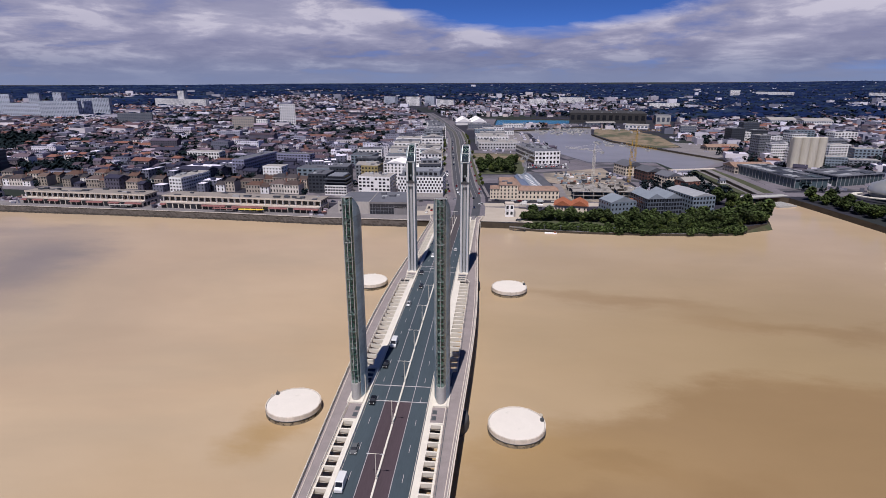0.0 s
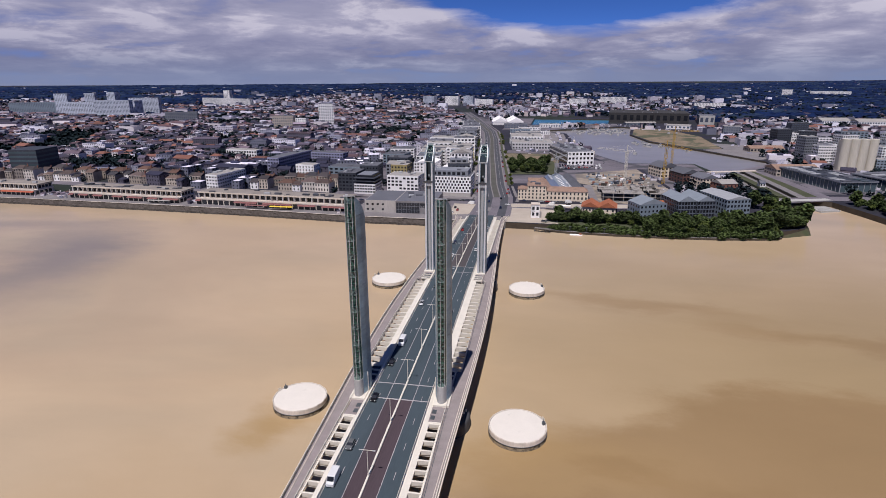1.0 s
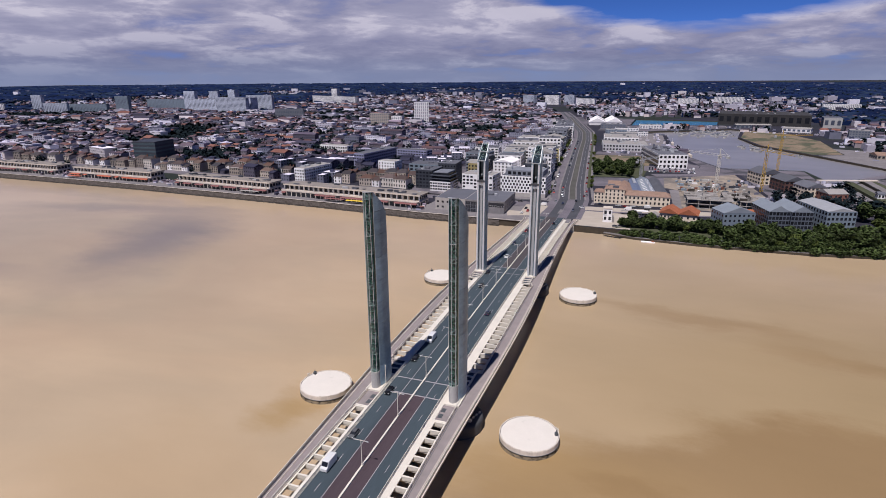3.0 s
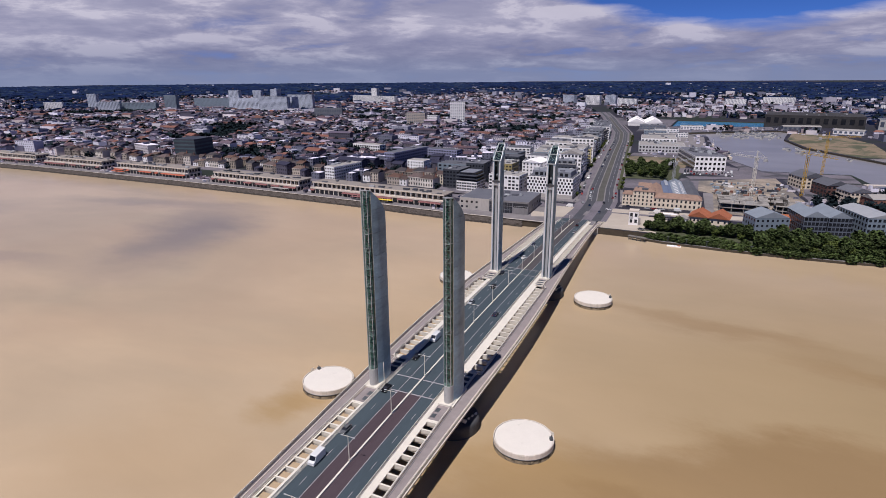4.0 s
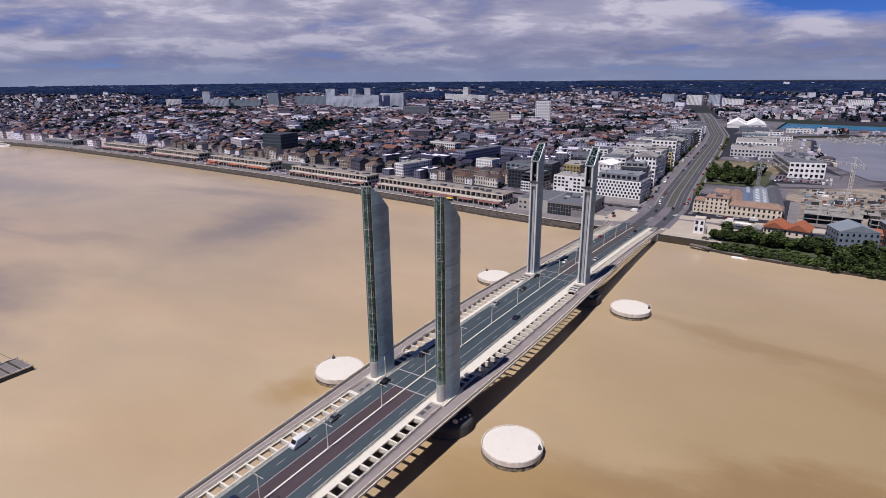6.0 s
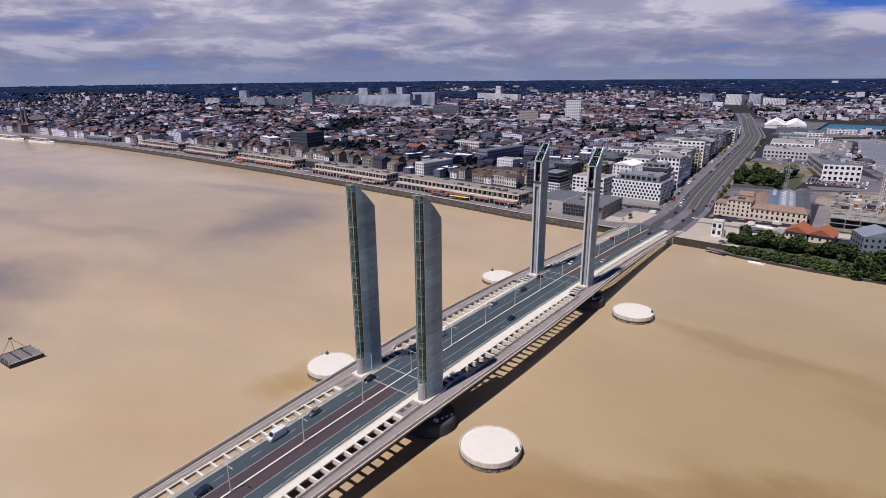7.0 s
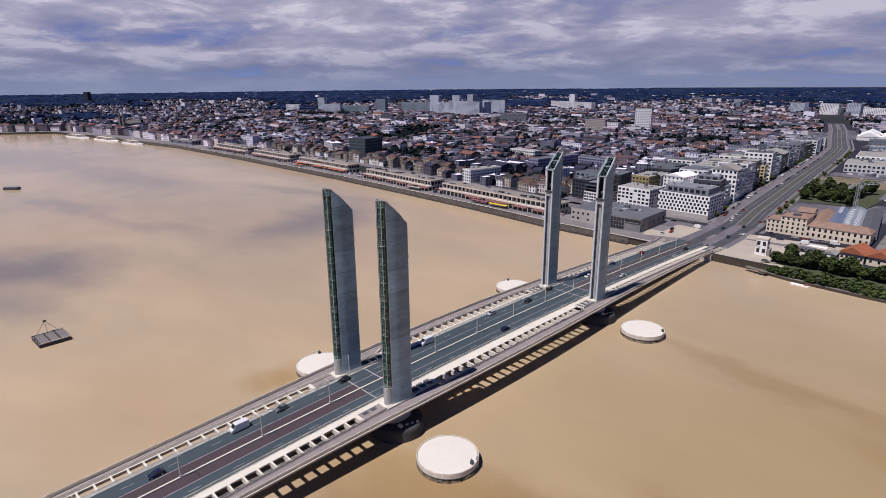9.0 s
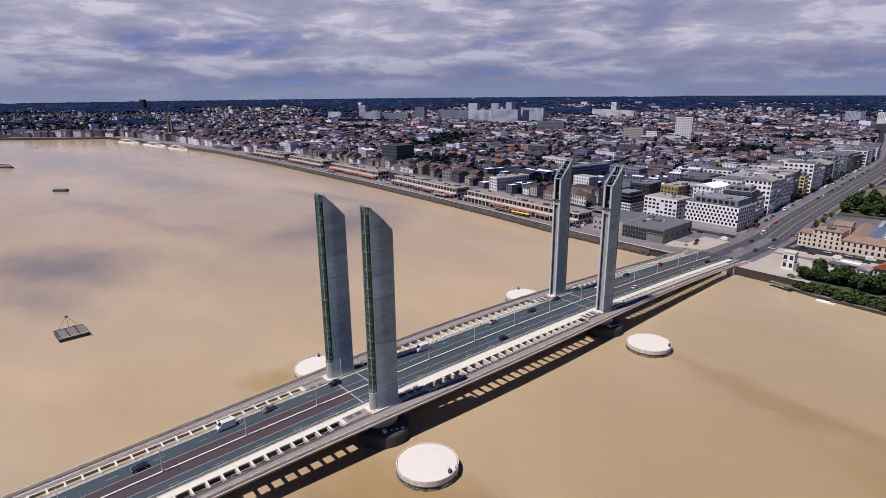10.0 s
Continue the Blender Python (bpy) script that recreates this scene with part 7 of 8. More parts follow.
# far slabs and towers
for x, y, w, d, h, turn, wm, nm in ((-1198, 1195, 34, 16, 58, 10, PALEBLUE, "pale blue-grey"), (-1122, 1175, 108, 14, 38, 14, PALEBLUE, "pale blue-grey"), (-1015, 1150, 98, 14, 44, 0, PALEBLUE, "pale blue-grey"), (-1100, 1260, 24, 20, 60, 0, PALEBLUE, "pale blue-grey"), (-1000, 1250, 80, 14, 46, 8, PALEBLUE, "pale blue-grey"), (-975, 1180, 16, 30, 42, 0, PALEBLUE, "pale blue-grey"),
                                  (-744, 1020, 66, 14, 25, 22, GREYCLAD, "grey"), (-1034, 1725, 250, 14, 26, -22, WHITEWALL, "white"), (-1034, 1735, 22, 20, 52, 0, WHITEWALL, "white"), (-450, 905, 42, 16, 27, 3, STONE, "beige"), (-418, 915, 22, 14, 22, 3, WHITEWALL, "white"), (-394, 985, 30, 18, 46, 20, WHITEWALL, "white"),
                                  (-345, 1885, 50, 16, 30, -30, PALEBLUE, "pale blue-grey"), (-262, 1870, 50, 16, 30, -15, WHITEWALL, "white"), (-205, 1880, 36, 16, 31, -15, PALEBLUE, "pale blue-grey"), (-145, 1830, 60, 18, 22, -10, WHITEWALL, "white"), (-1752, 1010, 50, 16, 24, 40, WHITEWALL, "white"), (-1650, 1068, 26, 20, 48, 30, PALEBLUE, "pale blue-grey"),
                                  (-1500, 1010, 60, 16, 30, 30, PALEBLUE, "pale blue-grey"), (-1440, 1060, 110, 16, 26, 20, BLUECLAD, "blue-grey"), (-1364, 1110, 36, 18, 46, 20, BLUECLAD, "blue-grey"), (-1300, 1230, 150, 14, 34, 22, BLUECLAD, "blue-grey"), (-1195, 1290, 26, 18, 56, 20, PALEBLUE, "pale blue-grey"), (-3300, 730, 26, 22, 50, 30, DARKCLAD, "dark"),
                                  (170, 1900, 60, 16, 22, 0, WHITEWALL, "white"), (300, 2000, 90, 16, 24, -10, WHITEWALL, "white"), (1290, 2640, 150, 40, 20, -25, WHITEWALL, "white"), (1090, 2580, 40, 24, 30, -10, WHITEWALL, "white"), (1650, 2500, 70, 30, 20, -25, WHITEWALL, "white"), (560, 1760, 90, 20, 16, -8, WHITEWALL, "white")):
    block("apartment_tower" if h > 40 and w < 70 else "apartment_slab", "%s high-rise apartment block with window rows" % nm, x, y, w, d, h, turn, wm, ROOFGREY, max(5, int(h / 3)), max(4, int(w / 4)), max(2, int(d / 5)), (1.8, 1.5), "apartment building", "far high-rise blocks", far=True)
ch = thing("church", pose(-1290, 322, CITY, 0, 0, 20), "dark grey stone church with twin thin spires near the quay", "church")
plot(-1290, 322, 26, 50)
bm = bmesh.new()
add_box(bm, -8, 8, -20, 20, -0.5, 16)
add_gable(bm, 16, 40, 16, 7, 0, 0.4, 0, "y")
part("nave", bm, DARKSTONE, ch)
for s in (-1, 1):
    bm = bmesh.new()
    add_box(bm, s * 5.5 - 2.2, s * 5.5 + 2.2, -24, -19.6, -0.5, 26)
    add_bar(bm, (s * 5.5, -21.8, 26), (s * 5.5, -21.8, 52), 2.5, 8, 0.08)
    part("spire", bm, DARKSTONE, ch)


# ---- town houses facing the quay: things with parts ----
def town_house(w, d, h, floors, bays, pitch, hip, label, wall=STONE):
    b = thing("town_house", pose(0, 0, 0), label, "town house", "town houses behind the quay")
    bm = bmesh.new()
    add_box(bm, -w / 2, w / 2, -d / 2, d / 2, -0.5, h)
    part("wall", bm, wall, b)
    bm = bmesh.new()
    add_gable(bm, w, d, h, pitch, 0, 0.3, hip)
    part("roof", bm, TILEROOF, b)
    bm = bmesh.new()
    add_box(bm, -w / 2 - 0.15, w / 2 + 0.15, -d / 2 - 0.3, -d / 2 + 0.1, h - 0.45, h - 0.05)
    part("cornice", bm, STONE, b, "pale stone cornice")
    bm = bmesh.new()
    add_box(bm, w / 2 - 1.4, w / 2 - 0.4, 0.6, 1.4, h + 0.3, h + pitch + 1.0)
    part("chimney", bm, BRICK, b, "brick chimney stack")
    windows(b, w, d, h, floors, bays, 0, (1.1, 1.9), 0.5, "f")
    return b


KINDS = [town_house(9, 12, 8.8, 3, 3, 2.4, 0, "three-storey limestone town house with clay tile roof"), town_house(12, 13, 10.2, 3, 4, 2.6, 3, "tall limestone town house with hipped clay roof"),
         town_house(8, 12, 6.4, 2, 2, 2.2, 0, "two-storey rendered town house with clay tile roof", WHITEWALL), town_house(14, 13, 7.6, 2, 5, 2.6, 4, "wide two-storey limestone town house with hipped roof")]
WIDE = [9, 12, 8, 14]
first = [True] * 4


def quay_y(x):
    return along([(a, b) for a, b in QUAYLINE], x)


def row_of_houses(x0, x1, back):
    x = x0
    while x < x1:
        k = rng.randrange(4)
        w = WIDE[k]
        cx = x + w / 2
        cy = quay_y(cx) + back
        x += w + (0.0 if rng.random() < 0.66 else rng.uniform(5, 18))
        cy += rng.uniform(-1.5, 3.0)
        if any(abs(cx - a) < c + w / 2 - 3 and abs(cy - b) < e + 4 for a, b, c, e in KEEP_OUT):
            continue
        slope = math.degrees(math.atan2(quay_y(cx + 20) - quay_y(cx - 20), 40))
        m = pose(cx, cy, CITY, 0, 0, slope + rng.uniform(-1, 1))
        plots.append((cx, cy, w / 2, 7))
        if first[k]:
            first[k] = False
            KINDS[k].matrix_basis = m
        else:
            o = copy_thing(KINDS[k], m)
            o.scale = (1, 1, rng.uniform(0.72, 1.15))


plots = []
for back, x0, x1 in ((78, -700, -135), (98, -560, -150)):
    row_of_houses(x0, x1, back)
KEEP_OUT += [(90, 520, 70, 120), (245, 620, 75, 180), (150, 860, 180, 130), (120, 1210, 150, 130), (20, 960, 70, 130), (270, 420, 30, 100)]
KEEP_OUT += [(a, b, c + 0.5, d + 2) for a, b, c, d in plots]


# ---- the town behind: rows of houses, joined ----
LAND = BANK + [(4900, 4900), (-4900, 4900)]
BOUL_X = [(b, a) for a, b in BOUL]


def free(x, y, pad=0.0):
    if not inside(x, y, LAND) or inside(x, y, POOL_POLY):
        return False
    if 255 < y < 2200 and abs(x - along(BOUL_X, y)) < 27 + pad:
        return False
    if -1600 < x < 20 and y < quay_y(x) + 64:
        return False
    if 130 < x < 390 and 1040 < y < 1290:
        return False
    if 20 <= x < 300 and y < 330 or 20 <= x < 160 and y < 500:
        return False
    return not any(abs(x - a) < c + pad and abs(y - b) < d + pad for a, b, c, d in KEEP_OUT)


class Bulk:
    """Gathers many small solids into one mesh."""

    def __init__(self):
        self.v, self.f, self.m = [], [], []

    def add(self, verts, faces, mi):
        n = len(self.v)
        self.v += verts
        self.f += [tuple(n + i for i in f) for f in faces]
        self.m += [mi] * len(faces)

    def place(self, x, y, z, c, s, pts):
        return [(x + c * a - s * b, y + s * a + c * b, z + h) for a, b, h in pts]

    def house(self, x, y, z, turn, w, d, h, rise, hip, flat, win=0):
        c, s = math.cos(turn), math.sin(turn)
        a, b = w / 2, d / 2
        P = lambda pts: self.place(x, y, z, c, s, pts)
        self.add(P([(-a, -b, -2), (a, -b, -2), (a, b, -2), (-a, b, -2), (-a, -b, h), (a, -b, h), (a, b, h), (-a, b, h)]), [(0, 1, 5, 4), (1, 2, 6, 5), (2, 3, 7, 6), (3, 0, 4, 7)], 2 if flat else 0)
        if flat:
            self.add(P([(-a + 0.3, -b + 0.3, h - 0.4), (a - 0.3, -b + 0.3, h - 0.4), (a - 0.3, b - 0.3, h - 0.4), (-a + 0.3, b - 0.3, h - 0.4)]), [(0, 1, 2, 3)], 3)
            if w > 14:
                q, r = w * 0.12, d * 0.14
                ox, oy = rng.uniform(-w * 0.25, w * 0.25), rng.uniform(-d * 0.2, d * 0.2)
                self.add(P([(ox - q, oy - r, h - 0.4), (ox + q, oy - r, h - 0.4), (ox + q, oy + r, h - 0.4), (ox - q, oy + r, h - 0.4), (ox - q, oy - r, h + 1.8), (ox + q, oy - r, h + 1.8), (ox + q, oy + r, h + 1.8), (ox - q, oy + r, h + 1.8)]), [(0, 1, 5, 4), (1, 2, 6, 5), (2, 3, 7, 6), (3, 0, 4, 7), (4, 5, 6, 7)], 3)
        else:
            o = 0.35
            self.add(P([(-a - o, -b - o, h), (a + o, -b - o, h), (a + o, b + o, h), (-a - o, b + o, h), (-a - o + hip, 0, h + rise), (a + o - hip, 0, h + rise)]), [(0, 1, 5, 4), (2, 3, 4, 5), (3, 0, 4), (1, 2, 5)], 1)
            if not hip:
                self.add(P([(-a, -b, h), (-a, b, h), (-a, 0, h + rise * 0.93), (a, -b, h), (a, b, h), (a, 0, h + rise * 0.93)]), [(1, 0, 2), (3, 4, 5)], 0)
            if rng.random() < 0.5:
                cx, cy = a * 0.7, rng.choice((-1, 1)) * b * 0.3
                self.add(P([(cx - 0.4, cy - 0.4, h), (cx + 0.4, cy - 0.4, h), (cx + 0.4, cy + 0.4, h), (cx - 0.4, cy + 0.4, h), (cx - 0.4, cy - 0.4, h + rise + 0.8), (cx + 0.4, cy - 0.4, h + rise + 0.8), (cx + 0.4, cy + 0.4, h + rise + 0.8), (cx - 0.4, cy + 0.4, h + rise + 0.8)]), [(0, 1, 5, 4), (1, 2, 6, 5), (2, 3, 7, 6), (3, 0, 4, 7), (4, 5, 6, 7)], 0)
        if win:
            fl = max(1, int(h / 3.1))
            for k in range(fl):
                z0 = h * (k + 0.3) / fl
                z1 = z0 + min(1.7, h / fl * 0.55)
                n = max(1, int(w / 3.2))
                for i in range(n):
                    u = -a + w * (i + 0.5) / n
                    for sy in (-1, 1):
                        self.add(P([(u - 0.55, sy * (b + 0.03), z0), (u + 0.55, sy * (b + 0.03), z0), (u + 0.55, sy * (b + 0.03), z1), (u - 0.55, sy * (b + 0.03), z1)]), [(0, 1, 2, 3) if sy < 0 else (3, 2, 1, 0)], 4)
                if win > 1:
                    for i in range(max(1, int(d / 4))):
                        u = -b + d * (i + 0.5) / max(1, int(d / 4))
                        for sx in (-1, 1):
                            self.add(P([(sx * (a + 0.03), u - 0.55, z0), (sx * (a + 0.03), u + 0.55, z0), (sx * (a + 0.03), u + 0.55, z1), (sx * (a + 0.03), u - 0.55, z1)]), [(0, 1, 2, 3) if sx > 0 else (3, 2, 1, 0)], 4)

    def link(self, name, mats, label, category, group="", kind="stuff"):
        me = bpy.data.meshes.new(name)
        me.from_pydata(self.v, [], self.f)
        for m in mats:
            me.materials.append(m)
        me.polygons.foreach_set("material_index", self.m)
        me.update()
        return tagged(new(name, me), label, category, group, kind)


MATS = [WALL_I, TILEROOF_I, MOD_I, FLAT_I, PANE]
yards = []             # free spots for trees between the rows


def terraces():
    """Terraced rows with yards: the old town west of the boulevard."""
    near, far_rows, lone = Bulk(), Bulk(), 0
    v = 330.0
    row = 0
    while v < 1560:
        depth = rng.uniform(9.5, 12.5)
        u = -1650.0 + rng.uniform(0, 20)
        shift = rng.uniform(-6, 6)
        while u < 10:
            w = rng.choice((6, 6.5, 7.5, 8.5, 9.5, 11, 13, 17))
            um = u + w / 2
            x, y = um, v + shift * 0.4 - 0.000055 * (um + 300) ** 2 + 30 * math.sin(um * 0.0062 + v * 0.0011) + 12 * math.sin(um * 0.017 + 2.0)
            bend = math.atan(-0.00011 * (um + 300) + 0.186 * math.cos(um * 0.0062 + v * 0.0011) + 0.204 * math.cos(um * 0.017 + 2.0))
            u += w
            if rng.random() < 0.045:
                u += rng.uniform(7, 16)
            if not free(x, y, 5.5):
                continue
            new_town = x > -175 + 0.05 * (y - 330)
            r = rng.random()
            open_ = noise.noise(Vector((x * 0.006, y * 0.006, 3.3)))
            if open_ > 0.42 or r < 0.04:
                yards.append((x, y))
                continue
            dist = math.hypot(x, y)
            solo = dist < 540 and lone < 300
            tgt = Bulk() if solo else near if dist < 900 else far_rows
            win = 2 if dist < 650 else 1 if dist < 1000 else 0
            tilt = bend + rng.uniform(-0.03, 0.03)
            if not new_town and r > 0.96 and free(x + 14, y, 9):
                wide, deep = rng.uniform(20, 42), rng.uniform(12, 18)
                tgt.house(x + wide / 2 - w / 2, y, terrain(x, y), tilt, wide, deep, rng.uniform(7, 16), rng.uniform(2.2, 3.6), 0, rng.random() < 0.7, win)
                u += wide - w + 3
            elif new_town and r < 0.55 or r < 0.19:
                tgt.house(x, y, terrain(x, y), tilt, w * 1.15, depth * rng.uniform(0.9, 1.3), rng.uniform(6, 13) if not new_town else rng.uniform(7, 15), 0, 0, True, win)
                if rng.random() < 0.3:
                    u += 5
            else:
                h = rng.choice((3.6, 5.2, 6.2, 6.8, 8.2, 9.5, 11))
                tgt.house(x, y, terrain(x, y), tilt, w + 0.3, depth * rng.uniform(0.8, 1.25), h, rng.uniform(1.5, 2.6), rng.choice((0, 0, 0, 2.5)), False, win)
            if solo:
                lone += 1
                flat = tgt.m[0] == 2
                tgt.link("house", MATS, "low flat-roofed rendered house in a terraced row" if flat else "low stone house with clay tile roof in a terraced row", "house", "houses of the old town rows", "")
        row += 1
        if row % 2:
            for _ in range(230):
                um = rng.uniform(-1600, 0)
                yards.append((um, v + depth / 2 + 4 - 0.000055 * (um + 300) ** 2 + 30 * math.sin(um * 0.0062 + v * 0.0011) + 12 * math.sin(um * 0.017 + 2.0)))
        v += depth + (rng.uniform(6.5, 9.0) if row % 2 else rng.uniform(6.5, 8.5))
    near.link("terraced_houses", MATS, "rows of low stone houses with brown clay tile roofs", "houses")
    far_rows.link("distant_houses", MATS, "distant rows of houses with mixed tile roofs", "houses")


def far_quay_fronts():
    """Tall old houses along the far quay, upstream of the sheds."""
    b = Bulk()
    for back in (26, 38, 52, 66):
        x = -1540.0
        while x < -790:
            w = rng.choice((8, 10, 12, 15, 18))
            y = quay_y(x + w / 2) + back + rng.uniform(-1.0, 1.0)
            slope = math.atan2(quay_y(x + w) - quay_y(x), w)
            if rng.random() > 0.07 and not any(abs(x + w / 2 - p) < q and abs(y - r) < t for p, r, q, t in KEEP_OUT):
                b.house(x + w / 2, y, CITY, slope, w, rng.uniform(10, 12.5), rng.uniform(9, 15), rng.uniform(1.8, 3.0), rng.choice((0, 2.5)), rng.random() < 0.12, 1)
            x += w
    b.link("far_quay_houses", MATS, "far row of old stone houses along the quay", "houses")


terraces()
far_quay_fronts()


def cover(x, y):
    """How wooded the far country is."""
    r = math.hypot(x, y)
    n = noise.noise(Vector((x * 0.0016, y * 0.0022, 0.7))) + 0.5 * noise.noise(Vector((x * 0.005, y * 0.006, 5.1)))
    return n + 1.3 * smooth01(1650, 4400, r) - 0.42 + 0.34 * smooth01(-150, 400, x) * smooth01(1100, 1500, r) + 0.18 * smooth01(1000, 1500, r)


def outskirts():
    """Loose suburbs and sheds out to the wooded horizon."""
    b = Bulk()
    rad = 620.0
    while rad < 4600:
        cell = 17 + rad * 0.0075
        n = int(2 * math.pi * rad / cell)
        for i in range(n):
            t = 2 * math.pi * i / n + rng.uniform(-0.3, 0.3) / n
            x, y = rad * math.sin(t) + rng.uniform(-6, 6), rad * math.cos(t) + rng.uniform(-6, 6)
            if y < 300 and x > -1500 or y < -300:
                continue
            if x < 12 and y < 1570 and x > -1660:
                continue
            if not free(x, y, 9) or (cover(x, y) > rng.uniform(0.0, 0.62) and rng.random() > (0.07 if rad < 2000 else 0.17)):
                continue
            big = rng.random()
            east = x > 0 and rad < 2600
            if big < (0.17 if east else 0.09):
                b.house(x, y, terrain(x, y), rng.choice((0.1, 0.35, -0.2)), rng.uniform(14, 34 if rad < 2600 else 50), rng.uniform(10, 22), rng.uniform(5, 11 if rng.random() < 0.8 or rad < 1600 else 24), 0, 0, True, 0)
            elif rng.random() < 0.22:
                b.house(x, y, terrain(x, y), rng.uniform(-0.4, 0.4), rng.uniform(9, 18), rng.uniform(9, 14), rng.uniform(5, 12), 0, 0, True, 0)
            else:
                b.house(x, y, terrain(x, y), rng.uniform(-0.5, 0.5), rng.uniform(9, 16), rng.uniform(8, 11), rng.uniform(4, 8), rng.uniform(1.8, 3), rng.choice((0, 2.5)), False, 0)
        rad += cell * 0.95
    b.link("suburb_houses", MATS, "distant suburb of pale houses and flat-roofed sheds", "houses")


outskirts()


def far_forest():
    """The dark canopy towards the horizon, as one uneven sheet of crowns."""
    v, f, step = [], [], 15.0
    cells = {}

    def vert(i, j):
        if (i, j) not in cells:
            x, y = i * step + rng.uniform(-6, 6), j * step + rng.uniform(-6, 6)
            cells[i, j] = len(v)
            v.append((x, y, terrain(x, y) + 2.5 + 11 * rng.random() ** 1.3 + 3 * noise.noise(Vector((x * 0.01, y * 0.01, 0)))))
        return cells[i, j]

    for i in range(-322, 323):
        for j in range(-69, 323):
            x, y = (i + 0.5) * step, (j + 0.5) * step
            r = math.hypot(x, y)
            if r < (1050 if x > -250 else 1400) or r > 4850 or (y < 300 and x > -1900) or cover(x, y) < 0.06 + 0.42 * rng.random():
                continue
            if r < 2300 and not free(x, y, 10):
                continue
            f.append((vert(i, j), vert(i + 1, j), vert(i + 1, j + 1), vert(i, j + 1)))
    me = bpy.data.meshes.new("far_woods")
    me.from_pydata(v, [], f)
    bm = bmesh.new()
    bm.from_mesh(me)
    edges = [e for e in bm.edges if e.is_boundary]
    ret = bmesh.ops.extrude_edge_only(bm, edges=edges)
    for g in ret["geom"]:
        if isinstance(g, bmesh.types.BMVert):
            g.co.z = terrain(g.co.x, g.co.y) - 1
    bm.to_mesh(me)
    bm.free()
    me.materials.append(HAZED_FOREST)
    tagged(new("far_woods", me), "dark woodland towards the horizon with haze blue in its colour", "woods", kind="stuff")


far_forest()


# ---- trees ----
def leaf_cloud(lobes, count, size, seed):
    """Many small bent leaf clumps spread over several lobes (x, y, z, radius, height)."""
    r = random.Random(seed)
    v, f = [], []
    total = sum(l[3] ** 2 for l in lobes)
    for cx, cy, cz, rad, hh in lobes:
        for _ in range(int(count * rad * rad / total)):
            d = Vector((r.gauss(0, 1), r.gauss(0, 1), r.gauss(0, 1))).normalized() * (0.62 + 0.42 * r.random() ** 0.6)
            p = Vector((cx + d.x * rad, cy + d.y * rad, cz + d.z * hh))
            q = Euler((r.uniform(-0.9, 0.9), r.uniform(-0.9, 0.9), r.uniform(0, 6.28))).to_matrix()
            s = size * r.uniform(0.6, 1.35)
            n = len(v)
            for a, b, c in ((-s, -s * 0.6, 0), (0, -s * 0.7, 0.3 * s), (s, -s * 0.5, 0), (s * 0.8, s * 0.6, -0.1 * s), (0, s * 0.75, 0.25 * s), (-s * 0.9, s * 0.55, 0)):
                v.append(tuple(p + q @ Vector((a, b, c))))
            f += [(n, n + 1, n + 4, n + 5), (n + 1, n + 2, n + 3, n + 4)]
    return v, f


def build_tree(h, spread, seed, label, group, leaf=LEAF):
    r = random.Random(seed)
    t = thing("tree", pose(0, 0, 0), label, "tree", group)
    bm = bmesh.new()
    add_bar(bm, (0, 0, -0.4), (0, 0, h * 0.55), 0.028 * h, 7, 0.015 * h)
    lobes = [(0, 0, h * 0.70, spread * 0.62, h * 0.28), (0, 0, h * 0.38, spread * 0.55, h * 0.18)]
    for k in range(6):
        a = k * 1.05 + r.uniform(-0.3, 0.3)
        rr = spread * r.uniform(0.35, 0.62)
        top = (math.cos(a) * rr, math.sin(a) * rr, h * r.uniform(0.45, 0.75))
        add_bar(bm, (0, 0, h * r.uniform(0.25, 0.45)), top, 0.014 * h, 5, 0.006 * h)
        lobes.append((*top, spread * r.uniform(0.34, 0.5), h * r.uniform(0.14, 0.22)))
    part("trunk", bm, BARK, t)
    v, f = leaf_cloud(lobes, 740, 0.068 * h, seed + 50)
    me = bpy.data.meshes.new("crown")
    me.from_pydata(v, [], f)
    me.materials.append(leaf)
    c = new("crown", me)
    c.parent = t
    return t


TREES = [build_tree(11, 5.0, 3, "broad green riverside tree with dense crown", "trees along the river bank"), build_tree(9, 4.2, 8, "green riverside tree with uneven crown", "trees along the river bank"),
         build_tree(12.5, 4.4, 13, "tall green riverside tree", "trees along the river bank"), build_tree(7, 3.6, 21, "small bushy yellow-green tree", "trees along the river bank", LIGHTLEAF)]
used = [False] * 4


def put_tree(x, y, z, k=None, s=1.0):
    k = rng.randrange(4) if k is None else k
    m = pose(x, y, z, 0, 0, rng.uniform(0, 360))
    if used[k]:
        o = copy_thing(TREES[k], m)
    else:
        used[k] = True
        TREES[k].matrix_basis = m
        o = TREES[k]
    o.scale = (s, s, s * rng.uniform(0.9, 1.1))


# the bank sheet slopes to the water below the trees
bm = bmesh.new()
edge = [(150, 240.5), (190, 242.5), (224, 258.5), (231, 276)]
rows = []
for i, (x, y) in enumerate(edge):
    o = Vector((0, -1.0)) if i == 0 else Vector((0.5, -4.0)) if i == 1 else Vector((4.0, -2.5)) if i == 2 else Vector((4, 0))
    rows.append([bm.verts.new((x, y + 0.5, CITY + 0.05)), bm.verts.new((x + o.x, y + o.y, -0.5))])
for a, b in zip(rows, rows[1:]):
    bm.faces.new((a[0], a[1], b[1], b[0]))
bmesh.ops.recalc_face_normals(bm, faces=bm.faces[:])
tagged(part("ground_bank", bm, MUD), "muddy weed-grown river bank sloping to the water", "ground", kind="structure")
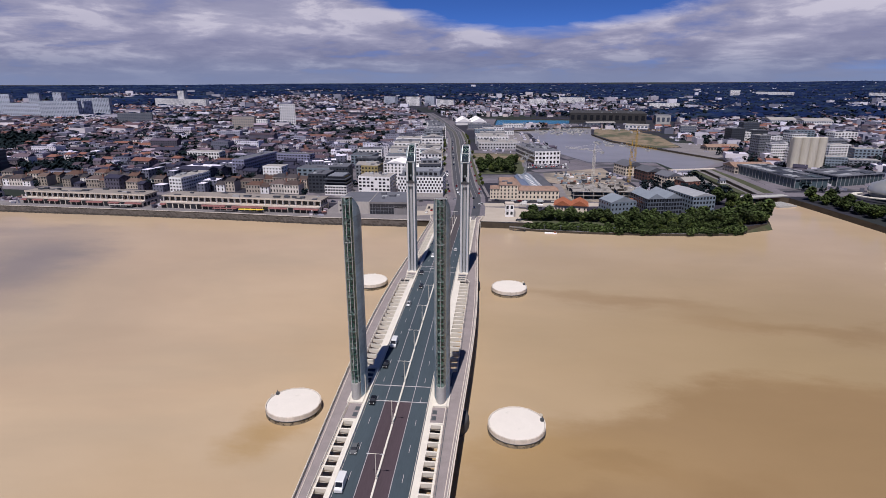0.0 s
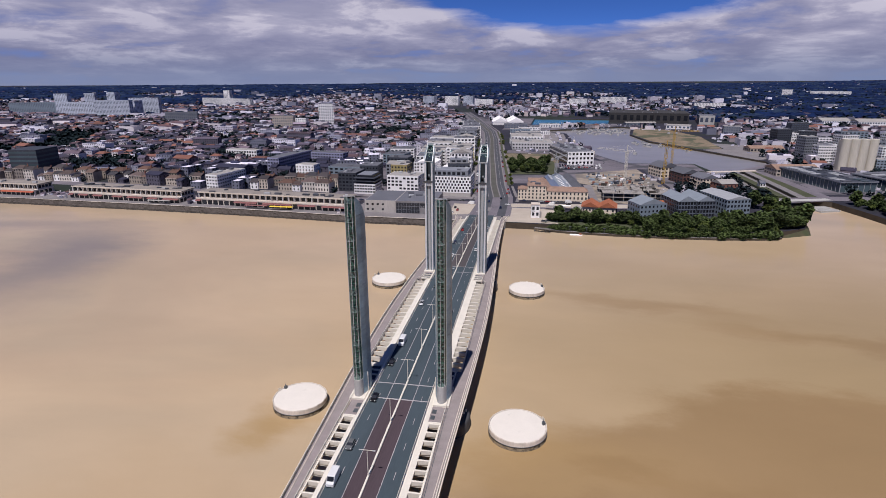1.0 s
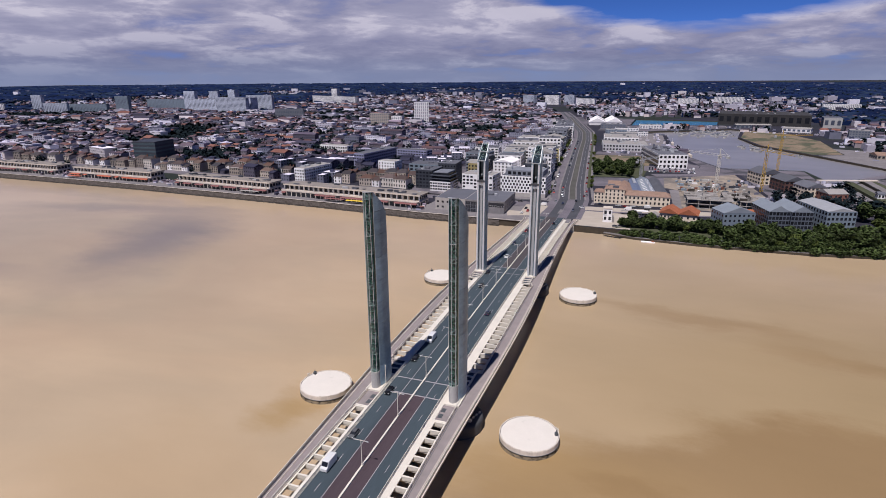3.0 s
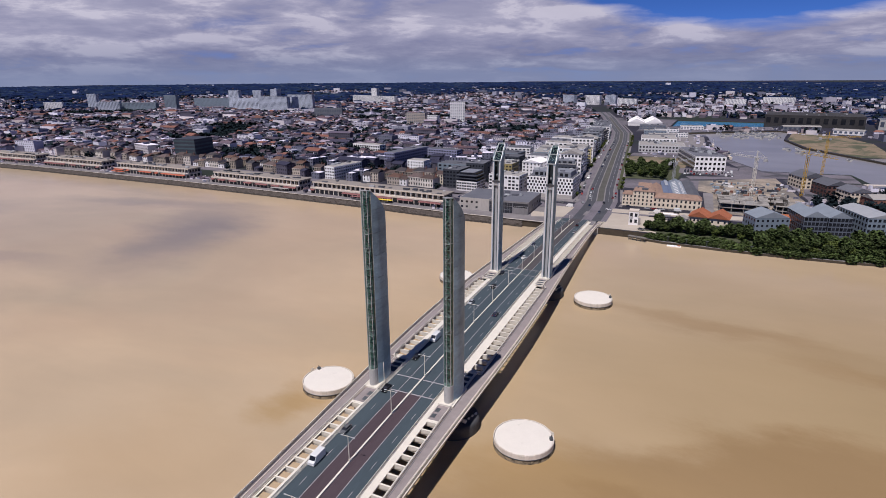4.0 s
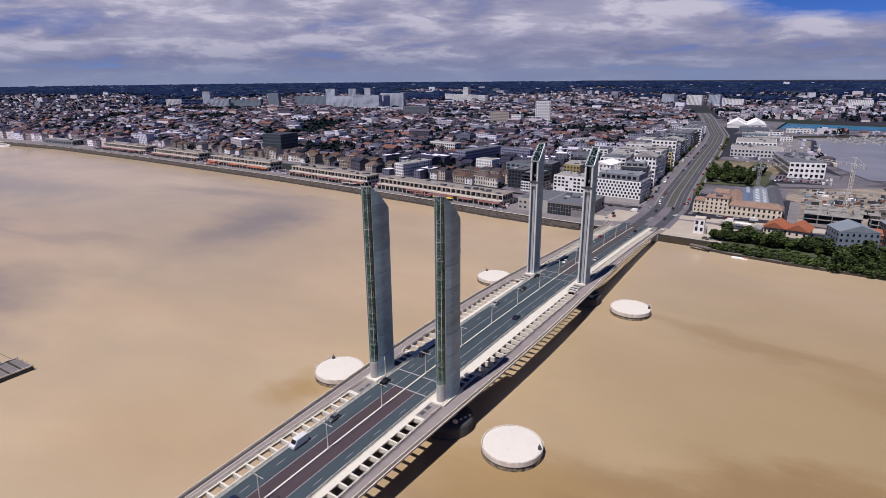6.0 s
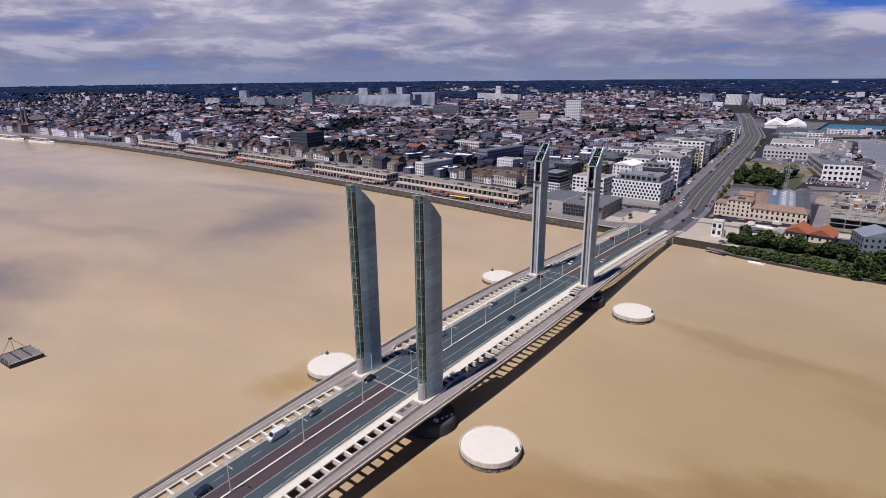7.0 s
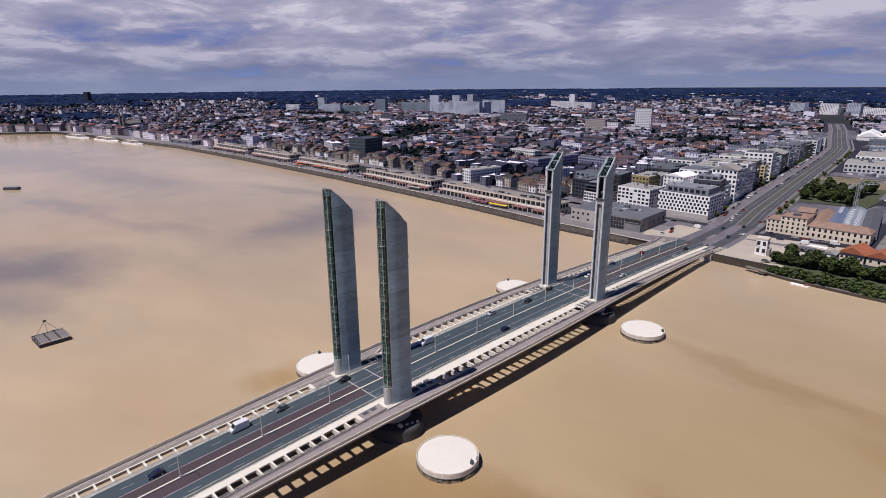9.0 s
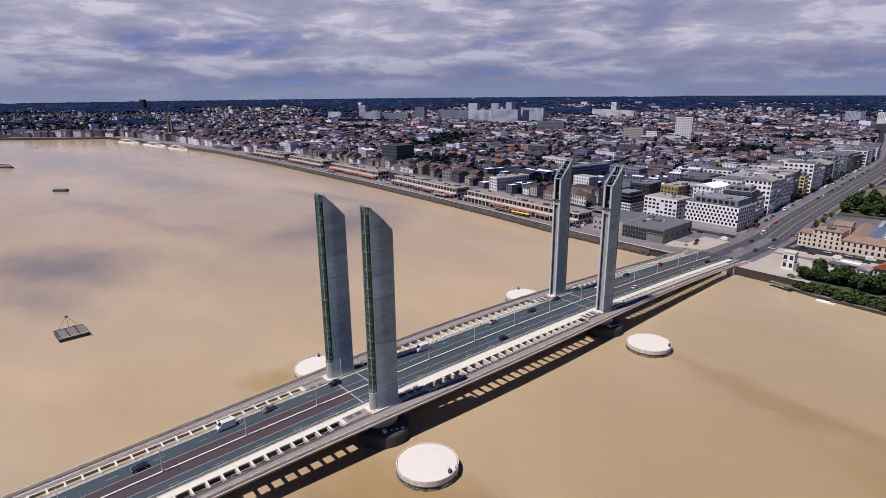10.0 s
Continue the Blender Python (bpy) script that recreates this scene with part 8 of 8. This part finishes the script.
for i in range(70):
    x = 50 + 178 * (i + rng.random()) / 70
    y = along([(50, 247), (100, 245), (150, 243), (190, 245), (222, 259), (232, 277)], x)
    for off in ((rng.uniform(0, 4), rng.uniform(7, 14)) if x > 150 else (rng.uniform(4, 8), rng.uniform(9, 15))):
        if any(abs(x - a) < c - 2 and abs(y + off - b) < d - 2 for a, b, c, d in KEEP_OUT):
            continue
        put_tree(x, y + off, CITY - 0.5, None, rng.uniform(0.5, 0.9) + 0.35 * smooth01(130, 220, x))
for i in range(22):
    put_tree(rng.uniform(205, 229), rng.uniform(258, 330), CITY, None, rng.uniform(0.8, 1.35))
for i in range(66):
    t = (i + rng.random()) / 66
    x, y = 288 + 36 * t, 345 - 126 * t
    put_tree(x + rng.uniform(1, 16), y + rng.uniform(-3, 3), CITY - 0.6, None, rng.uniform(0.6, 1.1))
for i in range(56):
    put_tree(rng.uniform(9, 54), rng.uniform(458, 528), CITY, None, rng.uniform(0.7, 1.1))
for i in range(26):
    y = 345 + 22 * i
    x = along(BOUL_X, y)
    for s in (-18.2, 19.5):
        if rng.random() < 0.35:
            put_tree(x + s, y + rng.uniform(-4, 4), CITY, 3, rng.uniform(0.6, 0.9))


for i in range(34):
    x = 108 + 94 * (i + rng.random()) / 34
    put_tree(x, along(TOE, x) + rng.uniform(4.5, 8.5), 1.6, None, rng.uniform(0.55, 0.95))


def build_shrub():
    t = thing("shrub", pose(0, 0, 0), "low green shrub overhanging the river wall", "shrub", "shrubs along the river wall")
    bm = bmesh.new()
    add_bar(bm, (0, 0.4, -0.2), (0, 0, 1.4), 0.08, 5, 0.04)
    part("stem", bm, BARK, t)
    v, f = leaf_cloud([(0, 0, 1.4, 1.8, 1.1), (1.3, -0.2, 0.9, 1.2, 0.9), (-1.2, -0.3, 0.8, 1.2, 0.9), (0.2, -0.9, 0.2, 1.1, 1.1)], 150, 0.42, 71)
    me = bpy.data.meshes.new("foliage")
    me.from_pydata(v, [], f)
    me.materials.append(LEAF)
    c = new("foliage", me)
    c.parent = t
    return t


shrub = build_shrub()
for i in range(96):
    x = 104 + 100 * (i + rng.random()) / 48 if i < 48 else 50 + 60 * (i - 48 + rng.random()) / 48
    m = pose(x, along(TOE, x) + (rng.uniform(0.6, 6.5) if i < 48 else rng.uniform(3.2, 9.5)), 1.3 + rng.uniform(-0.4, 0.7), 0, 0, rng.uniform(-40, 40))
    o = shrub if i == 0 else copy_thing(shrub, m)
    o.matrix_basis = m
    k = rng.uniform(0.9, 1.9)
    o.scale = (k, k, k)


def town_trees():
    v, f = [], []
    light = [leaf_cloud([(0, 0, 5, 3.6, 3.0)], 11, 2.3, 190 + k) for k in range(5)]
    kinds = [leaf_cloud([(0, 0, 5, 3.4, 3.0), (1.5, 1, 3.8, 2.4, 2.2), (-1.4, -0.8, 4.0, 2.4, 2.2)], 42, 1.15, 90 + k) for k in range(5)]
    spots = list(yards)
    for _ in range(32000):
        r = 420 + 3300 * rng.random() ** 0.8
        t = rng.uniform(-1.75, 0.75)
        x, y = r * math.sin(t), r * math.cos(t)
        if noise.noise(Vector((x * 0.008, y * 0.008, 9))) + 0.5 * cover(x, y) > rng.uniform(-0.3, 0.35):
            spots.append((x, y))
    for _ in range(520):
        spots.append(rng.choice(((rng.uniform(150, 232), rng.uniform(320, 470)), (rng.uniform(280, 480), rng.uniform(470, 640)), (rng.uniform(330, 600), rng.uniform(620, 950)), (rng.uniform(20, 90), rng.uniform(440, 540)), (rng.uniform(262, 282), rng.uniform(370, 510)))))
    for x, y in spots:
        if not free(x, y, 3):
            continue
        kv, kf = rng.choice(kinds if math.hypot(x, y) < 800 else light)
        s, n = rng.uniform(0.7, 1.5), len(v)
        a = rng.uniform(0, 6.28)
        c, d = math.cos(a) * s, math.sin(a) * s
        z = terrain(x, y)
        v.extend([(x + c * p - d * q, y + d * p + c * q, z + h * s) for p, q, h in kv])
        f.extend([tuple(n + i for i in g) for g in kf])
    me = bpy.data.meshes.new("town_trees")
    me.from_pydata(v, [], f)
    me.materials.append(DIMMED_LEAF)
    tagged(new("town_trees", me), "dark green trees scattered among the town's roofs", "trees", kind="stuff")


town_trees()


# ---- on the water ----
BARGE = (-142.5, -63.0)


def barge():
    b = thing("work_barge", pose(BARGE[0], BARGE[1], 0, 0, 0, 93), "rusty grey work barge with planked deck and lifting frame", "barge")
    bm = bmesh.new()
    add_box(bm, -5.9, 5.9, -6.2, 6.2, -1, 1.5, 0, 0.15)
    part("hull", bm, DARKCLAD, b, "dark steel hull")
    bm = bmesh.new()
    add_box(bm, -5.7, 5.7, -5.9, 5.9, 1.4, 1.56)
    part("deck", bm, DARKSTONE, b, "brown-grey planked deck")
    for i in range(12):
        bm = bmesh.new()
        add_box(bm, -5.6 + 0.95 * i, -5.0 + 0.95 * i, -5.6, 5.8, 1.5, 1.72)
        part("plank", bm, PAVING if i % 4 else ROCK, b)
    bm = bmesh.new()
    add_bar(bm, (-4.4, 5.5, 1.5), (0, 6.4, 7.0), 0.07)
    add_bar(bm, (4.4, 5.5, 1.5), (0, 6.4, 7.0), 0.07)
    add_bar(bm, (0, 6.4, 7.0), (0, 5, 1.6), 0.07)
    add_bar(bm, (-0.6, 6.4, 7.0), (0.6, 6.4, 7.0), 0.4)
    part("lifting_frame", bm, ROCK, b, "thin brown lifting frame")
    for y in (-6.0, 6.0):
        bm = bmesh.new()
        add_box(bm, -5.9, 5.9, y - 0.16, y + 0.16, 1.5, 1.95)
        part("gunwale", bm, PARAPET, b, "pale steel gunwale")
    for x in (-5.75, 5.75):
        for y in (-5.5, -1.8, 1.8, 5.5):
            bm = bmesh.new()
            add_bar(bm, (x, y, 1.4), (x, y, 2.6), 0.09)
            part("bollard", bm, PARAPET, b)


barge()
b = thing("moored_barge", pose(-603, -7, 0, 0, 0, 45), "small dark moored barge in mid river", "barge")
bm = bmesh.new()
add_box(bm, -8, 8, -2.6, 2.6, -0.8, 2.4, 0, 0.3)
part("hull", bm, DARKCLAD, b)
bm = bmesh.new()
add_box(bm, -7, 7, -2.2, 2.2, 2.3, 3.0)
part("deckhouse", bm, GREYCLAD, b)


def ship(x, y, turn, ln, wm, nm):
    s = thing("river_ship", pose(x, y, 0, 0, 0, turn), "%s passenger ship moored at the far quay" % nm, "ship", "ships at the far quay")
    bm = bmesh.new()
    w = ln * 0.07
    add_prism(bm, [(-ln / 2, -w), (ln * 0.4, -w), (ln / 2, 0), (ln * 0.4, w), (-ln / 2, w)], -1, 2.2)
    part("hull", bm, wm, s)
    for k in range(2):
        bm = bmesh.new()
        add_box(bm, -ln * 0.42, ln * (0.3 - 0.1 * k), -w * 0.8, w * 0.8, 2.2 + 2.1 * k, 4.3 + 2.1 * k)
        part("deckhouse", bm, PARAPET, s)
        bm = bmesh.new()
        add_box(bm, -ln * 0.40, ln * (0.28 - 0.1 * k), -w * 0.82, w * 0.82, 2.8 + 2.1 * k, 3.8 + 2.1 * k)
        part("window_band", bm, PANE, s)
    bm = bmesh.new()
    add_bar(bm, (0, 0, 6), (0, 0, 13), 0.2)
    part("mast", bm, WHITE, s)


ship(-903, -38, 40, 34, DARKCLAD, "white and black")
ship(-1240, 203, 10, 90, WHITEWALL, "white")
ship(-1120, 224, 8, 90, WHITEWALL, "white")
ship(-1010, 237, 8, 70, WHITEWALL, "white")
for x, y, t, ln, nm in ((98, 700, 95, 40, "white"), (112, 655, 100, 34, "white"), (96, 780, 90, 30, "white")):
    ship(x, y, t, ln, rng.choice((DARKCLAD, WHITEWALL)), nm)


def small_boats():
    made_boat = None
    for i in range(64):
        if i < 46:
            x, y = rng.uniform(100, 200), rng.uniform(900, 1030)
        else:
            x, y = rng.uniform(190, 250), rng.uniform(690, 800)
        if inside(x, y, LAND):
            continue
        m = pose(x, y, 2.2, 0, 0, rng.uniform(0, 360))
        if made_boat is None:
            made_boat = thing("boat", m, "small white moored motor boat in the basin", "boat", "boats moored in the basin")
            bm = bmesh.new()
            add_prism(bm, [(-5, -1.5), (3, -1.5), (5.5, 0), (3, 1.5), (-5, 1.5)], -0.3, 1.2)
            part("hull", bm, CONCRETE, made_boat)
            bm = bmesh.new()
            add_box(bm, -3, 1, -1.1, 1.1, 1.15, 2.6)
            part("cabin", bm, GREYCLAD, made_boat)
        else:
            copy_thing(made_boat, m)


small_boats()


def yard_clutter():
    """Containers, pallets and huts on the harbour yards."""
    b = Bulk()
    for _ in range(760):
        x, y = rng.choice(( (rng.uniform(10, 140), rng.uniform(620, 1000)), (rng.uniform(60, 330), rng.uniform(965, 1140)), (rng.uniform(275, 480), rng.uniform(480, 620)), (rng.uniform(320, 560), rng.uniform(620, 900)), (rng.uniform(150, 232), rng.uniform(320, 480)), (rng.uniform(340, 480), rng.uniform(380, 520))))
        if not inside(x, y, LAND) or abs(x - along(BOUL_X, y)) < 20:
            continue
        if any(abs(x - p) < q - 3 and abs(y - r) < t - 3 for p, r, q, t in KEEP_OUT[:90] if q < 60 and t < 60):
            continue
        b.house(x, y, CITY + 0.1, rng.uniform(0, 3.1), rng.uniform(1.2, 7), rng.uniform(1.2, 3.2), rng.uniform(0.7, 3.2), 0, 0, True, 0)
    b.link("yard_clutter", MATS, "containers, pallets and huts on the harbour yards", "clutter")


def terrace_clutter():
    """Tables, parasols, benches and kiosks on the promenade before the sheds."""
    b = Bulk()
    for _ in range(620):
        x = rng.uniform(-780, -100)
        y = quay_y(x) + rng.uniform(1.5, 22)
        if any(abs(x - p) < q - 4 and abs(y - r) < t - 4 for p, r, q, t in KEEP_OUT):
            continue
        if rng.random() < 0.35:
            b.house(x, y, CITY + 2.0, rng.uniform(0, 3), rng.uniform(2, 4), rng.uniform(2, 3.4), 0.15, 0.5, 1.0, False, 0)
            b.house(x, y, CITY + 0.1, 0, 0.12, 0.12, 2.0, 0, 0, True, 0)
        else:
            b.house(x, y, CITY + 0.1, rng.uniform(-0.1, 0.1), rng.uniform(0.8, 4.5), rng.uniform(0.6, 1.6), rng.uniform(0.5, 1.6), 0, 0, True, 0)
    b.link("terrace_clutter", MATS, "tables, parasols and benches on the quay promenade", "clutter")


yard_clutter()
terrace_clutter()


def parked_cars():
    """Cars parked along the boulevard and the quay street: the bridge cars again."""
    spots = [(along(BOUL_X, 350 + 14 * i) + s, 350 + 14 * i + rng.uniform(-4, 4), 4) for i in range(34) for s in (-14.8, 14.2, -6.5) if rng.random() < 0.55]
    spots += [(-120 + 6.5 * i, 300 + rng.uniform(-1, 1), 90) for i in range(14) if rng.random() < 0.6] + [(66 + 3.0 * i, y, 0) for i in range(16) for y in (500, 508, 516, 524) if rng.random() < 0.75]
    spots += [(44 + 5.6 * i, 316, 90) for i in range(8) if rng.random() < 0.8] + [(-24 + 3 * (i % 2), 268 + 8 * i, 0) for i in range(3)]
    spots += [(-6, 318, 20), (1, 310, 5), (10, 324, 3), (17, 301, 80), (-13, 300, 85), (30, 318, 88), (-22, 312, 92), (-34, 309, 90), (38, 306, 84), (12, 288, 2), (-3, 338, 4), (14, 346, 184), (52, 305, 84), (66, 309, 84), (46, 249, 70)]
    keys = [("black", False), ("silver", False), ("white", False), ("navy", False), ("red", False), ("white", True), ("grey", False)]
    base = {}
    for x, y, t in spots:
        k = rng.choice(keys)
        if k not in base:
            base[k] = build_car(PAINTS[k[0]], k[0], k[1], False)
            base[k]["label"] = "%s %s parked along a town street" % (k[0], "van" if k[1] else "car")
            base[k]["group"] = "parked vehicles"
            base[k].matrix_basis = pose(x, y, CITY + 0.14, 0, 0, t)
        else:
            copy_thing(base[k], pose(x, y, CITY + 0.14, 0, 0, t + (180 if rng.random() < 0.5 else 0)))


parked_cars()
